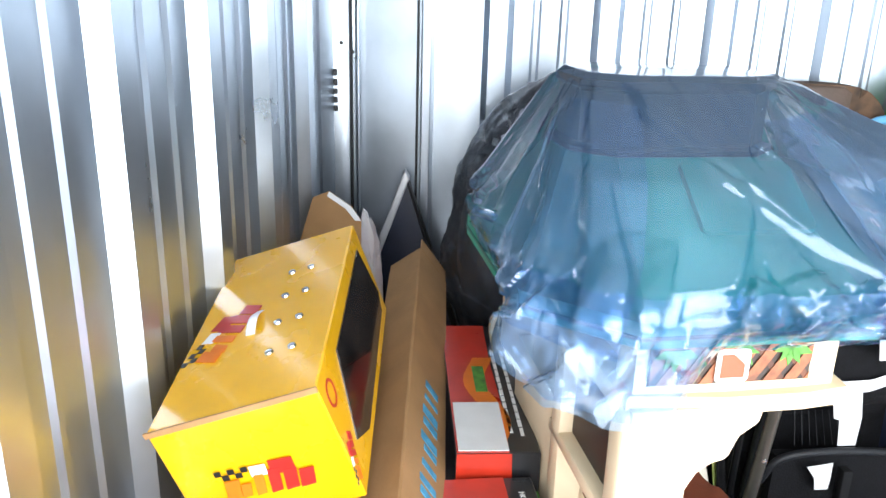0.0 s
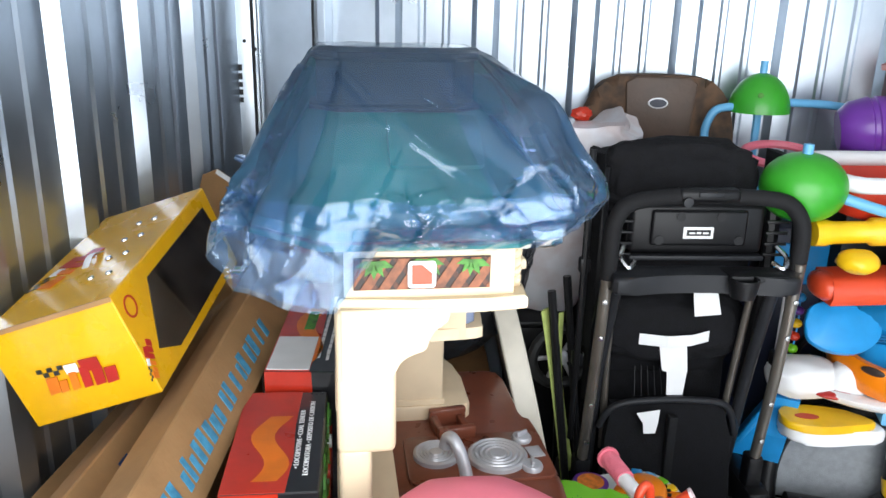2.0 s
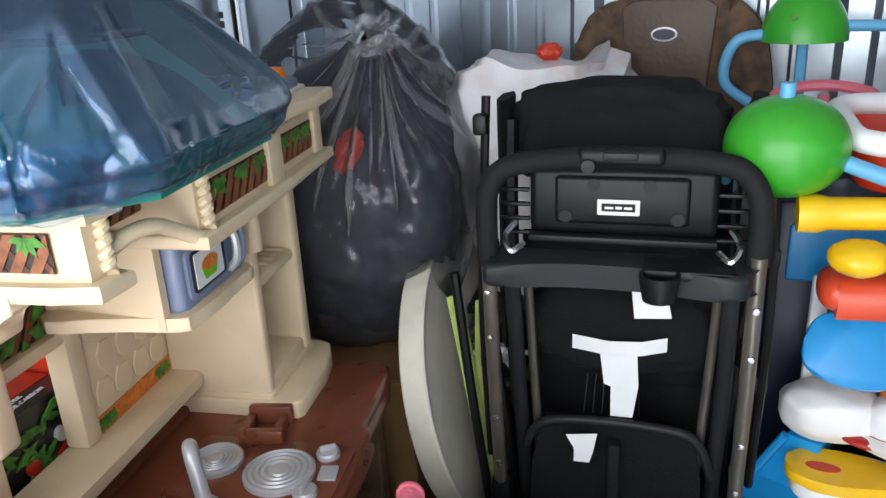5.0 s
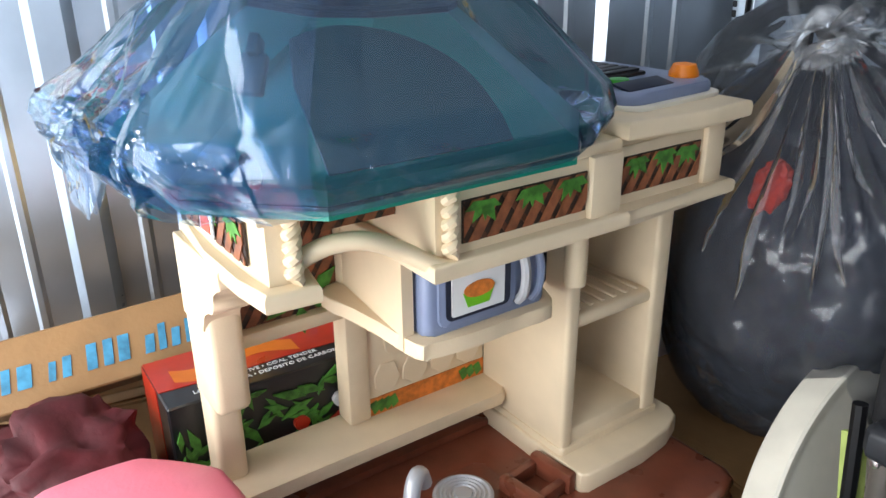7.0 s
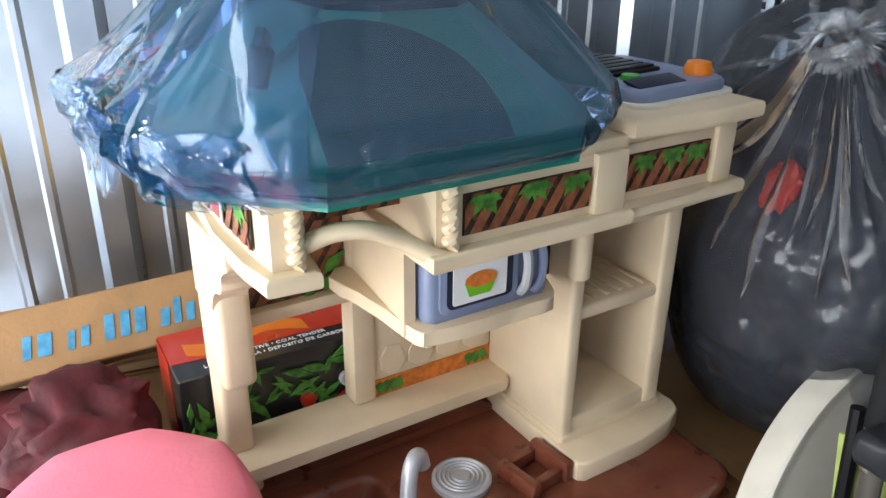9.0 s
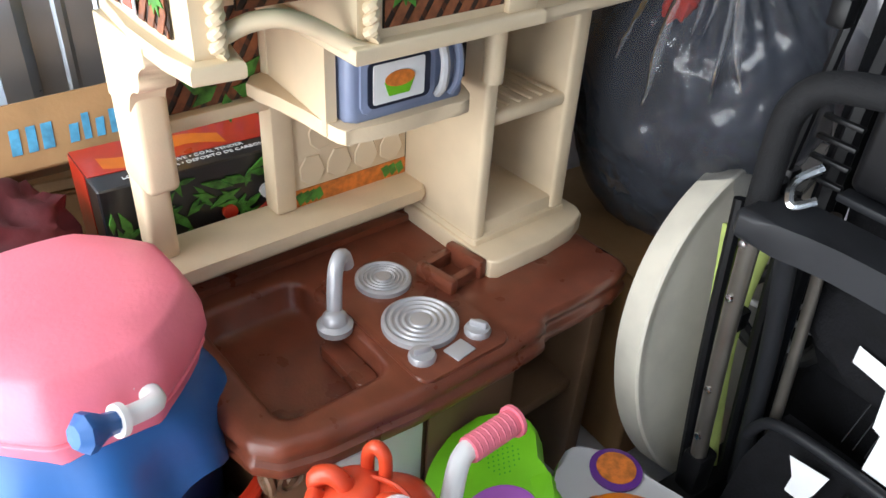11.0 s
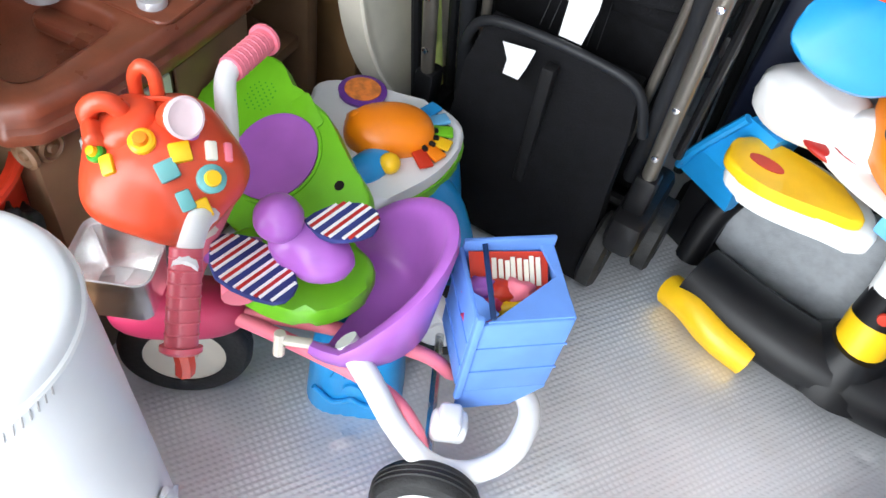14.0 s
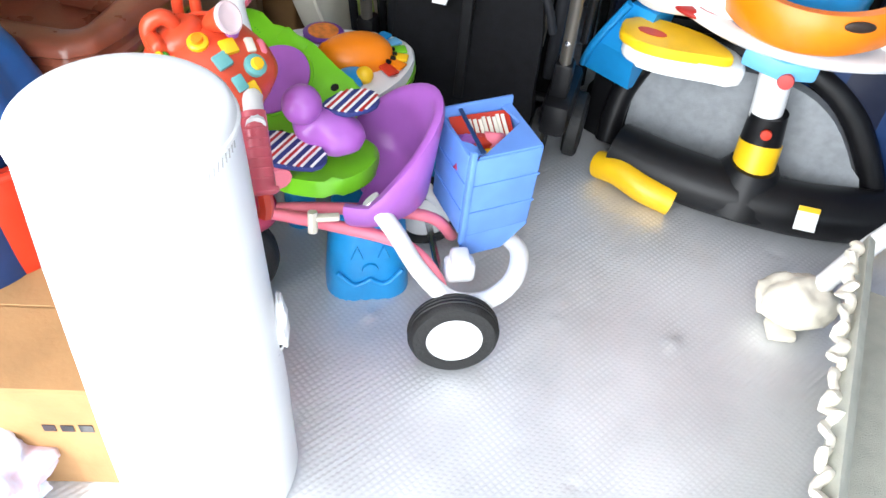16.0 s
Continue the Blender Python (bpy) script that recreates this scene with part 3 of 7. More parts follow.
# rear corner post with its stepped foot
part("side_post", box(-0.028, 0.064, -0.022, 0.028, 0.80, 1.045, 0.012, 3), M_CREAM, kitchen)
part("side_post", box(-0.026, 0.026, -0.02, 0.024, 0.66, 0.81, 0.010, 3), M_CREAM, kitchen)
part("side_post", box(-0.032, 0.034, -0.028, 0.03, 0.585, 0.665, 0.010, 3), M_CREAM, kitchen)
bracket = outline([(0.055, 0.93), (0.075, 0.965), (0.098, 0.972), (0.112, 0.985), (0.118, 1.008), (0.142, 1.022), (0.142, 1.045)], 4, False) + [Vector((-0.02, 1.045)), Vector((-0.02, 0.93))]
part("side_bracket", moved(prism(bracket, -0.024, 0.024, 0.0018, 1), frame3((0, 0, 0), (1, 0, 0), (0, -1, 0))), M_CREAM, kitchen)


def band(name, pts, z0, z1, bevel):
    part(name, prism(pts, z0, z1, bevel, 3), M_CREAM, kitchen)


side_in = [(-0.014, 0.05), (-0.014, -0.004), (0.1, -0.008), (0.2, -0.006), (0.244, -0.002), (0.248, 0.036), (0.19, 0.05)]
side_out = [(-0.024, 0.06), (-0.024, -0.012), (0.1, -0.022), (0.2, -0.021), (0.264, -0.017), (0.270, 0.046), (0.19, 0.06)]
band("side_cornice", side_out, 1.036, 1.058, 0.006)
band("side_band", side_in, 1.055, 1.135, 0.004)
band("side_top", side_out, 1.132, 1.152, 0.006)
lattice(kitchen, 0.205, 0.05, frame3((0.0, -0.0078, 1.071), (0.998, 0.006, 0), (0, -1, 0)), 11, 3)
part("badge", moved(prism(rounded(-0.021, 0.021, -0.021, 0.021, 0.006), 0, 0.002), frame3((0.101, -0.0142, 1.096), (1, 0, 0), (0, -1, 0))), M_WHITE, kitchen, "white and red square badge", 0)
part("badge_mark", moved(prism([(-0.015, -0.015), (0.015, -0.015), (0.015, 0.002), (0.0, 0.015), (-0.015, 0.015)], 0, 0.002), frame3((0.101, -0.0152, 1.096), (1, 0, 0), (0, -1, 0))), M_CORAL, kitchen, "", 0)
# front run of the upper unit
front_in = [(0.0, 0.18), (0.286, 0.18), (0.286, 0.475), (0.276, 0.48), (0.276, 0.70), (0.0, 0.70)]
front_out = [(-0.01, 0.165), (0.306, 0.165), (0.306, 0.478), (0.296, 0.484), (0.296, 0.716), (-0.01, 0.716)]
band("front_band", front_in, 1.055, 1.14, 0.004)
band("front_cornice", [(x, y) for x, y in front_out], 1.036, 1.058, 0.006)
band("front_top", front_in, 1.138, 1.155, 0.003)
band("end_top", [(0.0, 0.47), (0.30, 0.47), (0.31, 0.6), (0.305, 0.72), (0.0, 0.72)], 1.152, 1.176, 0.006)
lattice(kitchen, 0.196, 0.052, frame3((0.286, 0.216, 1.07), (0, 1, 0), (1, 0, 0)), 3, 3)
lattice(kitchen, 0.165, 0.052, frame3((0.276, 0.482, 1.072), (0, 1, 0), (1, 0, 0)), 4, 3)
part("pilaster", box(0.275, 0.296, 0.415, 0.47, 1.056, 1.14, 0.004), M_CREAM, kitchen)
part("pilaster", box(0.268, 0.284, 0.655, 0.695, 1.056, 1.15, 0.004), M_CREAM, kitchen)
for x, y in ((0.251, 0.024), (0.292, 0.196)):
    pts = [(x + 0.004 * math.cos(k * 0.9), y + 0.004 * math.sin(k * 0.9), 1.06 + k * 0.0021) for k in range(38)]
    part("rope_column", tube(pts, 0.0075, 8, 1, smooth=False), M_CREAM, kitchen)
# arched rail between the two corners, and the dark lattice behind it
arch = [(0.238, 0.034, 1.078), (0.252, 0.066, 1.093), (0.267, 0.103, 1.094), (0.272, 0.144, 1.074), (0.285, 0.175, 1.054), (0.297, 0.198, 1.046)]
part("arched_rail", tube(arch, 0.011, 10), M_CREAM, kitchen)
lattice(kitchen, 0.11, 0.05, frame3((0.20, 0.07, 1.09), (0, 1, 0), (1, 0, 0)), 9, 2)
part("top_plate", box(-0.02, 0.20, 0.05, 0.20, 1.125, 1.145, 0.004), M_CREAM, kitchen)
# microwave housing
part("housing_side", prism([(-0.005, 0.203), (0.205, 0.183), (0.205, 0.2), (-0.005, 0.218)], 0.90, 1.045, 0.003), M_CREAM, kitchen)
shelf = outline([(0.0, 0.178), (0.12, 0.180), (0.226, 0.188), (0.238, 0.205), (0.246, 0.27), (0.242, 0.34), (0.226, 0.42), (0.0, 0.45)], 4)
part("microwave_shelf", prism(shelf, 0.899, 0.921, 0.003, 2), M_CREAM, kitchen)
micro = part("microwave", prism(rounded(0.05, 0.226, 0.206, 0.408, 0.012), 0.919, 1.03, 0.008, 3), M_SLATE, kitchen, "blue grey toy microwave with a soup picture")
part("door_frame", moved(prism(rounded(0, 0.125, 0, 0.082, 0.012), 0, 0.005, 0.003), frame3((0.226, 0.222, 0.931), (0, 1, 0), (1, 0, 0))), M_SLATE, micro)
part("door_groove", moved(prism(rounded(0, 0.105, 0, 0.066, 0.010), 0, 0.002), frame3((0.2306, 0.232, 0.939), (0, 1, 0), (1, 0, 0))), M_NAVY, micro)
part("picture", moved(prism(rounded(0, 0.086, 0, 0.056, 0.004), 0, 0.002), frame3((0.2318, 0.24, 0.944), (0, 1, 0), (1, 0, 0))), M_WHITECARD, micro, "printed picture of a soup bowl", 0)
part("bowl", moved(prism([(-0.026, 0.006), (-0.018, -0.015), (0.016, -0.015), (0.025, 0.006)], 0, 0.001), frame3((0.2342, 0.283, 0.968), (0, 1, 0), (1, 0, 0))), M_LIME, micro, "", 0)
part("soup", moved(lathe([(0.025, 0), (0.025, 0.001)], 20), frame3((0.2344, 0.283, 0.976), (0, 1, 0), (1, 0, 0)) @ Matrix.Diagonal((1, 0.45, 1, 1))), M_CARROT, micro, "", 0)
part("handle", tube([(0.228, 0.355, 0.935), (0.244, 0.352, 0.955), (0.246, 0.352, 0.99), (0.228, 0.355, 1.022)], 0.007, 8), M_SILVER, micro)
part("handle", tube([(0.228, 0.378, 0.933), (0.24, 0.380, 0.955), (0.242, 0.380, 0.99), (0.228, 0.378, 1.022)], 0.007, 8), M_SLATE, micro)
part("keypad", box(0.226, 0.229, 0.39, 0.404, 0.95, 1.02), M_BLACK, micro)
# shelf tower
part("tower_side", box(0.0, 0.21, 0.472, 0.499, 0.578, 1.05, 0.008, 3), M_CREAM, kitchen)
part("tower_side", box(0.0, 0.21, 0.662, 0.698, 0.578, 1.05, 0.008, 3), M_CREAM, kitchen)
part("tower_back", box(0.0, 0.02, 0.485, 0.68, 0.578, 1.05, 0.003), M_CREAM, kitchen)
part("tower_floor", box(0.005, 0.205, 0.49, 0.67, 0.60, 0.652, 0.006), M_CREAM, kitchen)
foot = [(0.02, 0.462), (0.250, 0.462), (0.264, 0.465), (0.272, 0.476), (0.272, 0.60), (0.262, 0.672), (0.244, 0.715), (0.220, 0.728), (0.02, 0.728)]
part("tower_foot", prism(foot, 0.576, 0.614, 0.005, 3), M_CREAM, kitchen)
part("tower_step", prism(rounded(0.02, 0.214, 0.469, 0.700, 0.008), 0.612, 0.626, 0.004, 3), M_CREAM, kitchen)
tower_shelf = part("tower_shelf", box(0.01, 0.205, 0.495, 0.668, 0.832, 0.856, 0.009, 3), M_CREAM, kitchen)
for k in range(6):
    part("ridge", box(0.03, 0.19, 0.512 + 0.026 * k, 0.520 + 0.026 * k, 0.855, 0.860, 0.002), M_CREAM, tower_shelf)
part("tower_pillar", tube([(0.212, 0.478, 0.92), (0.212, 0.478, 1.045)], 0.017, 14, smooth=False), M_CREAM, kitchen)

# toy telephone on the end of the kitchen
phone = thing("toy_phone", K @ pose(0.13, 0.60, 1.176, 0, 0, 4), "grey toy register with black keys and orange knob on the kitchen", "toy")
part("body", prism(rounded(-0.12, 0.12, -0.09, 0.115, 0.03), 0, 0.022, 0.008, 3), M_SLATE, phone)
part("base_rim", prism(rounded(-0.13, 0.132, -0.095, 0.12, 0.03), -0.001, 0.006, 0.002), M_IVORY, phone)
keys = part("keyboard", box(-0.10, 0.03, -0.075, 0.06, 0.021, 0.028, 0.003), M_BLACK, phone)
for k in range(6):
    part("key", box(-0.092 + 0.02 * k, -0.077 + 0.02 * k, -0.068, 0.052, 0.028, 0.032, 0.001), M_CHAR, keys)
part("screen", moved(box(-0.016, 0.016, -0.05, 0.05, 0, 0.004, 0.001), pose(0.085, -0.02, 0.0225, 0, 12, 0)), M_NAVY, phone)
part("button", moved(lathe([(0.016, 0), (0.014, 0.008), (0.001, 0.009)], 16), pose(0.05, -0.03, 0.021)), M_GRASS, phone)
part("knob", moved(lathe([(0.022, 0), (0.022, 0.010), (0.017, 0.022), (0.001, 0.025)], 20), pose(0.075, 0.09, 0.018)), M_ORANGE, phone, "bright orange knob")

# green upturned roof on the kitchen
roof = thing("toy_roof", K @ pose(0, 0, 1.153), "dark green plastic toy roof with navy top lying on the kitchen", "toy roof")


def octa(x0, x1, y0, y1, z, c):
    return [(x0 + c, y0, z), (x1 - c, y0, z), (x1, y0 + c, z), (x1, y1 - c, z), (x1 - c, y1, z), (x0 + c, y1, z), (x0, y1 - c, z), (x0, y0 + c, z)]


part("lip", loft([octa(-0.150, 0.335, -0.078, 0.450, 0.0, 0.105), octa(-0.150, 0.335, -0.078, 0.450, 0.03, 0.105), octa(-0.14, 0.325, -0.07, 0.44, 0.036, 0.10)]), M_GREEN, roof, "", 20)
part("lip_groove", loft([octa(-0.1515, 0.3365, -0.0795, 0.4515, 0.010, 0.105), octa(-0.1515, 0.3365, -0.0795, 0.4515, 0.014, 0.105)]), M_DKGREEN, roof, "", 20)
part("slope", loft([octa(-0.14, 0.325, -0.07, 0.44, 0.036, 0.10), octa(-0.066, 0.215, 0.105, 0.300, 0.165, 0.05)]), M_GREEN, roof, "", 20)
SOUTHF = frame3((0, -0.07, 0.036), (1, 0, 0), (0, -0.129, 0.175))
part("slope_panel", moved(prism(rounded(0.055, 0.195, 0.10, 0.205, 0.006), 0.0, 0.008, 0.003), SOUTHF), M_GREEN, roof, "raised panel on the slope", 20)
part("crown", loft([octa(-0.062, 0.212, 0.108, 0.298, 0.162, 0.045), octa(-0.062, 0.212, 0.108, 0.298, 0.172, 0.045), octa(-0.05, 0.200, 0.118, 0.288, 0.176, 0.04), octa(-0.05, 0.200, 0.118, 0.288, 0.240, 0.04), octa(-0.056, 0.206, 0.112, 0.292, 0.245, 0.04),
     octa(-0.056, 0.206, 0.112, 0.292, 0.254, 0.04)]), M_NAVY, roof, "dark navy crown of the roof", 20)
part("slot", moved(lathe([(0.015, 0), (0.015, 0.002)], 16), frame3((0.300, -0.030, 0.05), (0, 1, 0), (0.62, -0.55, 0.6)) @ Matrix.Diagonal((0.6, 1.3, 1, 1))), M_NAVY, roof)
EASTF = frame3((0.325, 0, 0.036), (0, 1, 0), (0.129, 0, 0.11))
# arched sheet in darker green: the gable's dark inside, put into the colour
part("gable_shade", moved(prism([(0.036, 0.004), (0.036, 0.10)] + [tuple(p) for p in outline([(0.050, 0.152), (0.10, 0.163), (0.16, 0.152), (0.213, 0.122), (0.243, 0.085), (0.258, 0.035)], 4, False)] + [(0.258, 0.004)], 0.0, 0.003), EASTF), M_DKGREEN, roof, "dark arched panel painting the shaded gable opening", 0)
part("hinge", moved(joined(box(-0.012, 0.012, -0.02, 0.02, 0, 0.012, 0.003), box(-0.005, 0.005, 0.015, 0.035, 0, 0.02, 0.002)), frame3((0.272, -0.006, 0.128), (0.7, 0.7, 0), (0.62, -0.55, 0.6))), M_DKGREEN, roof)


def strength(c, s):
    return min(1 / max(abs(c) ** 5 + abs(s) ** 5, 1e-6) ** 0.2, 1.16)


# the film's girdles from its top to its hem: way down, centre, half widths, height
GIRDLES = ((0.10, 0.075, 0.198, 0.120, 0.088, 0.260), (0.16, 0.078, 0.192, 0.134, 0.114, 0.245), (0.45, 0.093, 0.174, 0.196, 0.212, 0.165), (0.72, 0.104, 0.166, 0.256, 0.286, 0.080),
           (0.80, 0.106, 0.165, 0.264, 0.291, 0.052), (0.90, 0.105, 0.166, 0.254, 0.276, 0.024), (1.0, 0.104, 0.168, 0.242, 0.256, 0.006))
# pulled creases: where each one starts and ends (bearing, way down the film), its half width and height in millimetres
CREASES = ((231, .11, 292, .74, 20, 11), (236, .20, 262, .50, 16, 9), (262, .50, 252, .74, 14, 9), (262, .48, 293, .74, 16, 8), (297, .14, 300, .75, 20, 11), (318, .12, 311, .68, 20, 10),
           (216, .11, 229, .86, 22, 12), (205, .14, 214, .82, 18, 11), (197, .25, 201, .84, 18, 10), (224, .35, 240, .84, 14, 8), (330, .11, 316, .42, 24, 12), (316, .40, 327, .87, 22, 13), (316, .40, 300, .82, 18, 10),
           (316, .42, 288, .72, 14, 7), (20, .12, 36, .84, 30, 9), (34, .30, 48, .86, 20, 9), (42, .50, 38, .90, 14, 7), (60, .12, 66, .86, 24, 9), (120, .12, 112, .9, 24, 9), (155, .12, 150, .9, 24, 9), (183, .14, 184, .9, 20, 9),
           (272, .72, 262, .90, 12, 8), (283, .74, 296, .92, 14, 9), (296, .74, 288, .90, 12, 7), (250, .76, 262, .88, 12, 7), (306, .74, 318, .90, 12, 8), (240, .80, 232, 1.0, 12, 8), (226, .82, 236, 1.0, 12, 8), (346, .70, 8, .92, 14, 5))


def ridge(deg, t):
    """The height of the pulled creases: tents with one steep and one shallow side."""
    h = 0.0
    for a0, t0, a1, t1, w, up in CREASES:
        if not t0 - 0.05 < t < t1 + 0.05:
            continue
        u = min(max((t - t0) / (t1 - t0), 0), 1)
        d = ((deg - (a0 + (a1 - a0) * u) + 180) % 360 - 180) * 0.0050 * (0.35 + 0.75 * t)
        lean = abs(a1 - a0) * 0.0040 / max(0.36 * abs(t1 - t0), 0.02)
        d /= math.sqrt(1 + lean * lean)
        d *= 1 if a1 < a0 else -1
        d = d / 0.6 if d > 0 else -d / 1.9
        if d < w * 0.001:
            ends = max(0.0, min(1, (t - t0 + 0.05) / 0.10, (t1 + 0.05 - t) / 0.10))
            h = max(h, up * 0.00085 * ends * (1 - d / (w * 0.001)))
    return h


def wrap_point(a, t):
    """A place on the film that is pulled over the roof: taut above, a loose gathered hem below."""
    c, s = math.cos(a), math.sin(a)
    deg = math.degrees(a) % 360
    k = strength(c, s)
    if t < GIRDLES[0][0]:
        u = t / GIRDLES[0][0]
        _, cx, cy, wx, wy, z = GIRDLES[0]
        wx, wy, z = wx * u, wy * u, z + 0.003 * (1 - u)
    else:
        for g, o in zip(GIRDLES, GIRDLES[1:]):
            if t <= o[0] + 1e-9:
                u = (t - g[0]) / (o[0] - g[0])
                _, cx, cy, wx, wy, z = [p + (q - p) * u for p, q in zip(g, o)]
                break
    loose = min(1, max(0, (t - 0.60) / 0.16))
    south = 0.25 + 0.75 * min(1, max(0, 0.5 - 0.9 * s - 0.45 * c))
    v1 = noise.noise(Vector((c * 2.2 + 0.35 * t, s * 2.2, 0.5 * t)))
    v2 = noise.noise(Vector((c * 5.5, s * 5.5 + 0.5 * t, 2.0 + 1.2 * t)))
    v3 = noise.noise(Vector((c * 11, s * 11, 5 + 6 * t)))
    fold = (0.009 * v1 + 0.004 * v2 * (0.3 + 0.7 * south)) * min(1, t * 1.5) + 0.005 * v3 * loose * south
    for size, amp in ((3.8, 0.026), (8.5, 0.004)):
        v = Vector((c * size + 0.3 * v2, s * size, 1.15 * size * t))
        spot = noise.voronoi(v)[1][0]
        tilt = noise.cell_vector(spot * 9.7) * 2 - Vector((1, 1, 1))
        fold += amp * (0.10 + 0.90 * loose) * max(0.0, south - 0.25) / 0.75 * tilt.dot(v - spot)
    fold += ridge(deg, t)
    tent = max(0.0, 1 - abs((deg - 316 + 180) % 360 - 180) / 24) * max(0.0, 1 - abs(t - 0.42) / (0.30 if t < 0.42 else 0.5))
    fold += 0.034 * tent
    x = cx + wx * k * c + c * fold
    y = cy + wy * k * s + s * fold
    z += 0.35 * fold * (t > 0.10) + 0.02 * tent
    # the loose flap that hangs off one corner
    drop = max(0.0, min((deg - 208) / 34, (253 - deg) / 7, 1)) * max(0, t - 0.80) / 0.20
    flare = max(0.0, min((deg - 200) / 16, (253 - deg) / 24, 1)) * max(0, t - 0.66) / 0.34
    x += -0.062 * flare + 0.008 * drop * v3
    y += -0.040 * flare - 0.004 * drop + 0.010 * drop * v2
    z -= 0.078 * drop
    return Vector((x, y, z))


def wrap(t0=0.0, t1=1.0, a0=0, a1=360, out=0.0, rows=130, n=560):
    bm = bmesh.new()
    whole = a1 - a0 == 360
    grid = []
    for j in range(rows):
        t = t0 + (t1 - t0) * j / (rows - 1)
        line = []
        for i in range(n):
            a = radians(a0 + (a1 - a0) * i / (n if whole else n - 1))
            q = wrap_point(a, t)
            w = out * (1 + 0.8 * noise.noise(Vector((math.cos(a) * 8, math.sin(a) * 8, t * 9))))
            line.append(bm.verts.new((q.x + w * math.cos(a), q.y + w * math.sin(a), q.z - 0.5 * w)))
        grid.append(line)
    for j in range(rows - 1):
        for i in range(n if whole else n - 1):
            k = (i + 1) % n
            bm.faces.new((grid[j][i], grid[j + 1][i], grid[j + 1][k], grid[j][k]))
    return bm


film = thing("plastic_wrap", K @ pose(0, 0, 1.155), "crumpled clear bluish plastic film draped over the green roof", "plastic film")
part("sheet", wrap(), M_FILM, film, "", 45)
part("fold", wrap(0.24, 0.90, 286, 330, 0.006, 60, 90), M_FILM, film, "doubled fold of the film over the corner", 50)
part("fold", wrap(0.20, 0.86, 196, 236, 0.006, 60, 90), M_FILM, film, "doubled fold of the film", 30)
part("hem", wrap(0.72, 1.0, 205, 320, 0.009, 40, 220), M_FILM, film, "gathered double hem of the film", 30)

# ---- boxes along the west wall ----
def inside(ob):
    """Turns places of the unit into places of a thing."""
    m = ob.matrix_world.inverted()
    return lambda *p: m @ Vector(p)


def base(name, x, y, rot, label, category, group="", z=0.0):
    t = thing(name, pose(x, y, z, 0, 0, rot), label, category, group)
    t.matrix_world = pose(x, y, z, 0, 0, rot)
    return t


YM = frame3((-0.222, 0.948, 0.946), (0.222, 0.014, 0.077), (-0.0383, -0.0183, 0.1139))
yb = thing("toy_box", YM, "glossy yellow toy packaging box with a dark window", "box")
W, D, H = 0.238, 0.515, 0.19
part("carton", box(0, W, 0, D, -H, 0, 0.0025, 1), M_YELLOWCARD, yb, "", 30)
part("lid_edge", box(-0.002, W + 0.001, -0.0035, -0.0005, -0.007, 0.0015), M_CARD, yb, "", 0)
part("window", moved(prism([(0.055, -H + 0.055), (0.12, -H + 0.02), (D - 0.05, -H + 0.025), (D - 0.02, -H + 0.05), (D - 0.05, -0.03), (0.13, -0.03)], 0, 0.002), frame3((W, 0, 0), (0, 1, 0), (1, 0, 0))), M_WINDOW, yb, "dark clear plastic window", 0)
TOPF, FRONTF, SIDEF = Matrix.Translation((0, 0, 0.0006)), frame3((0, -0.004, -H), (1, 0, 0), (0, -1, 0)), frame3((W + 0.0006, 0, -H), (0, 1, 0), (1, 0, 0))


def logo(parent, m, s, seed):
    """A plain mark in the colours of the print: chequers, then orange and red blocks."""
    part("mark", moved(joined(*[box(0.008 * i * s, 0.008 * (i + 1) * s, 0.030 * s + 0.007 * j * s, 0.037 * s + 0.007 * j * s, 0, 0.0008) for i in range(5) for j in range(2) if (i + j) % 2]), m), M_BLACKCARD, parent, "", 0)
    part("mark", moved(box(0.042 * s, 0.062 * s, 0.028 * s, 0.043 * s, 0, 0.0008), m), M_WHITECARD, parent, "", 0)
    part("mark", moved(box(0.066 * s, 0.095 * s, 0.026 * s, 0.046 * s, 0, 0.0008), m), M_REDINK, parent, "", 0)
    bms = []
    for k, (w, h) in enumerate(((0.018, 0.028), (0.012, 0.02), (0.012, 0.03), (0.014, 0.034), (0.016, 0.03), (0.018, 0.026))):
        x = 0.004 + 0.018 * k
        bms.append(prism([(x * s, 0), ((x + w) * s, 0.002 * s), ((x + w + 0.004) * s, h * s), ((x + 0.004) * s, h * s)], 0, 0.0011))
    part("mark", moved(joined(*bms[:3]), m), M_ORANGEINK, parent, "", 0)
    part("mark", moved(joined(*bms[3:]), m), M_REDINK, parent, "", 0)


logo(yb, FRONTF @ pose(0.055, 0.055, 0, 0, 0, -4), 1.15, 1)
logo(yb, SIDEF @ pose(0.01, 0.02, 0, 0, 0, 62), 0.62, 2)
logo(yb, TOPF @ pose(0.06, 0.13, 0, 0, 0, 72), 1.4, 3)
part("emblem", moved(lathe([(0.02, 0), (0.02, 0.0008), (0.016, 0.0008), (0.016, 0)], 20, False), SIDEF @ pose(0.04, H - 0.04, 0)), M_REDINK, yb, "", 0)
part("white_band", moved(tube([(0, 0, 0.001), (0.003, 0.03, 0.012), (0.0, 0.07, 0.001)], 0.008, 6, 6, flat=0.2), Matrix.Translation((0.105, 0.19, 0))), M_WHITECARD, yb)
for j in range(4):
    for i in range(2):
        part("twist_tie", moved(lathe([(0.007, 0), (0.006, 0.003), (0.001, 0.004)], 8), pose(0.15 + 0.035 * i - 0.003 * j, 0.12 + 0.085 * j, 0.0008)), M_STEEL, yb)

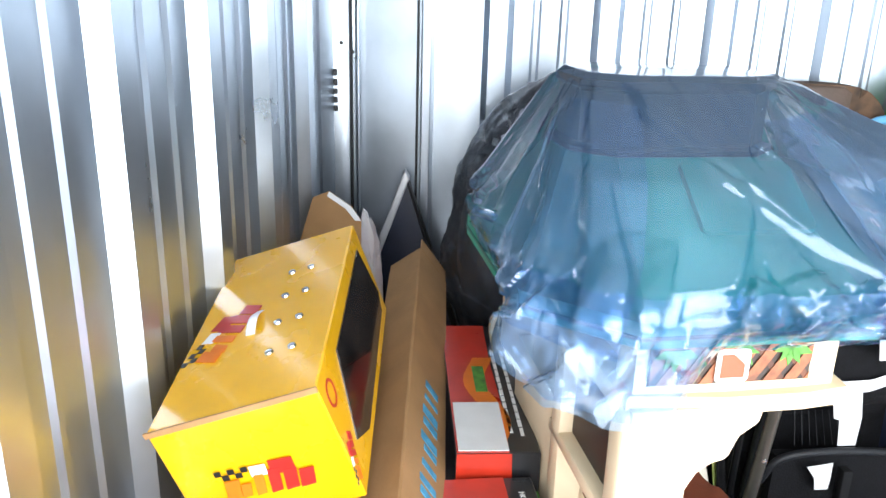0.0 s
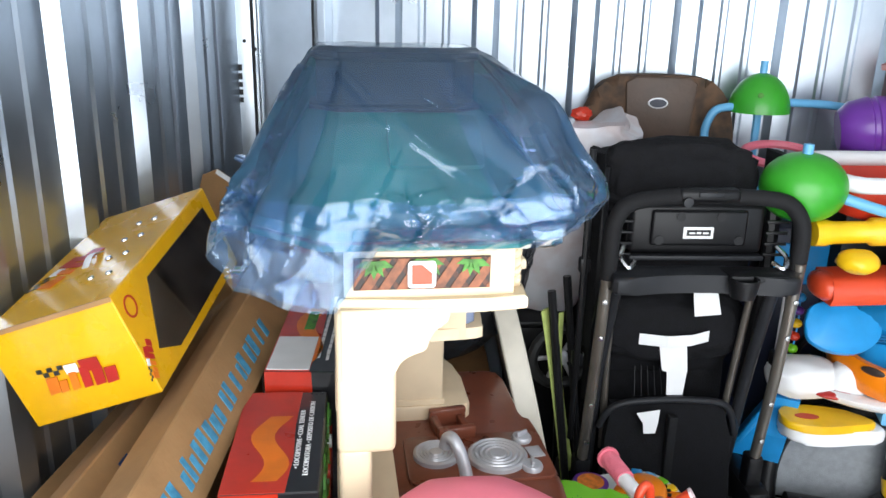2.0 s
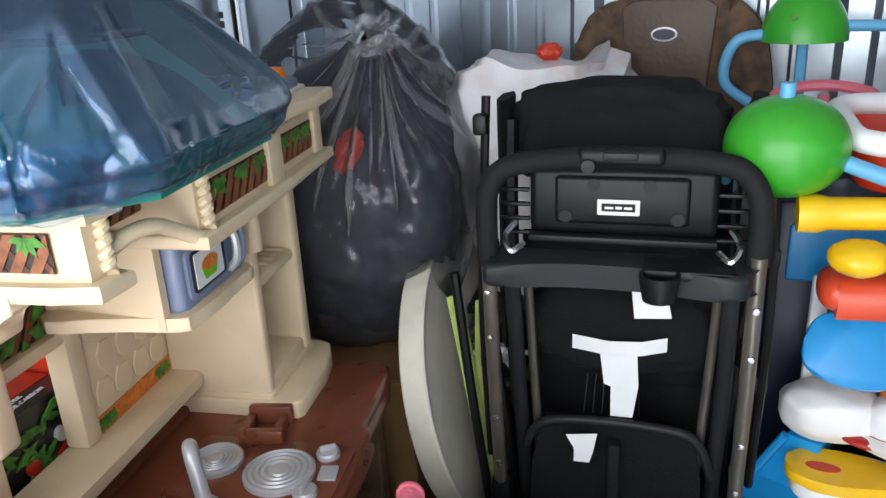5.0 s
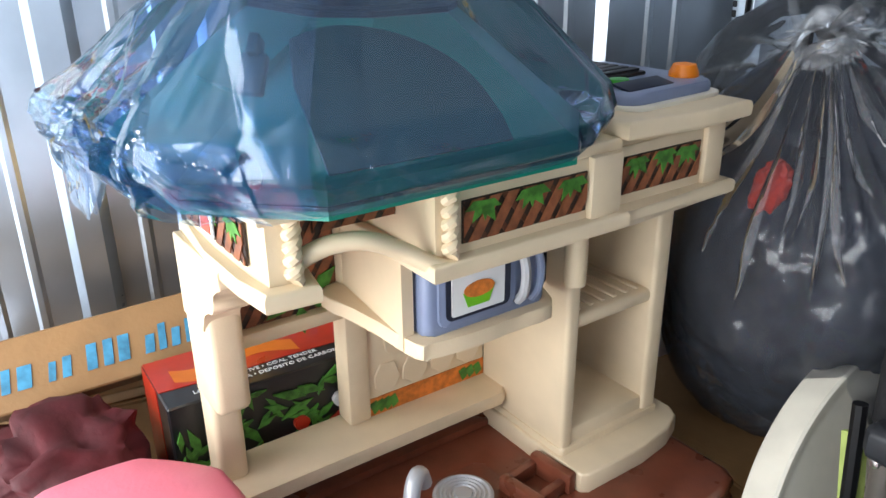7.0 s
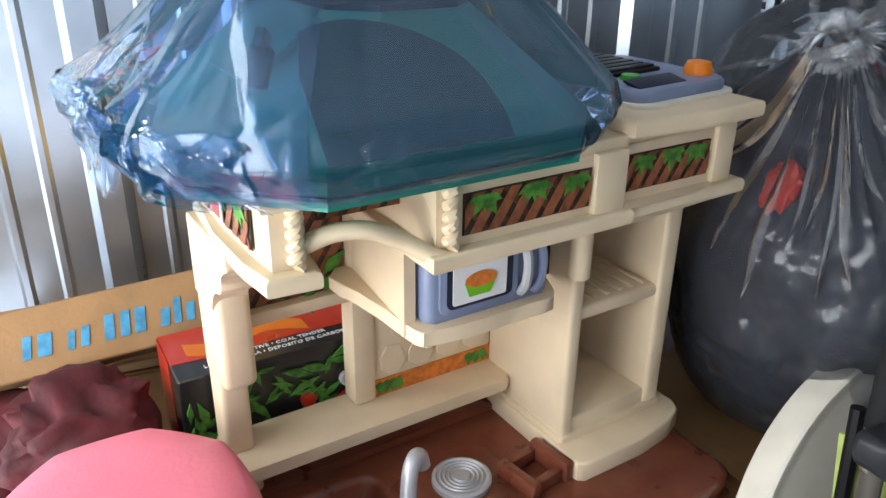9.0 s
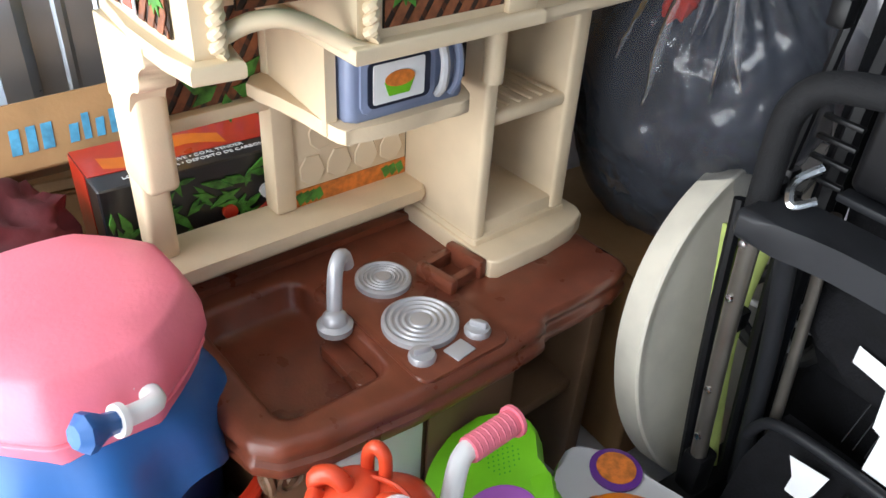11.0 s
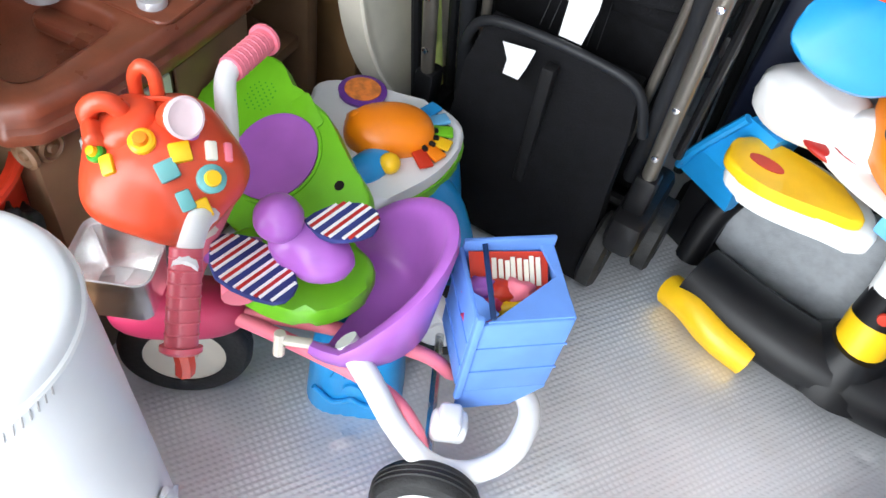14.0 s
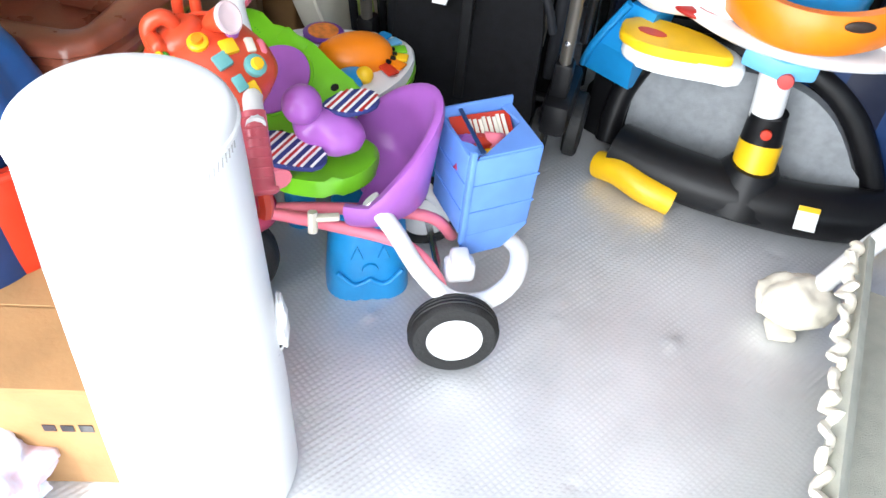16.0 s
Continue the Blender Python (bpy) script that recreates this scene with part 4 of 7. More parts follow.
# long leaning cartons; their printed numbers are plain bars
LM = frame3((0.14, 0.6, 0.81), (-0.115, 0.9, 0.05), (0.78, 0.02, 0.55))
lb = thing("long_carton", LM, "long narrow cardboard carton with blue printed marks", "box", "long cartons")
part("carton", box(-0.25, 1.28, -0.115, 0.0, -0.09, 0.0, 0.003, 1), M_CARD, lb, "", 30)
part("flap", box(1.28, 1.34, -0.11, -0.004, -0.004, 0.0, 0.001, 1), M_CARD, lb, "", 0)
rnd = random.Random(3)
x = 0.02
for k in range(24):
    w, h = rnd.uniform(0.010, 0.022), rnd.uniform(0.030, 0.044)
    part("printed_mark", moved(prism([(x, 0), (x + w, 0), (x + w + 0.006, h), (x + 0.006, h)], 0, 0.0012), Matrix.Translation((0, -0.085, 0.0004))), M_INK, lb, "", 0)
    x += w + rnd.choice((0.008, 0.010, 0.024))
part("tape", box(-0.25, -0.17, -0.117, 0.002, -0.092, 0.0006, 0.001, 1), M_IVORY, lb, "", 0)
LM2 = frame3((0.0, 0.35, 0.735), (-0.08, 0.9, 0.0), (0.72, 0.02, 0.62))
lb2 = thing("long_carton", LM2, "long cardboard carton lying under the yellow box", "box", "long cartons")
part("carton", box(0.0, 1.3, -0.14, 0.0, -0.10, 0.0, 0.003, 1), M_CARD, lb2, "", 30)
for k in range(12):
    part("printed_mark", box(0.05 + 0.05 * k, 0.082 + 0.05 * k, -0.105, -0.055 + 0.01 * (k % 3), 0.0004, 0.0016), M_DKBLUE, lb2, "", 0)
# plain cartons that carry them, down in the dark
cr = base("carton_stack", -0.11, 1.15, 3, "plain brown cardboard carton standing by the wall", "box")
part("carton", box(-0.14, 0.10, -0.6, 0.6, 0, 0.58, 0.004, 1), M_CARD, cr, "", 30)
part("flap", box(-0.14, 0.10, -0.6, -0.3, 0.581, 0.585, 0.001, 1), M_CARD, cr, "", 0)

rc = base("red_cloth", 0.28, 0.66, 10, "dark red folded cloth between the boxes", "cloth")
part("fold", moved(blob(0.16, 0.15, 0.10, 0.35, 2.2, 4, 3.0, 0.8), pose(0, 0, 0.60)), M_REDCLOTH, rc, "", 80)
part("fold", moved(blob(0.12, 0.10, 0.07, 0.4, 2.6, 4, 6.0, 0.8), pose(0.06, 0.05, 0.68)), M_REDCLOTH, rc, "", 80)
part("bundle", moved(blob(0.15, 0.15, 0.28, 0.2, 2.0, 4, 8.0, 0.7), pose(0, 0, 0.28)), M_REDCLOTH, rc, "", 80)


def train_box(x, y, rot, length, z0, z1, label, full, wide=0.175):
    b = base("train_set_box", x, y, rot, label, "box", "train set boxes", z0)
    h = z1 - z0
    part("carton", box(0, wide, 0, length, 0, h, 0.0025, 1), M_BLACKCARD, b, "", 30)
    part("red_top", moved(prism([(0.001, 0.001), (wide - 0.052, 0.001), (wide - 0.046, length * 0.3), (wide - 0.050, length * 0.62), (wide - 0.046, length - 0.001), (0.001, length - 0.001)], 0, 0.0012), pose(0, 0, h)), M_REDCARD, b, "red printed part of the lid", 0)
    part("red_front", moved(prism([(0.001, 0.001), (0.10, 0.001), (0.09, h - 0.001), (0.001, h - 0.001)], 0, 0.0012), frame3((0, 0, 0), (1, 0, 0), (0, -1, 0))), M_REDCARD, b, "", 0)
    part("ribbon", moved(loft([[(0.045 + dx + 0.016 * math.sin(7 * t), 0.03 + t * length * 0.62, h + 0.0016 + 0.0006 * k) for dx in (0, 0.04)] for k in (0,) for t in np.linspace(0, 1, 14)], False, False), Matrix()), M_ORANGEINK, b, "orange red ribbon print", 0)
    if full:
        side = frame3((wide, 0, 0), (0, 1, 0), (1, 0, 0))
        part("red_ribbon", moved(prism([(0.07, 0.09), (0.14, 0.125), (0.25, 0.165), (0.322, 0.205), (0.322, 0.11), (0.22, 0.075), (0.11, 0.030), (0.07, 0.025)], 0, 0.0076), side), M_REDCARD, b, "", 0)
        rnd = random.Random(12)
        for k in range(120):
            a, L = rnd.uniform(0, 6.28), rnd.uniform(0.03, 0.06)
            cx, cz = rnd.choice([(rnd.uniform(0.0, 0.10), rnd.uniform(0.03, 0.22)), (rnd.uniform(0.10, 0.41), rnd.uniform(0.14, 0.278))])
            d, s = (math.cos(a), math.sin(a)), (-math.sin(a), math.cos(a))
            q = [(cx - d[0] * L / 2, cz - d[1] * L / 2), (cx + s[0] * L * .14, cz + s[1] * L * .14), (cx + d[0] * L / 2, cz + d[1] * L / 2), (cx - s[0] * L * .14, cz - s[1] * L * .14)]
            if all(0.003 < u < length - 0.003 and 0.003 < v < h - 0.003 for u, v in q):
                part("fir_twig", moved(prism(q, 0.0015, 0.0022 + 0.00004 * k), side), M_LEAF, b, "", 0)
        for cx, cz, mm in ((0.13, 0.15, M_YELLOW), (0.2, 0.18, M_REDCARD), (0.27, 0.2, M_WHITECARD)):
            part("bauble_print", moved(lathe([(0.013, 0), (0.013, 0.0086)], 16), side @ pose(cx, cz, 0)), mm, b, "", 0)
    topm = pose(wide - 0.02, 0.05, h, 0, 0, 90)
    if full:
        lettering("LOCOMOTORA \u2022 DEPOSITO DE CARBON", 0.0128, topm @ pose(-0.005, 0.0, 0.0008), M_WHITECARD, "lettering", b)
        lettering("\u2022 LOCOMOTIVE \u2022 COAL TENDER", 0.0128, topm @ pose(0.015, 0.016, 0.0008), M_WHITECARD, "lettering", b)
    else:
        part("small_print", bars(12, 0.022, 0.007, 0.005, topm @ Matrix.Translation((0, 0, 0.0004)), 6), M_WHITECARD, b, "", 0)
        part("small_print", bars(12, 0.022, 0.007, 0.005, topm @ Matrix.Translation((0.01, 0.018, 0.0004)), 7), M_WHITECARD, b, "", 0)
    return b


tb = train_box(0.212, 0.836, 12, 0.325, 0.49, 0.765, "red and black printed train set box with fir twigs", True, 0.152)
tb2 = train_box(0.172, 1.176, 8, 0.50, 0.52, 0.803, "red and black train set box with a white panel", False, 0.138)
part("white_panel", box(0.004, 0.086, 0.004, 0.158, 0.2846, 0.2862), M_WHITECARD, tb2, "white label panel on the lid", 0)
part("green_mark", box(0.05, 0.072, 0.20, 0.30, 0.2846, 0.2858), M_LEAF, tb2, "", 0)
uc = base("carton_under", 0.17, 0.95, 6, "plain cardboard carton carrying the train boxes", "box")
part("carton", box(0.02, 0.17, -0.10, 0.19, 0, 0.49, 0.004, 1), M_CARD, uc, "", 30)
uc2 = base("carton_under", 0.155, 1.20, 6, "plain cardboard carton carrying the train boxes", "box")
part("carton", box(0, 0.16, 0.0, 0.42, 0, 0.52, 0.004, 1), M_CARD, uc2, "", 30)

# corner clutter
pf = thing("picture_frame", pose(0, 2.31, 0), "dark framed panel leaning in the corner", "frame")
part("board", moved(prism([(-0.235, 0.50), (-0.064, 0.985), (0.10, 0.49), (-0.07, 0.0)], -0.012, 0.012, 0.003), rx(90)), M_NAVY, pf, "", 30)
part("frame_edge", moved(prism([(-0.250, 0.50), (-0.066, 1.01), (-0.052, 0.985), (-0.232, 0.49)], -0.016, 0.02, 0.003), rx(90)), M_SILVER, pf, "silver frame edge", 30)
part("frame_edge", moved(prism([(-0.066, 1.01), (0.115, 0.49), (0.10, 0.48), (-0.062, 0.975)], -0.016, 0.019, 0.003), rx(90)), M_BLACK, pf, "", 30)
cf = thing("cardboard_sheet", frame3((-0.185, 1.90, 0.66), (1, 0.15, 0), (0.0, 0.10, 1)), "torn brown cardboard sheet standing in the corner", "cardboard")
part("sheet", moved(prism([(-0.09, -0.65), (0.06, -0.65), (0.06, 0.30), (0.035, 0.335), (-0.02, 0.372), (-0.06, 0.355), (-0.09, 0.25)], -0.004, 0.004), rx(90)), M_CARD, cf, "", 0)
part("tape", moved(prism([(-0.02, 0.372), (0.035, 0.335), (0.06, 0.30), (0.045, 0.30), (0.02, 0.33), (-0.025, 0.36)], 0.0042, 0.006), rx(90)), M_WHITECARD, cf, "", 0)
pl = base("plastic_bundle", -0.150, 2.13, 0, "crumpled clear plastic bundle in the corner", "bag")
part("film", moved(blob(0.05, 0.05, 0.45, 0.2, 3.0, 4, 2.0, 0.8), pose(0, 0, 0.45)), M_BAGWHITE, pl)

# ---- bags behind the kitchen ----
cb = base("cardboard_box", 0.36, 2.05, 8, "brown cardboard box under the clear bag", "box")
part("carton", box(-0.28, 0.20, -0.27, 0.24, 0, 0.47, 0.004, 1), M_CARD, cb, "", 30)
part("flap", box(-0.28, 0.20, -0.27, -0.02, 0.471, 0.475, 0.001, 1), M_CARD, cb, "", 0)


def ridged(v):
    return 1 - abs(noise.noise(v)) * 2


KNOT = Vector((0.221, -0.249, 0.790))
HEART = Vector((0.0, 0.0, 0.42))
POLE = (KNOT - HEART).normalized()
POLEM = frame3(HEART, (0, 0, 1), POLE)


def bag_point(a, t, grow=0.0):
    """A place on a filled bag whose neck is gathered towards KNOT; a goes round the neck, t from the foot to the tuft."""
    side = POLEM.to_3x3() @ Vector((math.cos(a), math.sin(a), 0))

    def body(th):
        d = POLE * math.cos(th) + side * math.sin(th)
        r = 1 / math.sqrt((d.x / 0.302) ** 2 + (d.y / 0.252) ** 2 + (d.z / 0.432) ** 2)
        v = d * 2.2
        r *= 1 + 0.07 * noise.noise(v + Vector((3.1, 0, 0))) + 0.018 * ridged(d * 5 + Vector((0, 0.6 * d.z, 2))) + 0.012 * ridged(Vector((d.x * 9, d.y * 9, d.z * 16)))
        return HEART + d * (r + grow)

    pleat = ridged(Vector((math.cos(a) * 4.5, math.sin(a) * 4.5, 0.8 * t))) - 0.5 + 0.7 * noise.noise(Vector((math.cos(a) * 9, math.sin(a) * 9, 4)))
    if t < 0.70:
        p = body(math.pi - (math.pi - radians(34)) * t / 0.70)
        p += (p - HEART).normalized() * 0.007 * pleat * max(0, t / 0.70 - 0.7) / 0.3
    elif t < 0.90:
        u = (t - 0.70) / 0.20
        p0, p1 = body(radians(34)), KNOT + side * (0.026 + 0.008 * pleat)
        p = p0.lerp(p1, u) - POLE * 0.035 * math.sin(math.pi * u) + (side + POLE) * 0.010 * pleat * (1 - 0.5 * u)
    else:
        u = (t - 0.90) / 0.10
        p = KNOT + side * (0.026 + 0.008 * pleat + 0.020 * u ** 1.3 * (1 + 0.35 * pleat)) + (POLE * 0.7 + Vector((0, 0, -0.5 * u))) * 0.035 * u * (1 + 0.5 * noise.noise(Vector((math.cos(a) * 4, math.sin(a) * 4, 1))))
    p.z = max(p.z, 0.0)
    return p


def sack(t0=0.0, t1=1.0, grow=0.0, n=200, rows=120):
    return loft([[bag_point(2 * math.pi * i / n, t0 + (t1 - t0) * j / (rows - 1), grow) for i in range(n)] for j in range(rows)], False)


db = base("clear_bag", 0.385, 1.99, 0, "large clear bin bag full of dark clothes, knotted", "bag", "", 0.477)
part("clothes", moved(blob(0.262, 0.212, 0.335, 0.10, 2.2, 5, 4.0, 0.95), pose(0, 0, 0.385)), M_DARKCLOTH, db, "dark clothes seen through the film")
part("red_garment", moved(blob(0.026, 0.014, 0.058, 0.35, 3.0, 4, 2.0), pose(0.105, -0.190, 0.545, 20, 25, 25)), M_RED, db, "red garment seen through the film", 80)
part("film", sack(0.0, 0.91), M_BAGCLEAR, db, "clear plastic bag film", 50)
part("tuft", sack(0.90, 1.0, 0.0, 160, 20), M_BUNCH, db, "whitish loose end above the knot", 50)
part("knot", joined(*[tube([KNOT + POLEM.to_3x3() @ Vector((0.030 * math.cos(b), 0.030 * math.sin(b), 0.016 * math.sin(2 * b + k) - 0.006 + 0.012 * k)) for b in np.linspace(0, 2 * math.pi, 16, endpoint=False)], 0.010, 8, 2, True, flat=0.8) for k in range(2)]), M_BUNCH, db, "", 60)
# whitish strips from the knot: bunched film plus its highlight streaks as colour
rnd = random.Random(31)
for k in range(26):
    a0, end, wide = 2 * math.pi * (k + rnd.uniform(-0.3, 0.3)) / 26, rnd.uniform(0.56, 0.78), rnd.uniform(0.05, 0.11)
    rings = []
    for i in range(17):
        u = i / 16
        t, w = 0.905 + (end - 0.905) * u, wide * (1 - u) ** 0.7 * (0.55 + 0.45 * math.sin(2.6 * u)) + 0.004
        a = a0 + 0.10 * math.sin(3 * u + k)
        rings.append([bag_point(a - w, t, 0.003), bag_point(a - w * 0.4, t, 0.006), bag_point(a + w * 0.4, t, 0.006), bag_point(a + w, t, 0.003)])
    part("gather_streak", loft(rings, False, False), M_BUNCH, db, "", 60)
for k in range(4):
    b = radians(35 + 90 * k)
    part("knot_strand", tube([KNOT + POLEM.to_3x3() @ Vector((r * math.cos(b + 0.5 * r), r * math.sin(b + 0.5 * r), q)) for r, q in ((0.0, 0.0), (0.014, 0.026), (0.032, 0.026 + 0.004 * k), (0.044, 0.008))], (0.011, 0.007), 8, 5, flat=0.3), M_BUNCH, db)

wb = base("white_bag", 0.79, 2.20, 10, "translucent white plastic bag full of clothes", "bag", "", 0.0)
part("film", moved(loft([[( (0.21 * (0.45 + 0.55 * min(1, 1.6 * t)) * (1 + 0.12 * noise.noise(Vector((math.cos(a) * 2, math.sin(a) * 2, t * 3)))) * (1 if t < 0.88 else (0.93 if t < 0.97 else 0.72))) * math.copysign(abs(math.cos(a)) ** 0.7, math.cos(a)) - 0.05 * (1 - t),
     (0.15 * (0.4 + 0.6 * min(1, 1.5 * t)) * (1 + 0.08 * noise.noise(Vector((math.cos(a) * 3, math.sin(a) * 3, t * 4 + 5))))) * math.copysign(abs(math.sin(a)) ** 0.7, math.sin(a)), 0.585 * t + (0.03 * t + 0.015) * noise.noise(Vector((1.6 * math.cos(a), 1.6 * math.sin(a), 9 + 2 * t))))
     for a in np.linspace(0, 2 * math.pi, 96, endpoint=False)] for t in np.linspace(0, 1, 40)]), pose(0, 0, 0.59)), M_BAGWHITE, wb, "", 60)
part("red_item", moved(blob(0.03, 0.02, 0.02, 0.3, 3, 3, 1.0), pose(0.02, 0, 1.185)), M_RED, wb)
ws = base("storage_crate", 0.80, 2.2, 10, "dark crate standing behind the stroller", "crate")
part("body", box(-0.17, 0.17, -0.13, 0.13, 0, 0.56, 0.01), M_BLACK, ws)
part("lid", box(-0.18, 0.18, -0.14, 0.14, 0.56, 0.585, 0.008), M_BLACK, ws)

hc = base("high_chair", 1.055, 2.385, 2, "brown padded high chair seat with an oval badge", "chair")
shell = outline([(-0.23, 1.0), (-0.225, 1.19), (-0.17, 1.27), (-0.09, 1.29), (0.09, 1.29), (0.16, 1.27), (0.215, 1.19), (0.235, 1.02), (0.18, 0.90), (-0.18, 0.90)], 5)
part("backrest", moved(prism(shell, -0.04, 0.04, 0.03, 3), rx(90)), M_CAMO, hc, "brown patterned padded backrest")
part("centre_panel", moved(prism([(-0.095, 1.06), (-0.11, 1.27), (-0.08, 1.288), (0.08, 1.288), (0.105, 1.27), (0.09, 1.06)], 0.04, 0.052, 0.006), rx(90)), M_LEATHER, hc, "brown leatherette panel")
part("badge", moved(lathe([(0.03, 0), (0.03, 0.003), (0.001, 0.004)], 24), pose(-0.01, -0.052, 1.21, 90) @ Matrix.Diagonal((1, 0.55, 1, 1))), M_SILVER, hc, "oval silver badge")
part("badge_field", moved(lathe([(0.026, 0.0035), (0.026, 0.0048)], 24), pose(-0.01, -0.0525, 1.21, 90) @ Matrix.Diagonal((1, 0.48, 1, 1))), M_NAVY, hc)
part("seat", box(-0.2, 0.2, -0.14, 0.05, 0.84, 0.93, 0.03, 3), M_CAMO, hc)
for sx in (-1, 1):
    for yy in (-0.1, 0.04):
        part("leg", tube([(sx * 0.17, yy, 0.86), (sx * 0.21, yy * 1.2, 0.0)], 0.013, 8, smooth=False), M_CHAR, hc)

# ---- round table top on its edge ----
dt = base("round_table", 0.685, 2.023, 0, "round beige plastic table top leaning on its edge", "table")
TABLEM = frame3((0, 0, 0.419), (0, 1, 0), (0.965, 0.137, 0.222))
part("table_top", moved(lathe([(0.0001, -0.003), (0.10, -0.003), (0.33, -0.004), (0.343, -0.003), (0.350, 0.0), (0.356, 0.0), (0.360, -0.004), (0.360, -0.056), (0.356, -0.060), (0.0001, -0.060)], 96), TABLEM), M_IVORY, dt, "", 30)
part("underside_boss", moved(lathe([(0.045, -0.004), (0.043, 0.012), (0.030, 0.012), (0.028, 0.0), (0.0001, 0.0)], 28), TABLEM @ pose(0.12, -0.10, 0)), M_IVORY, dt)
part("edge_foot", box(0.0, 0.15, -0.06, 0.08, 0, 0.078, 0.01), M_BLACK, dt)
gs = base("folding_chair", 0.715, 1.86, 8, "folded chair with pale green fabric", "chair")
part("fabric", tube([(0.0, -0.06, 0.72), (0.03, -0.07, 0.55), (0.07, -0.08, 0.30), (0.10, -0.08, 0.08)], 0.018, 8, 5, flat=0.3), M_PALEGREEN, gs)
part("fabric", tube([(0.05, -0.03, 0.70), (0.055, -0.05, 0.5), (0.11, -0.06, 0.2)], 0.012, 8, 5, flat=0.3), M_PALEGREEN, gs)
part("rail", tube([(0.01, -0.08, 0.78), (0.05, -0.10, 0.45), (0.11, -0.11, 0.0)], 0.011, 8), M_BLACK, gs)
part("rail", tube([(0.06, -0.02, 0.80), (0.10, -0.04, 0.45), (0.15, -0.05, 0.0)], 0.011, 8), M_BLACK, gs)
sw = base("spare_wheel", 0.78, 1.945, 0, "small grey spoked stroller wheel hanging behind", "wheel", "", 0.0)
part("tyre", moved(tube([(0.085 * math.cos(a), 0.085 * math.sin(a), 0) for a in np.linspace(0, 2 * math.pi, 24, endpoint=False)], 0.016, 8, 1, True), pose(0, -0.02, 0.53, 90, 0, 20)), M_RUBBER, sw)
hub = part("hub", moved(lathe([(0.02, -0.012), (0.022, 0.012), (0.012, 0.018)], 16), pose(0, -0.02, 0.53, 90, 0, 20)), M_SILVER, sw)
for k in range(6):
    part("spoke", moved(box(0.015, 0.075, -0.006, 0.006, -0.004, 0.004, 0.002), pose(0, -0.02, 0.53, 90, 0, 20) @ pose(0, 0, 0, 0, 0, 60 * k)), M_SILVER, hub)
part("stem", tube([(0, 0.0, 0.53), (0.02, 0.03, 0.0)], 0.014, 8, smooth=False), M_BLACK, sw)

# ---- stroller ----
st = base("stroller", 1.072, 1.845, 9, "black folding stroller with taupe frame and white care labels", "stroller")
S = inside(st)
hb = [(-0.235, -0.14, 0.86), (-0.235, -0.145, 0.96), (-0.228, -0.145, 1.01), (-0.195, -0.135, 1.045), (-0.10, -0.11, 1.055), (0.0, -0.10, 1.058), (0.10, -0.10, 1.055), (0.19, -0.11, 1.045), (0.225, -0.125, 1.01), (0.235, -0.13, 0.96), (0.235, -0.13, 0.88)]
part("handlebar", tube(hb, 0.020, 12, 5), M_FOAM, st, "black foam covered handlebar")
fold = part("fold_grip", box(-0.075, 0.075, -0.128, -0.085, 1.045, 1.078, 0.012, 3), M_BLACK, st)
part("release", box(-0.03, 0.03, -0.132, -0.11, 1.058, 1.072, 0.004), M_CHAR, fold)
part("button", moved(lathe([(0.013, 0), (0.012, 0.006), (0.001, 0.007)], 12), pose(-0.055, -0.128, 1.047, 90)), M_CHAR, fold)
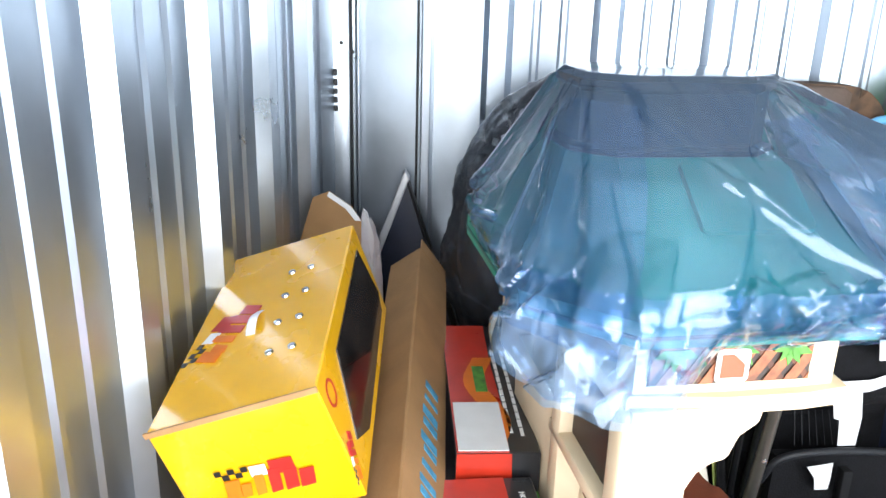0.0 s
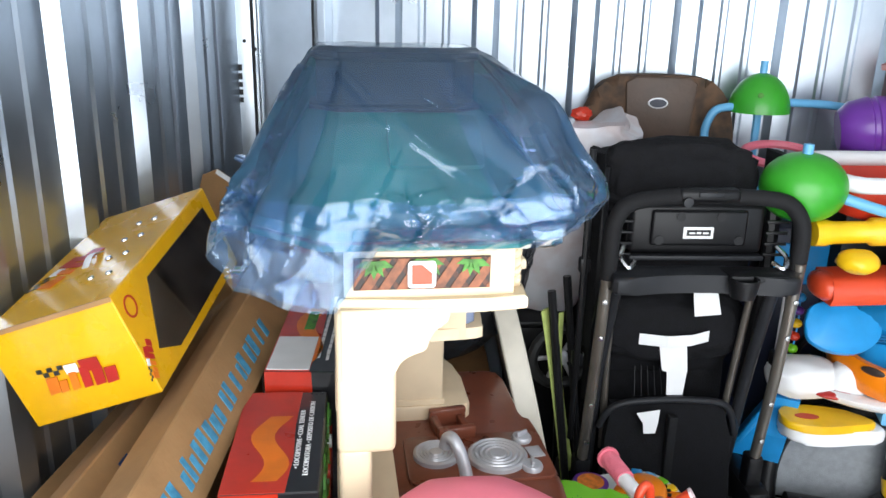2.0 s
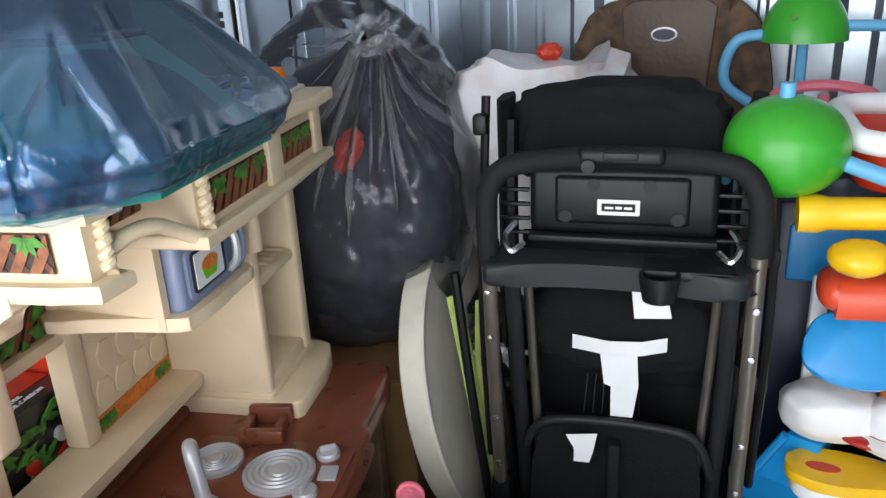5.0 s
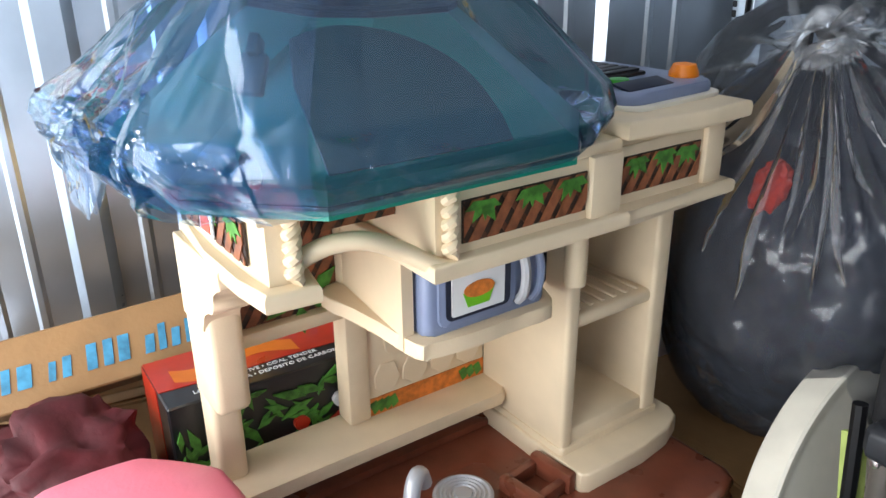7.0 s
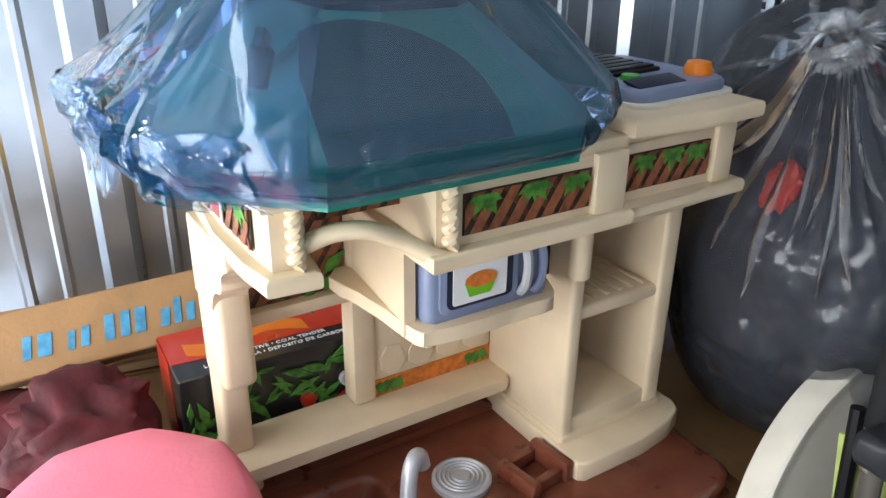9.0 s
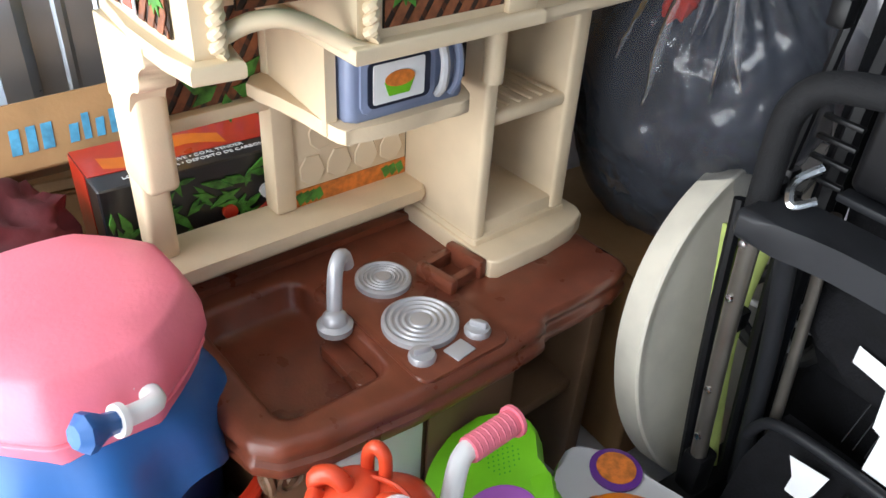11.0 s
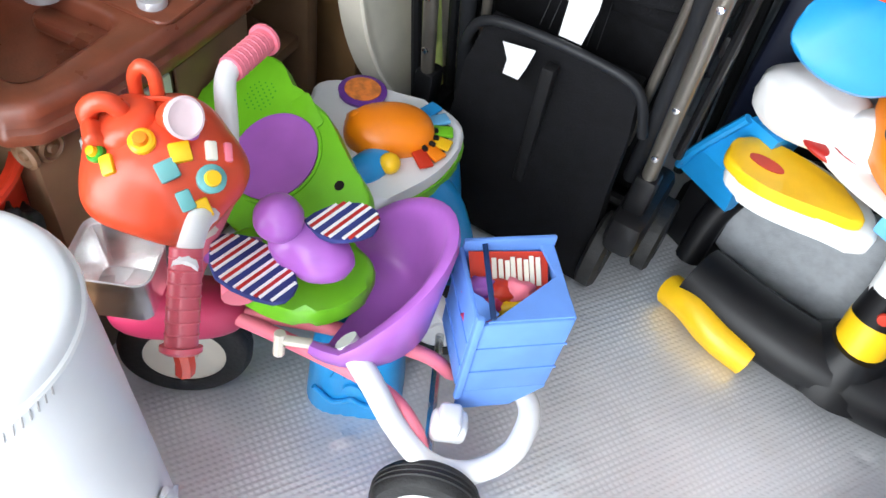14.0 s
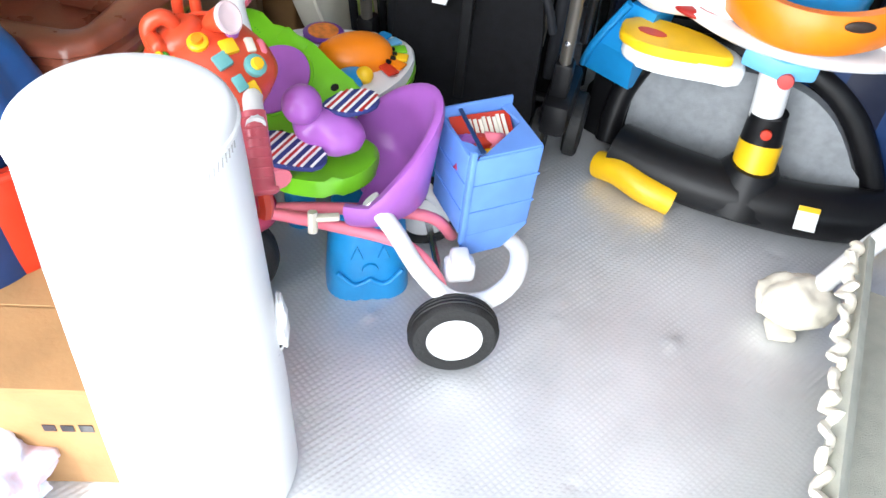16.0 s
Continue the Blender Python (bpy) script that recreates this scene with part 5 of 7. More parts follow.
for sx in (-1, 1):
    side = part("side_tube", tube([(sx * 0.235, -0.14, 0.90), (sx * 0.238, -0.11, 0.62), (sx * 0.24, -0.06, 0.30), (sx * 0.242, -0.03, 0.12)], 0.0145, 10), M_TAUPE, st, "taupe metal frame tube")
    for z, y in ((0.80, -0.132), (0.70, -0.121), (0.50, -0.093), (0.38, -0.076)):
        part("rivet", moved(lathe([(0.007, 0), (0.006, 0.003), (0.001, 0.004)], 10), pose(sx * 0.238, y - 0.0135, z, 90)), M_STEEL, side)
    part("joint", moved(box(-0.022, 0.022, -0.026, 0.026, -0.05, 0.05, 0.01), pose(sx * 0.24, -0.055, 0.27)), M_BLACK, st)
    part("inner_strut", tube([(sx * 0.20, -0.10, 0.82), (sx * 0.205, -0.02, 0.55), (sx * 0.20, 0.03, 0.22)], 0.016, 10), M_CHAR, st)
    part("rear_strut", tube([(sx * 0.225, 0.02, 1.10), (sx * 0.222, 0.0, 0.80), (sx * 0.215, 0.03, 0.45)], 0.018, 8), M_BLACK, st)
    part("rear_leg", tube([(sx * 0.185, -0.03, 0.84), (sx * 0.178, 0.0, 0.60), (sx * 0.165, 0.02, 0.30)], 0.010, 10), M_TAUPE, st, "thin taupe metal leg")
    part("side_flap", loft([[(sx * (0.232 + w), y, z) for w, y in ((0.0, -0.02), (0.014, 0.01), (0.016, 0.08), (0.0, 0.11), (-0.010, 0.08), (-0.008, 0.0))] for z in (0.62, 0.74, 0.9, 1.06, 1.14)]), M_FABRIC, st, "", 60)
    part("flap_rod", tube([(sx * 0.262, -0.01, 1.15), (sx * 0.266, -0.03, 0.98), (sx * 0.272, -0.05, 0.72), (sx * 0.268, -0.03, 0.36)], 0.009, 8), M_BLACK, st)
    for z in (1.10, 0.86, 0.60):
        part("rod_clip", moved(box(-0.014, 0.014, -0.014, 0.014, -0.02, 0.02, 0.006), pose(sx * 0.268, -0.035, z)), M_BLACK, st)
    part("link", tube([(sx * 0.228, -0.12, 0.90), (sx * 0.222, 0.02, 0.62)], 0.009, 8, smooth=False), M_BLACK, st)
    leg = part("fork", box(sx * 0.245 - 0.035, sx * 0.245 + 0.035, -0.12, 0.10, 0.145, 0.235, 0.02), M_BLACK, st)
    for k, (yy, xo) in enumerate(((-0.055, -0.035), (0.06, 0.045))):
        wheel = part("wheel", moved(lathe([(0.02, -0.020), (0.074, -0.020), (0.084, -0.013), (0.084, 0.013), (0.074, 0.020), (0.02, 0.020)], 28), pose(sx * 0.245 + xo, yy, 0.084, 0, 90, 0)), M_RUBBER, st)
        part("rim", moved(lathe([(0.012, -0.023), (0.05, -0.022), (0.052, 0.022), (0.012, 0.023)], 20), pose(sx * 0.245 + xo, yy, 0.084, 0, 90, 0)), M_CHAR, wheel)
# folded canopy
can = part("canopy", moved(blob(0.215, 0.10, 0.105, 0.10, 2.0, 5, 1.0, 0.62), pose(-0.02, 0.09, 1.06, -12, 0, 0)), M_FABRIC, st, "folded black fabric canopy")
part("canopy_hem", tube([(-0.215, 0.02, 1.03), (-0.10, -0.02, 1.0), (0.04, -0.02, 0.995), (0.17, 0.02, 1.03)], 0.012, 8), M_FABRIC, can)
part("tag", box(-0.06, -0.03, 0.06, 0.09, 1.158, 1.161), M_TAG, can)
console = part("console", box(-0.17, 0.17, -0.07, -0.03, 0.90, 1.03, 0.015, 3), M_BLACK, st, "black plastic parent console panel")
part("console_face", box(-0.12, 0.12, -0.083, -0.068, 0.925, 1.015, 0.008, 3), M_BLACK, console)
part("label", box(-0.042, 0.034, -0.0872, -0.083, 0.945, 0.975, 0.002), M_TAG, console, "white rimmed label")
part("label_field", box(-0.034, 0.026, -0.0885, -0.0872, 0.953, 0.968), M_BLACK, console)
part("label_mark", bars(3, 0.013, 0.005, 0.004, frame3((-0.028, -0.0885, 0.958), (1, 0, 0), (0, -1, 0)), 2), M_TAG, console)
for x in (-0.10, -0.05, 0.05, 0.10):
    part("recess", moved(lathe([(0.012, 0), (0.012, 0.002)], 14), pose(x, -0.083, 1.0 if abs(x) < 0.07 else 0.94, 90)), M_BLACK, console)
for sx in (-1, 1):
    for k in range(4):
        part("grille_bar", box(sx * 0.195 - 0.028, sx * 0.195 + 0.028, -0.085, -0.075, 0.90 + 0.028 * k, 0.907 + 0.028 * k, 0.002), M_BLACK, console)
    part("buckle", tube([(sx * 0.19, -0.10, 0.93), (sx * 0.205, -0.13, 0.91), (sx * 0.19, -0.15, 0.89), (sx * 0.17, -0.13, 0.90)], 0.006, 6), M_STEEL, console)
part("lower_rail", box(-0.17, 0.17, -0.085, -0.055, 0.888, 0.90, 0.003), M_CHAR, console)
tray = part("tray", prism(outline([(-0.225, -0.20), (-0.1, -0.175), (0.05, -0.175), (0.2, -0.20), (0.225, -0.15), (0.2, -0.105), (-0.2, -0.105), (-0.225, -0.14)], 4), 0.835, 0.88, 0.012, 3), M_CHAR, st, "dark grey curved tray across the frame")
part("tray_insert", box(0.045, 0.20, -0.19, -0.115, 0.862, 0.884, 0.008), M_BLACK, tray)
part("cup_holder", moved(lathe([(0.028, 0.835), (0.034, 0.87), (0.034, 0.882), (0.029, 0.882), (0.026, 0.842), (0.001, 0.842)], 24), pose(0.075, -0.20, 0)), M_BLACK, tray)
# hanging seats
part("upper_seat", loft([[(x, y + 0.012 * math.sin(9 * x), z) for x, y, z in ((-0.205, 0.05, 0.86), (0.205, 0.05, 0.86), (0.205, 0.075, 0.86), (-0.205, 0.075, 0.86))],
     [(-0.20, 0.07, 0.70), (0.20, 0.07, 0.70), (0.20, 0.10, 0.70), (-0.20, 0.10, 0.70)], [(-0.19, 0.06, 0.58), (0.19, 0.06, 0.58), (0.19, 0.09, 0.58), (-0.19, 0.09, 0.58)], [(-0.17, 0.10, 0.50), (0.17, 0.10, 0.50), (0.17, 0.13, 0.50), (-0.17, 0.13, 0.50)]]), M_FABRIC, st, "black hanging seat fabric")
part("sag", moved(blob(0.20, 0.05, 0.10, 0.12, 2.0, 4, 5.0, 0.7), pose(0, 0.055, 0.66, -8, 0, 0)), M_FABRIC, st)
low = part("lower_seat", loft([[(-0.155, -0.01, 0.45), (0.155, -0.01, 0.45), (0.155, 0.02, 0.45), (-0.155, 0.02, 0.45)], [(-0.175, -0.04, 0.36), (0.175, -0.04, 0.36), (0.175, -0.01, 0.36), (-0.175, -0.01, 0.36)],
     [(-0.18, -0.06, 0.22), (0.18, -0.06, 0.22), (0.18, -0.02, 0.22), (-0.18, -0.02, 0.22)], [(-0.19, -0.065, 0.10), (0.19, -0.065, 0.10), (0.19, 0.0, 0.10), (-0.19, 0.0, 0.10)], [(-0.21, -0.095, 0.010), (0.20, -0.100, 0.010), (0.20, 0.02, 0.010), (-0.21, 0.02, 0.010)]]), M_FABRIC, st, "black lower seat fabric")
part("seat_rail", tube([(-0.19, -0.02, 0.39), (-0.16, -0.03, 0.45), (-0.08, -0.035, 0.474), (0.08, -0.035, 0.474), (0.16, -0.03, 0.45), (0.195, -0.02, 0.36)], 0.010, 10), M_CHAR, st)
part("crotch_strap", box(-0.012, 0.012, -0.068, -0.04, 0.16, 0.44, 0.004), M_FOAM, low)
part("basket", box(-0.20, 0.20, -0.02, 0.16, 0.07, 0.10, 0.01), M_BLACK, st)
# added black sheet that keeps the gaps between the seats dark
part("rear_dark_sheet", loft([[(x, 0.135 + 0.012 * math.sin(14 * x + 6 * z), z) for x in np.linspace(-0.205, 0.205, 12)] + [(x, 0.155 + 0.012 * math.sin(14 * x + 6 * z), z) for x in np.linspace(0.205, -0.205, 12)] for z in np.linspace(0.10, 1.0, 14)]), M_FABRIC, st, "black sheet added behind the seats to darken the gap", 60)
part("front_bar", tube([(-0.235, 0.02, 0.16), (0.235, 0.02, 0.16)], 0.014, 8, smooth=False), M_BLACK, st)


def tag(pts, m, label=""):
    part("care_label", moved(prism(pts, 0, 0.0015), m), M_TAG, st, label, 0)


tag([(-0.005, 0.0), (0.055, 0.004), (0.075, -0.085), (0.005, -0.09), (0.0, -0.05)], frame3((0.025, -0.035, 0.812), (1, 0.05, 0), (0, -1, 0.1)), "white fabric care label")
part("white_strip", loft([[(x, y, z + dz) for dz in (0, 0.032)] for x, y, z in ((-0.095, 0.0, 0.624), (-0.02, -0.012, 0.620), (0.045, -0.012, 0.624), (0.095, 0.0, 0.632))], False, False), M_TAG, st, "white fabric strip", 0)
tag([(-0.03, 0), (0.045, 0.004), (0.05, -0.07), (0.04, -0.14), (-0.005, -0.14), (-0.006, -0.075), (-0.02, -0.07)], frame3((-0.008, 0.0, 0.622), (1, 0.05, 0), (0, -1, 0.15)))
tag([(-0.03, 0), (0.035, 0.008), (0.028, -0.03), (0.02, -0.055), (-0.012, -0.055), (-0.012, -0.028)], frame3((-0.07, -0.055, 0.448), (1, 0.05, 0), (0, -1, 0.3)))
for k in range(7):
    part("net_cord", tube([(-0.07 + 0.018 * k, 0.085, 0.52), (-0.075 + 0.02 * k, 0.05, 0.44)], 0.0011, 5, smooth=False), M_CHAR, st)

# ---- drinks drum, bins and cartons in front of the kitchen ----
dr = base("drinks_drum", 0.61, 0.80, 0, "pink and blue plastic drinks drum with a white tap", "drinks drum")
def soft_octagon(a):
    b = (a + radians(10)) % radians(45) - radians(22.5)
    return 0.975 + 0.62 * (1 / math.cos(b) - 1)


part("lid", loft([[(r * soft_octagon(a) * math.cos(a), r * soft_octagon(a) * math.sin(a), z) for a in np.linspace(0, 2 * math.pi, 96, endpoint=False)]
     for r, z in ((0.125, 0.615), (0.145, 0.625), (0.157, 0.672), (0.161, 0.675), (0.161, 0.678), (0.157, 0.680), (0.161, 0.684), (0.166, 0.70), (0.164, 0.732), (0.148, 0.764), (0.140, 0.769), (0.10, 0.775), (0.05, 0.777), (0.004, 0.777))]), M_PINK, dr, "pink rounded lid with flattened facets", 40)
n = 72
part("skirt", loft([[((r + w * 0.010 * math.sin(9 * a)) * math.cos(a), (r + w * 0.010 * math.sin(9 * a)) * math.sin(a), z + w * 0.012 * math.sin(9 * a + 1.2)) for a in np.linspace(0, 2 * math.pi, n, endpoint=False)]
     for r, z, w in ((0.12, 0.66, 0), (0.150, 0.645, 0.1), (0.172, 0.60, 0.4), (0.186, 0.545, 1), (0.188, 0.530, 1), (0.180, 0.533, 1), (0.15, 0.56, 0.5))]), M_BLUE, dr, "blue wavy plastic skirt", 60)
part("tub", lathe([(0.14, 0.0), (0.150, 0.02), (0.155, 0.30), (0.160, 0.44), (0.165, 0.56), (0.12, 0.60)], 48), M_DKBLUE, dr, "dark blue tub")
D_ = inside(dr)
part("tap_plate", moved(box(-0.018, 0.018, -0.018, 0.018, -0.01, 0.004, 0.003), frame3(D_(0.748, 0.876, 0.712), (0, 0, 1), (0.138, 0.076, 0))), M_WHITE, dr)
tap = part("tap", tube([D_(0.748, 0.876, 0.712), D_(0.775, 0.883, 0.713), D_(0.795, 0.844, 0.72)], 0.0125, 12), M_WHITE, dr, "white tap")
TAPM = frame3(D_(0.795, 0.844, 0.72), (0, 0, 1), (0.020, -0.038, 0.013))
part("tap_collar", moved(lathe([(0.020, -0.003), (0.020, 0.005)], 20), TAPM), M_WHITE, tap)
part("tap_knob", moved(lathe([(0.013, 0.004), (0.014, 0.018), (0.024, 0.036), (0.024, 0.044), (0.014, 0.054), (0.001, 0.055)], 8), TAPM), M_BLUE, tap, "blue faceted tap knob")

rb = base("red_bin", 0.62, 0.86, 0, "red plastic bin holding the blue tub", "bin")
part("shell", lathe([(0.13, 0.0), (0.145, 0.02), (0.172, 0.46), (0.180, 0.465), (0.180, 0.475), (0.166, 0.475), (0.160, 0.44), (0.14, 0.05), (0.001, 0.04)], 48), M_RED, rb)
part("rim", tube([(0.180 * math.cos(a), 0.180 * math.sin(a), 0.47) for a in np.linspace(0, 2 * math.pi, 40, endpoint=False)], 0.007, 8, 1, True), M_RED, rb)
gb = base("grey_bag", 0.745, 0.93, 0, "grey plastic bag squeezed beside the red bin", "bag", "", 0.262)
part("bag", moved(blob(0.055, 0.055, 0.10, 0.25, 2.0, 4, 1.5, 0.8), pose(0, 0, 0.095)), M_CHAR, gb, "", 80)
cbx = base("cardboard_box", 0.90, 0.80, 27, "closed brown cardboard box beside the white bin", "box")
part("carton", box(-0.17, 0.05, -0.17, 0.14, 0, 0.26, 0.004, 1), M_CARD, cbx, "", 30)
part("flap", box(-0.168, 0.048, -0.168, -0.016, 0.2605, 0.263, 0.001, 1), M_CARD, cbx, "", 0)
part("flap", box(-0.168, 0.048, -0.012, 0.138, 0.2605, 0.263, 0.001, 1), M_CARD, cbx, "", 0)
part("printed_marks", bars(3, 0.02, 0.018, 0.008, frame3((-0.05, -0.1705, 0.16), (1, 0, 0), (0, -1, 0)), 3), M_BLACKCARD, cbx, "", 0)
qc = base("quilt", 0.80, 0.50, 20, "patterned blue cloth crumpled on the floor", "cloth")
part("fold", moved(blob(0.16, 0.20, 0.10, 0.35, 2.4, 5, 2.0), pose(0, 0, 0.085)), M_QUILT, qc, "", 80)
part("fold", moved(blob(0.10, 0.12, 0.07, 0.4, 2.8, 4, 5.0), pose(-0.06, 0.05, 0.16)), M_QUILT, qc, "", 80)

wcx = base("white_bin", 1.112, 0.758, 0, "tall round white vinyl bin with a stitched rim", "bin")
cyl = []
for z, r in ((0.0, 0.138), (0.02, 0.142), (0.22, 0.139), (0.40, 0.132), (0.55, 0.126), (0.66, 0.121), (0.715, 0.118), (0.730, 0.116), (0.736, 0.109), (0.735, 0.09), (0.7345, 0.03), (0.7345, 0.002)):
    cyl.append([(r * (1 + 0.012 * noise.noise(Vector((math.cos(a) * 1.5, math.sin(a) * 1.5, z * 5)))) * math.cos(a) + 0.012 * (0.73 - z), r * (1 + 0.012 * noise.noise(Vector((math.cos(a) * 1.5, math.sin(a) * 1.5, z * 5)))) * math.sin(a), z) for a in np.linspace(0, 2 * math.pi, 72, endpoint=False)])
part("body", loft(cyl), M_OFFWHITE, wcx, "white vinyl body", 60)
part("rim_piping", tube([(0.1175 * math.cos(a), 0.1175 * math.sin(a), 0.718) for a in np.linspace(0, 2 * math.pi, 48, endpoint=False)], 0.004, 8, 1, True), M_WHITE, wcx)
for k in range(15):
    a = radians(-32 + 3.6 * k)
    part("stitch", tube([(0.1195 * math.cos(a), 0.1195 * math.sin(a), 0.688 + 0.0012 * k), (0.1185 * math.cos(a + 0.02), 0.1185 * math.sin(a + 0.02), 0.699 + 0.0012 * k)], 0.0008, 5, smooth=False), M_SEAM, wcx)
part("handle_patch", moved(blob(0.012, 0.03, 0.05, 0.3, 3.0, 3, 1.0), pose(0.110, 0.088, 0.36, 0, 0, 40)), M_OFFWHITE, wcx, "", 80)
for k in range(4):
    part("stitch", moved(lathe([(0.004, 0), (0.003, 0.002)], 8), pose(0.130 - 0.002 * k, 0.03 + 0.012 * k, 0.315 + 0.008 * k, 0, 80, 15)), M_BLACK, wcx)

# ---- tricycle ----
tr = base("tricycle", 1.16, 1.18, 35.6, "pink and white tricycle with purple seat and white rear tray", "tricycle")
T = inside(tr)


def trike_wheel(name, c, r, w, axis, hubmat):
    m = frame3(T(*c), (0, 0, 1), tr.matrix_world.inverted().to_3x3() @ Vector(axis))
    wheel = part(name, moved(lathe([(r * 0.62, -w), (r * 0.9, -w), (r * 0.98, -w * 0.7), (r, -w * 0.3), (r, w * 0.3), (r * 0.98, w * 0.7), (r * 0.9, w), (r * 0.62, w)], 44, False), m), M_RUBBER, tr, "black rubber tricycle wheel")
    part("hub", moved(lathe([(0.001, -w * 0.8), (r * 0.64, -w * 0.85), (r * 0.66, -w * 0.5), (r * 0.66, w * 0.5), (r * 0.64, w * 0.85), (r * 0.2, w * 0.7), (r * 0.18, w * 0.95), (0.001, w * 0.95)], 36), m), hubmat, wheel)
    for q in (-0.35, 0.0, 0.35):
        part("tread", moved(lathe([(r * 0.99, q * w - 0.0022), (r + 0.0016, q * w), (r * 0.99, q * w + 0.0022)], 44, False), m), M_RUBBER, wheel, "", 0)
    return wheel


trike_wheel("rear_wheel", (1.372, 1.165, 0.086), 0.086, 0.024, (0.50, -0.86, 0.12), M_WHITE)
trike_wheel("rear_wheel", (1.17, 1.445, 0.086), 0.086, 0.024, (0.58, -0.81, 0.0), M_WHITE)
trike_wheel("front_wheel", (0.905, 1.085, 0.108), 0.108, 0.024, (0.70, -0.70, 0.08), M_IVORY)
for k in (0, 1):
    part("frame_tube", tube([T(0.97, 1.11, 0.255), T(1.10, 1.155 + 0.05 * k, 0.245), T(1.24, 1.195 + 0.09 * k, 0.23), T(1.31 - 0.03 * k, 1.205 + 0.12 * k, 0.17), T(1.345 - 0.09 * k, 1.19 + 0.2 * k, 0.10)], 0.012, 10), M_PINK, tr, "pink metal frame tube")
part("axle", tube([T(1.352, 1.19, 0.085), T(1.19, 1.42, 0.085)], 0.008, 8, smooth=False), M_STEEL, tr)
part("fender", moved(blob(0.105, 0.048, 0.045, 0.0, 1, 4, 0, 0.75), frame3(T(0.925, 1.075, 0.248), tr.matrix_world.inverted().to_3x3() @ Vector((0.7, 0.7, 0)), (0, 0, 1))), M_HOTPINK, tr, "deep pink front fender", 80)
part("steering_post", tube([T(0.925, 1.08, 0.27), T(0.955, 1.11, 0.40), T(0.98, 1.14, 0.50)], 0.022, 12), M_PINK, tr)
part("handlebar", tube([T(1.09, 1.0, 0.555), T(1.04, 1.06, 0.55), T(0.99, 1.13, 0.50), T(0.94, 1.185, 0.535), T(0.892, 1.225, 0.578), T(0.876, 1.25, 0.584)], 0.015, 10), M_WHITE, tr)
for a, b, gm in (((1.072, 1.018, 0.562), (1.125, 0.958, 0.485), M_GRIP), ((0.880, 1.245, 0.584), (0.855, 1.325, 0.580), M_PINK)):
    g = part("grip", tube([T(*a), T(*b)], 0.019, 12, smooth=False), gm, tr, "pink ribbed hand grip")
    for k in range(7):
        p = Vector(a).lerp(Vector(b), 0.1 + 0.13 * k)
        d = tr.matrix_world.inverted().to_3x3() @ (Vector(b) - Vector(a))
        part("rib", moved(lathe([(0.0188, -0.002), (0.0197, 0), (0.0188, 0.002)], 14, False), frame3(T(*p), (0, 0, 1), d)), gm, g)
    part("grip_end", moved(lathe([(0.024, 0), (0.024, 0.006), (0.018, 0.010), (0.001, 0.011)], 16), frame3(T(*b), (0, 0, 1), tr.matrix_world.inverted().to_3x3() @ (Vector(b) - Vector(a)))), gm, g)
part("streamer", tube([T(1.125, 0.958, 0.48), T(1.128, 0.957, 0.455), T(1.126, 0.955, 0.435)], 0.012, 8), M_RED, tr)
bsk = part("front_basket", moved(loft([[(x * s, y * s, z) for x, y in rounded(-0.055, 0.055, -0.05, 0.05, 0.02, 4)] for s, z in ((0.85, -0.09), (1.0, 0.0), (1.06, 0.004), (1.06, 0.0), (0.96, -0.004), (0.8, -0.084))], True), Matrix.Translation(T(0.915, 1.01, 0.425))), M_BASKET, tr, "frosted clear front basket")
part("pedal", tube([T(1.087, 1.134, 0.285), T(1.092, 1.125, 0.245)], 0.009, 8, smooth=False), M_IVORY, tr)
part("pedal", box(-0.022, 0.034, -0.007, 0.007, -0.006, 0.006, 0.003), M_IVORY, tr).matrix_basis = Matrix.Translation(T(1.10, 1.14, 0.272))


def scoop():
    """The curved bucket seat with a thick rolled rim."""
    rings = []
    c = T(1.125, 1.255, 0.0)
    for i in range(25):
        a = radians(-112 + 224 * i / 24)
        top = 0.335 + 0.135 * max(0.0, math.cos(a)) ** 0.8
        d = Vector((math.cos(a), math.sin(a), 0))
        sec = []
        for r, z in ((0.0, 0.268), (0.080, 0.272), (0.100, 0.30), (0.115, top - 0.012), (0.122, top), (0.133, top), (0.137, top - 0.012), (0.120, 0.285), (0.094, 0.255), (0.0, 0.252)):
            sec.append(Vector((c.x, c.y, 0)) + d * r * (1.0 if r < 0.09 else 1.0) + Vector((0, 0, z)))
        rings.append(sec)
    return loft(rings)


part("seat", scoop(), M_PURPLE, tr, "purple plastic bucket seat with high back", 60)
tray_pts = [T(1.185, 1.168, 0.335), T(1.235, 1.172, 0.275), T(1.285, 1.178, 0.20), T(1.345, 1.19, 0.145), T(1.40, 1.228, 0.130), T(1.430, 1.285, 0.140), T(1.428, 1.335, 0.150), T(1.405, 1.378, 0.152), T(1.35, 1.405, 0.150)]
part("rear_tray_rim", tube(tray_pts, 0.019, 14, 8, flat=0.8), M_WHITE, tr, "white curved rear tray rim")
part("rear_tray_rim", tube([T(1.12, 1.385, 0.275), T(1.17, 1.40, 0.20), T(1.23, 1.42, 0.15), T(1.30, 1.418, 0.145), T(1.35, 1.405, 0.150)], 0.018, 14, 8, flat=0.8), M_WHITE, tr)
part("support_bracket", moved(joined(box(-0.028, 0.03, -0.022, 0.022, -0.035, 0.012, 0.012, 3), box(-0.018, 0.018, -0.026, 0.02, -0.006, 0.03, 0.008, 3)), Matrix.Translation(T(1.335, 1.25, 0.178))), M_WHITE, tr, "", 80)

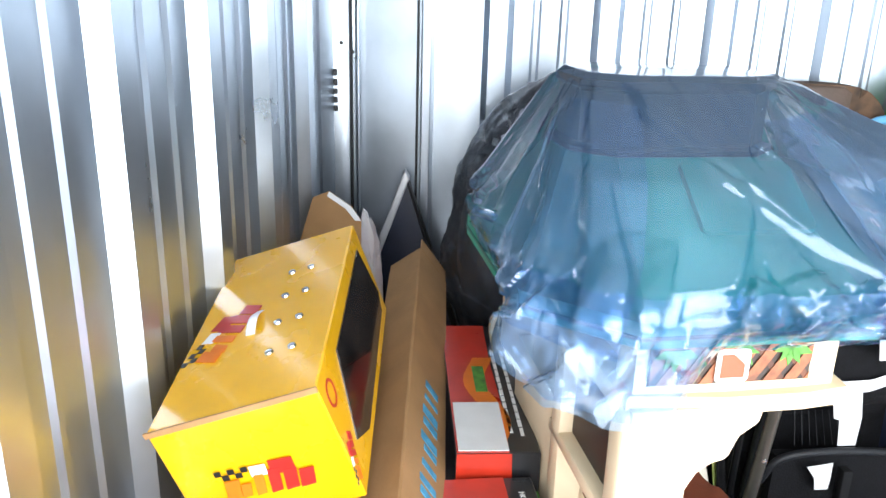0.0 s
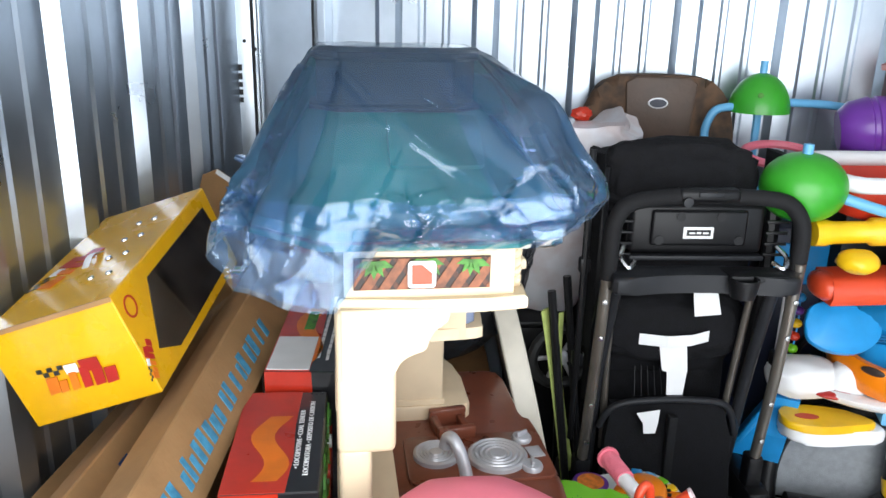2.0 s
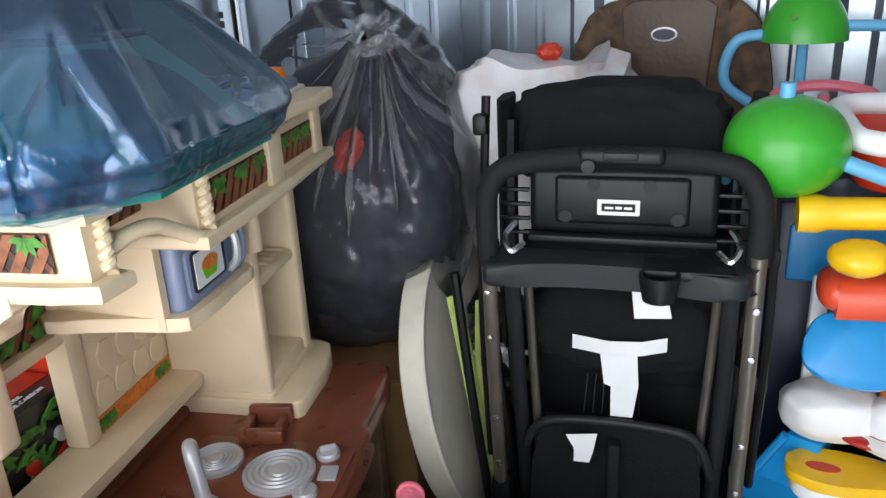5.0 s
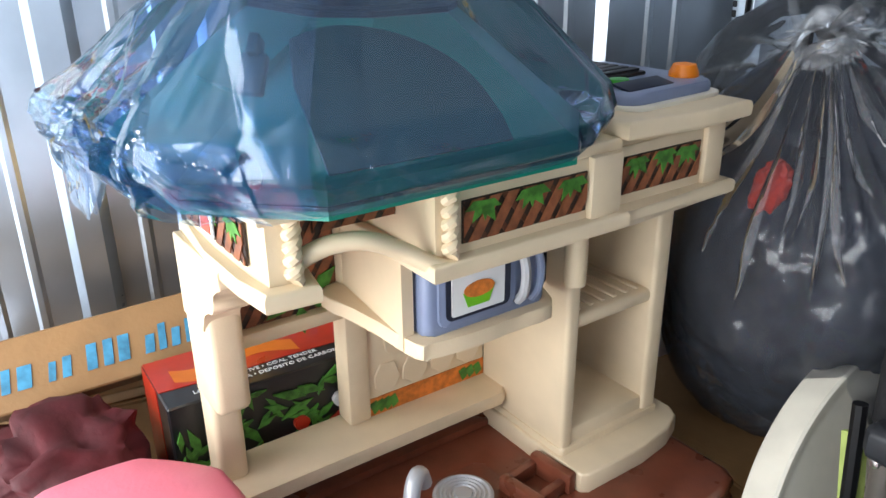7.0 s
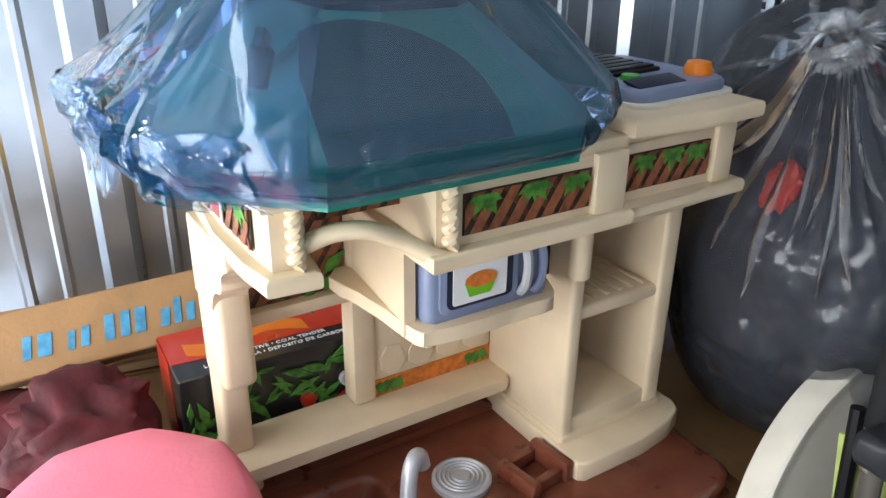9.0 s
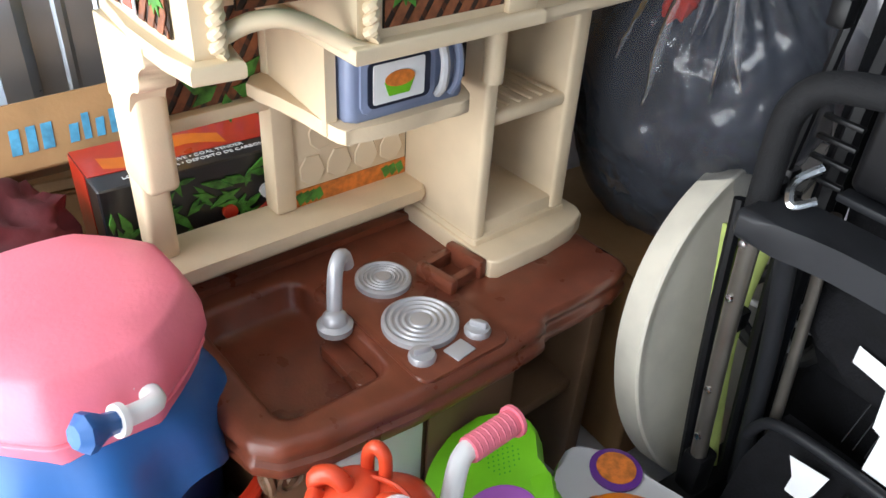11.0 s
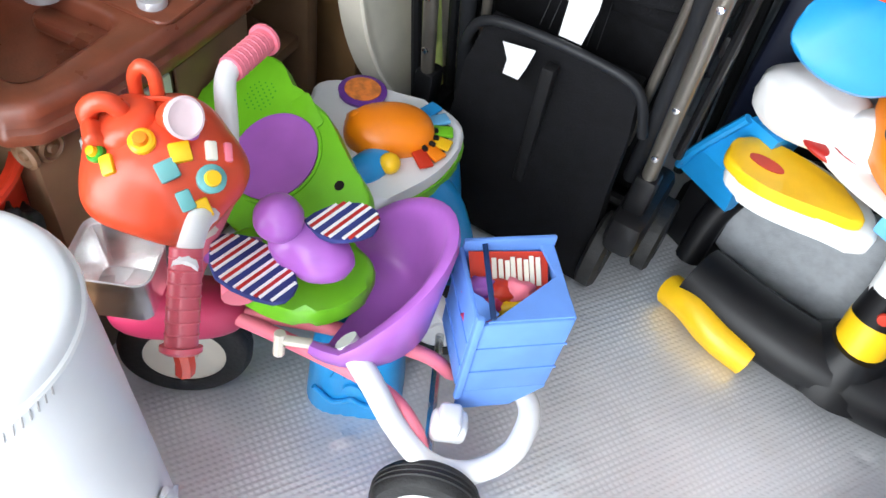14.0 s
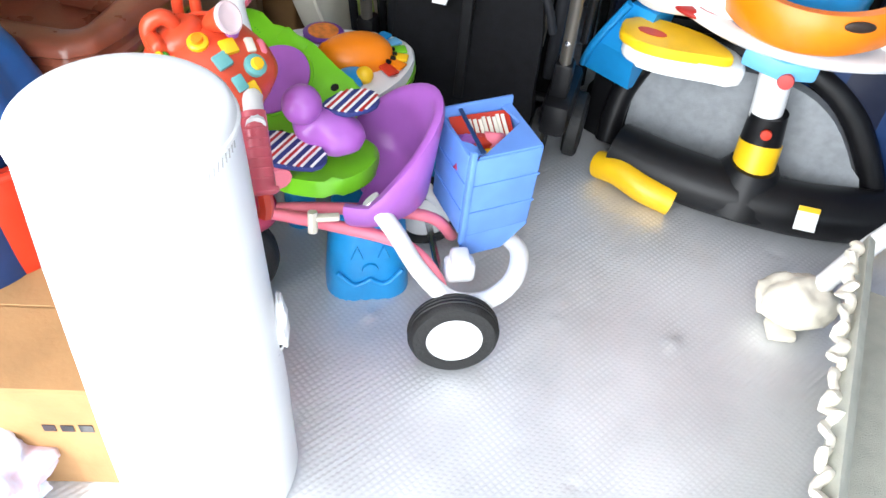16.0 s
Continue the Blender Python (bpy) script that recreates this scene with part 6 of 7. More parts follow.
# blue foam toy box in the rear tray
bm4 = frame3((1.324, 1.280, 0.402), (0.092, 0.108, -0.012), (0.02, -0.02, 1))
fb = thing("foam_toy_box", bm4, "blue foam box with a printed opening full of small toys", "toy box")
part("outer_panel", box(0.0, 0.138, -0.004, 0.004, -0.185, 0.0, 0.003), M_FOAMBLUE, fb)
part("side_panel", box(-0.006, 0.002, 0.008, 0.132, -0.185, 0.004, 0.003), M_FOAMBLUE, fb)
part("corner_strip", box(-0.008, 0.004, -0.009, 0.002, -0.20, 0.022, 0.003), M_FOAMBLUE, fb)
part("low_panel", moved(prism([(0.0, -0.24), (0.09, -0.24), (0.138, -0.19), (0.138, -0.183), (0.0, -0.183)], -0.004, 0.004), rx(90)), M_FOAMBLUE, fb, "", 0)
for z in (-0.06, -0.125):
    part("crease", box(0.004, 0.140, -0.0062, -0.0035, z - 0.002, z + 0.002), M_FOAMBLUE, fb, "", 0)
    part("crease", box(-0.0082, -0.0055, 0.008, 0.130, z - 0.002, z + 0.002), M_FOAMBLUE, fb, "", 0)
part("end_panel", box(0.134, 0.142, 0.0, 0.136, -0.185, 0.0, 0.003), M_FOAMBLUE, fb)
part("back_panel", box(0.0, 0.142, 0.128, 0.136, -0.185, 0.02, 0.003), M_FOAMBLUE, fb)
part("top_flap", moved(prism([(0.012, 0.0), (0.138, 0.0), (0.138, 0.132), (0.118, 0.132), (0.128, 0.07), (0.03, 0.008)], -0.003, 0.003), Matrix.Translation((0, 0, 0.001))), M_FOAMBLUE, fb, "", 0)
part("top_flap", moved(prism([(0.0, 0.0), (0.03, 0.012), (0.012, 0.04), (0.0, 0.05)], -0.003, 0.003), Matrix.Translation((0, 0, 0.002))), M_FOAMBLUE, fb, "", 0)
part("band", moved(box(-0.004, 0.004, -0.002, 0.13, -0.002, 0.002, 0.001), pose(0.018, 0.0, 0.012, 0, 0, -6)), M_DKBLUE, fb)
part("printed_lining", moved(loft([[(0.01, 0.045, -0.06), (0.12, 0.03, -0.06)], [(0.008, 0.126, 0.0), (0.13, 0.122, -0.004)]], False, False), Matrix()), M_RED, fb, "red printed lining with fries", 0)
for k in range(8):
    part("printed_fry", moved(box(-0.0035, 0.0035, -0.02, 0.022, 0, 0.0015), frame3((0.045 + 0.0095 * k, 0.098 - 0.003 * (k % 3), -0.018), (1, 0, 0), (0, -0.6, 0.8))), M_IVORY, fb, "", 0)
for k, (x, y, z, mm) in enumerate(((0.02, 0.045, -0.05, M_HOTPINK), (0.035, 0.055, -0.04, M_HOTPINK), (0.06, 0.05, -0.045, M_YELLOW), (0.08, 0.045, -0.05, M_YELLOW), (0.05, 0.07, -0.03, M_RED), (0.075, 0.07, -0.03, M_PINK), (0.022, 0.075, -0.03, M_PURPLE), (0.10, 0.05, -0.05, M_ORANGE))):
    part("small_toy", moved(blob(0.026, 0.020, 0.019, 0.3, 2.0, 3, k), pose(x, y, z)), mm, fb, "", 80)

# ---- coral activity teapot ----
tp = base("activity_teapot", 0.950, 1.085, 43, "coral red toy teapot with coloured buttons on the handlebar", "toy", "", 0.0)
TP = inside(tp)
PF = pose(-0.006, 0.004, 0.548, 26, 0, 0) @ Matrix.Scale(0.88, 4)
pot_profile = ((0.04, -0.075), (0.085, -0.06), (0.108, -0.025), (0.114, 0.005), (0.105, 0.035), (0.085, 0.055), (0.055, 0.068), (0.03, 0.078), (0.001, 0.081))
part("pot", moved(loft([[(r * (1 + 0.045 * math.cos(5 * a)) * math.cos(a), r * (1 + 0.045 * math.cos(5 * a)) * math.sin(a) * 0.95, z) for a in np.linspace(0, 2 * math.pi, 60, endpoint=False)] for r, z in pot_profile]), PF), M_CORAL, tp, "glossy coral red pot", 60)


def on_pot(x, y, lift=0.0):
    r = math.hypot(x, y / 0.95)
    z = float(np.interp(r, [q[0] for q in pot_profile[:3:-1]], [q[1] for q in pot_profile[:3:-1]]))
    return PF @ frame3((x, y, z + lift), (1, 0, 0), (x * 6, y * 6, 1))


for pts, rad in (([(-0.085, 0.035, 0.035), (-0.088, 0.05, 0.075), (-0.066, 0.058, 0.088), (-0.048, 0.055, 0.075), (-0.045, 0.045, 0.05)], 0.014), ([(-0.035, 0.085, 0.035), (-0.035, 0.105, 0.07), (-0.022, 0.112, 0.09), (-0.008, 0.105, 0.08), (-0.006, 0.088, 0.05)], 0.010)):
    part("handle", moved(tube(pts, rad, 10), PF), M_CORAL, tp, "", 60)
spout = part("spout", moved(tube([(0.008, 0.050, 0.055), (0.022, 0.046, 0.082), (0.042, 0.036, 0.104)], (0.013, 0.027), 18), PF), M_CORAL, tp)
part("spout_mouth", moved(lathe([(0.0275, -0.004), (0.0285, 0.002), (0.0245, 0.0035), (0.020, 0.001), (0.010, 0.0004), (0.001, 0.0004)], 24), PF @ frame3((0.043, 0.0355, 0.105), (0, 1, 0), (0.62, -0.30, 0.68))), M_ROSE, spout, "pale pink inside of the spout", 40)
part("cap", moved(lathe([(0.050, 0.0), (0.048, 0.012), (0.036, 0.022), (0.001, 0.026)], 28), PF @ pose(-0.045, 0.045, 0.048, -24, -24, 0)), M_CORAL, tp, "", 60)
part("lever", moved(box(-0.012, 0.012, -0.02, 0.02, -0.03, 0.026, 0.009, 3), PF @ pose(-0.070, 0.020, 0.060, -20, -35, 30)), M_CORAL, tp, "", 60)
part("lid_seam", moved(tube([(0.075 * math.cos(a), 0.07 * math.sin(a) + 0.01, 0.0605) for a in np.linspace(0.6, 2.6, 12)], 0.004, 6), PF), M_CORAL, tp)
for x, y, r, mm, mm2 in ((0.075, -0.03, 0.020, M_TEAL, M_YELLOW), (-0.012, 0.008, 0.018, M_YELLOW, M_ORANGE), (-0.072, -0.005, 0.013, M_GRASS, M_YELLOW), (0.045, 0.03, 0.012, M_PURPLE, M_PINK)):
    bt = part("button", moved(lathe([(r, -0.004), (r, 0.006), (r * 0.8, 0.009), (0.001, 0.009)], 18), on_pot(x, y)), mm, tp, "round coloured button")
    part("button_cap", moved(lathe([(r * 0.6, 0.008), (r * 0.5, 0.016), (0.001, 0.017)], 16), on_pot(x, y)), mm2, bt)
for x, y, mm, a, sx in ((0.036, -0.002, M_YELLOW, 20, 0.014), (0.022, -0.028, M_TEAL, 30, 0.014), (0.072, 0.008, M_IVORY, 10, 0.008), (0.092, 0.012, M_PINK, 10, 0.006), (0.045, -0.062, M_TEAL, 25, 0.010), (0.065, -0.068, M_YELLOW, 25, 0.011), (-0.055, -0.022, M_YELLOW, 20, 0.009)):
    part("key", moved(box(-sx, sx, -0.014, 0.014, -0.004, 0.007, 0.003), on_pot(x, y) @ pose(0, 0, 0, 0, 0, a)), mm, tp, "small coloured key")
part("mount", tube([TP(0.955, 1.095, 0.50), TP(0.96, 1.115, 0.44)], 0.03, 12, smooth=False), M_IVORY, tp)

# ---- green and purple baby toy with an elephant ----
GM = frame3((0.922, 1.302, 0.412), (0.141, -0.059, -0.019), (-0.09, -0.49, 0.87))
gt = thing("elephant_toy", GM, "lime green musical toy with purple disc and elephant", "toy")
gout = outline([(-0.19, -0.10), (-0.225, -0.05), (-0.215, 0.025), (-0.18, 0.060), (-0.10, 0.062), (-0.045, 0.086), (0.06, 0.086), (0.14, 0.085), (0.15, 0.03), (0.11, -0.06), (0.06, -0.12), (-0.06, -0.135), (-0.14, -0.13)], 4)
part("board", prism(gout, -0.03, 0.0, 0.008, 3), M_LIME, gt, "lime green board")
part("disc", moved(lathe([(0.073, -0.001), (0.074, 0.005), (0.068, 0.006), (0.03, 0.003), (0.001, 0.002)], 40), pose(-0.015, -0.015, 0)), M_PURPLE, gt, "purple round disc")
part("disc_ring", moved(lathe([(0.080, -0.002), (0.080, 0.003), (0.075, 0.003), (0.075, -0.002)], 40, False), pose(-0.015, -0.015, 0)), M_LIME, gt)
for x, y in ((-0.062, 0.055), (0.092, 0.055), (0.09, -0.075)):
    part("screw_hole", moved(lathe([(0.008, 0), (0.008, 0.001)], 14), pose(x, y, 0)), M_BLACK, gt)
for i in range(7):
    for j in range(7):
        if (i - 3) ** 2 + (j - 3) ** 2 < 11:
            part("speaker_hole", moved(lathe([(0.0016, 0), (0.0016, 0.0006)], 6), pose(-0.16 + 0.0085 * i, -0.02 + 0.0085 * j, 0)), M_GRASS, gt, "", 0)
part("battery_cover", prism(rounded(-0.09, -0.02, 0.045, 0.078, 0.006), 0.0, 0.002, 0.0008), M_LIME, gt)
G = inside(gt)
Gm = gt.matrix_world.inverted()
trayo = outline([(0.945, 1.15), (1.0, 1.118), (1.06, 1.118), (1.124, 1.148), (1.155, 1.206), (1.147, 1.268), (1.10, 1.29), (1.02, 1.27), (0.955, 1.215)], 4)
part("tray", moved(prism(trayo, 0.325, 0.362, 0.012, 3), Gm), M_LIME, gt, "lime green seat tray")
el = part("elephant", moved(joined(moved(blob(0.034, 0.034, 0.034, 0.03, 2, 4, 1), pose(1.050, 1.172, 0.478)), moved(blob(0.062, 0.042, 0.042, 0.05, 2, 4, 2), pose(1.088, 1.195, 0.425, 0, 15, 25))), Gm), M_PURPLE, gt, "purple plush elephant", 80)
for q, z in (([(1.01, 1.155), (0.975, 1.12), (1.03, 1.075), (1.115, 1.10), (1.115, 1.145), (1.06, 1.165)], 0.415), ([(1.068, 1.20), (1.085, 1.265), (1.125, 1.285), (1.15, 1.25), (1.12, 1.20)], 0.465)):
    rim = outline(q, 3)
    ear = part("ear", moved(prism(rim, z - 0.005, z + 0.005, 0.004), Gm), M_STRIPE, el, "navy red and white striped ear")
    xs = [p[0] for p in rim]
    x, k = min(xs) + 0.012, 0
    while x < max(xs) - 0.008:
        ys = []
        for i, p in enumerate(rim):
            o = rim[(i + 1) % len(rim)]
            if (p[0] - x) * (o[0] - x) < 0:
                ys.append(p[1] + (o[1] - p[1]) * (x - p[0]) / (o[0] - p[0]))
        if len(ys) >= 2 and max(ys) - min(ys) > 0.014:
            w = 0.0027 if k % 3 == 1 else 0.0022
            part("stripe", moved(prism([(x - w, min(ys) + 0.003), (x + w, min(ys) + 0.003), (x + w, max(ys) - 0.003), (x - w, max(ys) - 0.003)], z + 0.0048, z + 0.0062), Gm), M_REDINK if k % 3 == 1 else M_WHITE, ear, "", 0)
        x += 0.0052 if k % 3 < 2 else 0.0145
        k += 1
part("arm", moved(tube([(1.02, 1.16, 0.39), (0.965, 1.12, 0.385), (0.93, 1.11, 0.375)], 0.022, 10), Gm), M_PURPLE, el, "", 80)
part("cuff", moved(tube([(1.0, 1.135, 0.372), (1.045, 1.10, 0.365)], 0.024, 12, smooth=False), Gm), M_PINK, el)
part("support", moved(tube([(0.90, 1.36, 0.37), (0.90, 1.36, 0.0)], 0.035, 10, smooth=False), Gm), M_LTBLUE, gt)

# ---- piano activity table ----
pt = base("piano_table", 0.95, 1.53, 0, "white and green toy piano table with an orange face", "toy table")
P_ = inside(pt)
po = [(x - 0.95, y - 1.53) for x, y in outline([(0.775, 1.50), (0.80, 1.56), (0.89, 1.60), (0.975, 1.635), (1.04, 1.61), (1.07, 1.52), (1.065, 1.43), (1.04, 1.36), (0.96, 1.36), (0.86, 1.42)], 4)]
part("table_top", prism(po, 0.33, 0.365, 0.012, 3), M_OFFWHITE, pt, "white moulded table top")
part("rim", prism([(x * 1.03, y * 1.03) for x, y in po], 0.318, 0.338, 0.006), M_LIME, pt)
kb = part("keyboard", prism([(x - 0.95, y - 1.53) for x, y in ((0.945, 1.575), (0.965, 1.61), (1.02, 1.595), (1.05, 1.545), (1.03, 1.495), (0.985, 1.50))], 0.362, 0.372, 0.003), M_CHAR, pt)
for k, mm in enumerate((M_RED, M_ORANGE, M_YELLOW, M_LIME, M_SKY, M_LTBLUE)):
    a = radians(-28 + 23 * k)
    part("key", moved(box(0.024, 0.078, -0.013, 0.013, 0.371, 0.378, 0.003), pose(0.04 - 0.005 * k, -0.01 + 0.004 * k, 0, 0, 0, math.degrees(a))), mm, kb, "coloured piano key")
for k in range(4):
    part("black_key", moved(box(0.022, 0.048, -0.004, 0.004, 0.377, 0.384, 0.002), pose(0.04, -0.008, 0, 0, 0, -16 + 24 * k)), M_BLACK, kb)
of = part("orange_face", moved(blob(0.078, 0.056, 0.045, 0.0, 1, 4, 0, 0.9), pose(0.01, -0.03, 0.375, 0, 0, 50)), M_ORANGE, pt, "orange rounded face", 80)
part("face_leaf", moved(blob(0.03, 0.02, 0.03, 0.1, 2, 3, 2), pose(-0.03, -0.06, 0.38)), M_ORANGE, of, "", 80)
part("mouth", moved(lathe([(0.012, 0), (0.012, 0.002)], 14), pose(0.03, -0.015, 0.408, 10, 15, 0)), M_REDINK, of)
part("round_picture", moved(lathe([(0.042, 0.363), (0.044, 0.372), (0.036, 0.374), (0.001, 0.374)], 24), pose(-0.10, 0.02, 0)), M_DKPURPLE, pt, "purple rimmed picture disc")
part("picture", moved(lathe([(0.033, 0.3745), (0.033, 0.3755)], 24), pose(-0.10, 0.02, 0)), M_CARROT, pt)
part("blue_roller", moved(blob(0.03, 0.05, 0.02, 0, 1, 3), pose(0.04, -0.11, 0.37)), M_LTBLUE, pt, "", 80)
part("yellow_bead", moved(blob(0.018, 0.018, 0.018, 0, 1, 3), pose(0.065, -0.09, 0.38)), M_YELLOW, pt, "", 80)
for pts in ([(0.07, -0.05, 0.33), (0.12, 0.0, 0.27), (0.16, 0.03, 0.12), (0.165, 0.03, 0.0)], [(-0.12, 0.02, 0.33), (-0.15, 0.06, 0.16), (-0.16, 0.07, 0.0)], [(0.04, 0.07, 0.33), (0.06, 0.10, 0.16), (0.06, 0.11, 0.0)]):
    part("leg", tube(pts, 0.035, 12, 6), M_LTBLUE, pt, "blue curved table leg")

# ---- step stool with a moulded face ----
po2 = base("potty_stool", 1.115, 1.285, 35, "light blue moulded child's step stool", "step stool")
part("shell", loft([[(x * s, y * s, z) for x, y in rounded(-0.075, 0.075, -0.065, 0.065, 0.045, 6)] for s, z in ((1.16, 0.0), (1.15, 0.012), (1.06, 0.12), (0.96, 0.20), (0.88, 0.218), (0.5, 0.222))]), M_LTBLUE, po2, "", 60)
fm = frame3((0.0, -0.0715, 0.09), (1, 0, 0), (0, -1, 0.07)) @ Matrix.Scale(1.2, 4)
part("nose", moved(lathe([(0.014, 0), (0.013, 0.004), (0.001, 0.005)], 18), fm), M_LTBLUE, po2)
part("smile", moved(tube([(-0.055, -0.005, 0), (-0.03, -0.032, 0.002), (-0.012, -0.03, 0.002), (0.0, -0.022, 0.002), (0.012, -0.03, 0.002), (0.03, -0.032, 0.002), (0.055, -0.005, 0)], 0.004, 8), fm), M_LTBLUE, po2)
for sx in (-1, 1):
    part("eye", moved(prism([(-0.010, 0), (0.010, 0), (0, 0.028)], 0, 0.003), fm @ pose(sx * 0.022, 0.025, 0)), M_LTBLUE, po2)

# ---- activity centre with orange ring ----
ac = base("activity_centre", 1.75, 1.93, 0, "baby activity centre with orange ring and black base", "activity centre")
A = inside(ac)
part("base", tube([A(1.47, 1.935, 0.064), A(1.62, 1.915, 0.064), A(1.78, 1.915, 0.066), A(1.95, 1.945, 0.066), A(2.13, 2.03, 0.060)], 0.074, 16, 6, flat=0.85), M_BLACK, ac, "glossy black curved base bar")
for pts, r in (([(1.445, 1.885, 0.035), (1.50, 1.862, 0.05), (1.57, 1.842, 0.042), (1.645, 1.845, 0.03)], 0.036), ([(2.08, 1.97, 0.05), (2.15, 2.02, 0.05), (2.2, 2.06, 0.04)], 0.045)):
    f = part("foot", tube([A(*p) for p in pts], r, 12, 6, flat=1.0), M_YELLOW, ac, "yellow plastic foot cover")
part("castor", moved(lathe([(0.012, -0.008), (0.012, 0.008)], 14), Matrix.Translation(A(1.45, 1.895, 0.013)) @ rx(90)), M_BLACK, ac)
part("warning_label", moved(box(-0.024, 0.024, -0.028, 0.028, 0, 0.0015), frame3(A(1.94, 1.864, 0.098), (1, 0.22, 0), (0.15, -0.8, 0.5))), M_TAG, ac, "white warning label")
part("label_bar", moved(box(-0.024, 0.024, 0.016, 0.028, 0.0016, 0.0026), frame3(A(1.94, 1.864, 0.098), (1, 0.22, 0), (0.15, -0.8, 0.5))), M_YELLOW, ac)
arch2 = part("rear_arch", tube([A(1.43, 1.99, 0.04), A(1.435, 2.03, 0.18), A(1.50, 2.07, 0.29), A(1.66, 2.10, 0.33), A(1.82, 2.10, 0.33), A(1.95, 2.09, 0.26), A(2.06, 2.07, 0.12), A(2.09, 2.05, 0.04)], 0.030, 10, 6), M_BLACK, ac)
part("black_border", moved(prism(outline([(1.375, 0.01), (1.37, 0.20), (1.41, 0.32), (1.58, 0.36), (1.80, 0.36), (1.98, 0.31), (2.09, 0.14), (2.10, 0.01)], 4), 0.0, 0.012, 0.004), Matrix.Translation(A(0, 2.13, 0)) @ rx(90)), M_BLACK, ac, "black fabric border panel")
part("cushion", moved(prism(outline([(1.475, 0.05), (1.46, 0.17), (1.50, 0.26), (1.62, 0.30), (1.80, 0.305), (1.92, 0.25), (2.02, 0.12), (2.03, 0.05)], 4), -0.02, 0.015, 0.012, 3), Matrix.Translation(A(0, 2.06, 0)) @ rx(90)), M_GREY, ac, "grey mesh cushion panel")
A2 = lambda x, y, z: A(x, y + 0.055, z)
col = part("column", tube([A2(1.785, 1.905, 0.095), A2(1.765, 1.905, 0.30), A2(1.745, 1.91, 0.42)], 0.036, 18, 2), M_WHITE, ac, "white telescopic column")
part("socket", moved(lathe([(0.11, -0.05), (0.10, -0.02), (0.072, 0.02), (0.058, 0.045), (0.02, 0.05)], 28), Matrix.Translation(A2(1.79, 1.885, 0.10))), M_BLACK, col)
part("yellow_collar", tube([A2(1.79, 1.88, 0.115), A2(1.784, 1.905, 0.195)], 0.050, 20, smooth=False), M_YELLOW, col)
part("black_collar", tube([A2(1.783, 1.905, 0.195), A2(1.775, 1.905, 0.275)], (0.048, 0.042), 20, smooth=False), M_BLACK, col)
part("red_button", moved(lathe([(0.013, 0), (0.012, 0.006), (0.001, 0.007)], 14), frame3(A2(1.785, 1.856, 0.245), (1, 0, 0), (0.1, -1, 0.1))), M_RED, col)
part("blue_bracket", prism([A2(*p, 0)[:2] for p in ((1.675, 1.86), (1.76, 1.835), (1.83, 1.87), (1.82, 1.95), (1.69, 1.95))], 0.385, 0.43, 0.01), M_SKY, ac)
part("bracket_pin", moved(lathe([(0.018, 0), (0.016, 0.01), (0.001, 0.011)], 16), frame3(A2(1.775, 1.84, 0.39), (1, 0, 0), (0, -1, 0.2))), M_REDINK, ac)
ring = part("orange_ring", loft([[A2(1.765 + r * 0.98 * math.cos(a), 2.0 + r * math.sin(a), z + 0.035 * math.cos(a - 1.2)) for r, z in ((0.165, 0.522), (0.172, 0.575), (0.18, 0.595), (0.20, 0.595), (0.212, 0.57), (0.20, 0.512), (0.185, 0.50))] for a in np.linspace(math.pi * 0.92, math.pi * 2.16, 44)]), M_ORANGE, ac, "glossy orange ring tray", 60)
for a in (-2.35, -1.1):
    part("ring_slot", moved(blob(0.032, 0.006, 0.012, 0, 1, 3), frame3(A2(1.765 + 0.208 * 0.98 * math.cos(a), 2.0 + 0.209 * math.sin(a), 0.553), (-math.sin(a), math.cos(a), 0), (0, 0, 1))), M_SHADE, ring, "", 80)
part("white_saucer", moved(loft([[(r * 1.25 * math.cos(a), r * math.sin(a), z) for a in np.linspace(0, 2 * math.pi, 48, endpoint=False)] for r, z in ((0.06, 0.40), (0.2, 0.42), (0.24, 0.445), (0.245, 0.46), (0.23, 0.468), (0.19, 0.46), (0.15, 0.47))]), Matrix.Translation(A2(1.745, 2.06, 0))), M_WHITE, ac, "white plastic saucer", 60)
tr2 = part("yellow_tray", prism([A(*p, 0)[:2] for p in outline([(1.405, 1.93), (1.42, 1.875), (1.50, 1.86), (1.60, 1.885), (1.66, 1.91), (1.62, 1.96), (1.52, 1.985), (1.43, 1.975)], 4)], 0.375, 0.40, 0.008, 3), M_YELLOW, ac, "yellow side tray")
part("tray_base", prism([A(*p, 0)[:2] for p in outline([(1.415, 1.935), (1.435, 1.88), (1.51, 1.865), (1.62, 1.89), (1.69, 1.91), (1.66, 1.99), (1.53, 2.02), (1.43, 1.99)], 4)], 0.335, 0.378, 0.012, 3), M_WHITE, ac, "white underside of the tray")
part("red_spot", moved(lathe([(0.022, 0.4005), (0.022, 0.402)], 16), Matrix.Translation(A(1.475, 1.915, 0)) @ Matrix.Diagonal((1.5, 0.7, 1, 1))), M_RED, tr2)
part("shoe_toy", moved(blob(0.105, 0.065, 0.06, 0.08, 2, 4, 3, 0.8), Matrix.Translation(A(1.485, 2.01, 0.478))), M_WHITE, ac, "white toy shoe shape", 80)
part("shoe_toy", moved(blob(0.06, 0.045, 0.05, 0.06, 2, 4, 8, 0.8), Matrix.Translation(A(1.60, 1.985, 0.492))), M_WHITE, ac, "white toy shoe shape", 80)
part("shoe_sole", moved(blob(0.06, 0.03, 0.012, 0, 1, 3), Matrix.Translation(A(1.56, 1.955, 0.455))), M_REDINK, ac, "", 80)
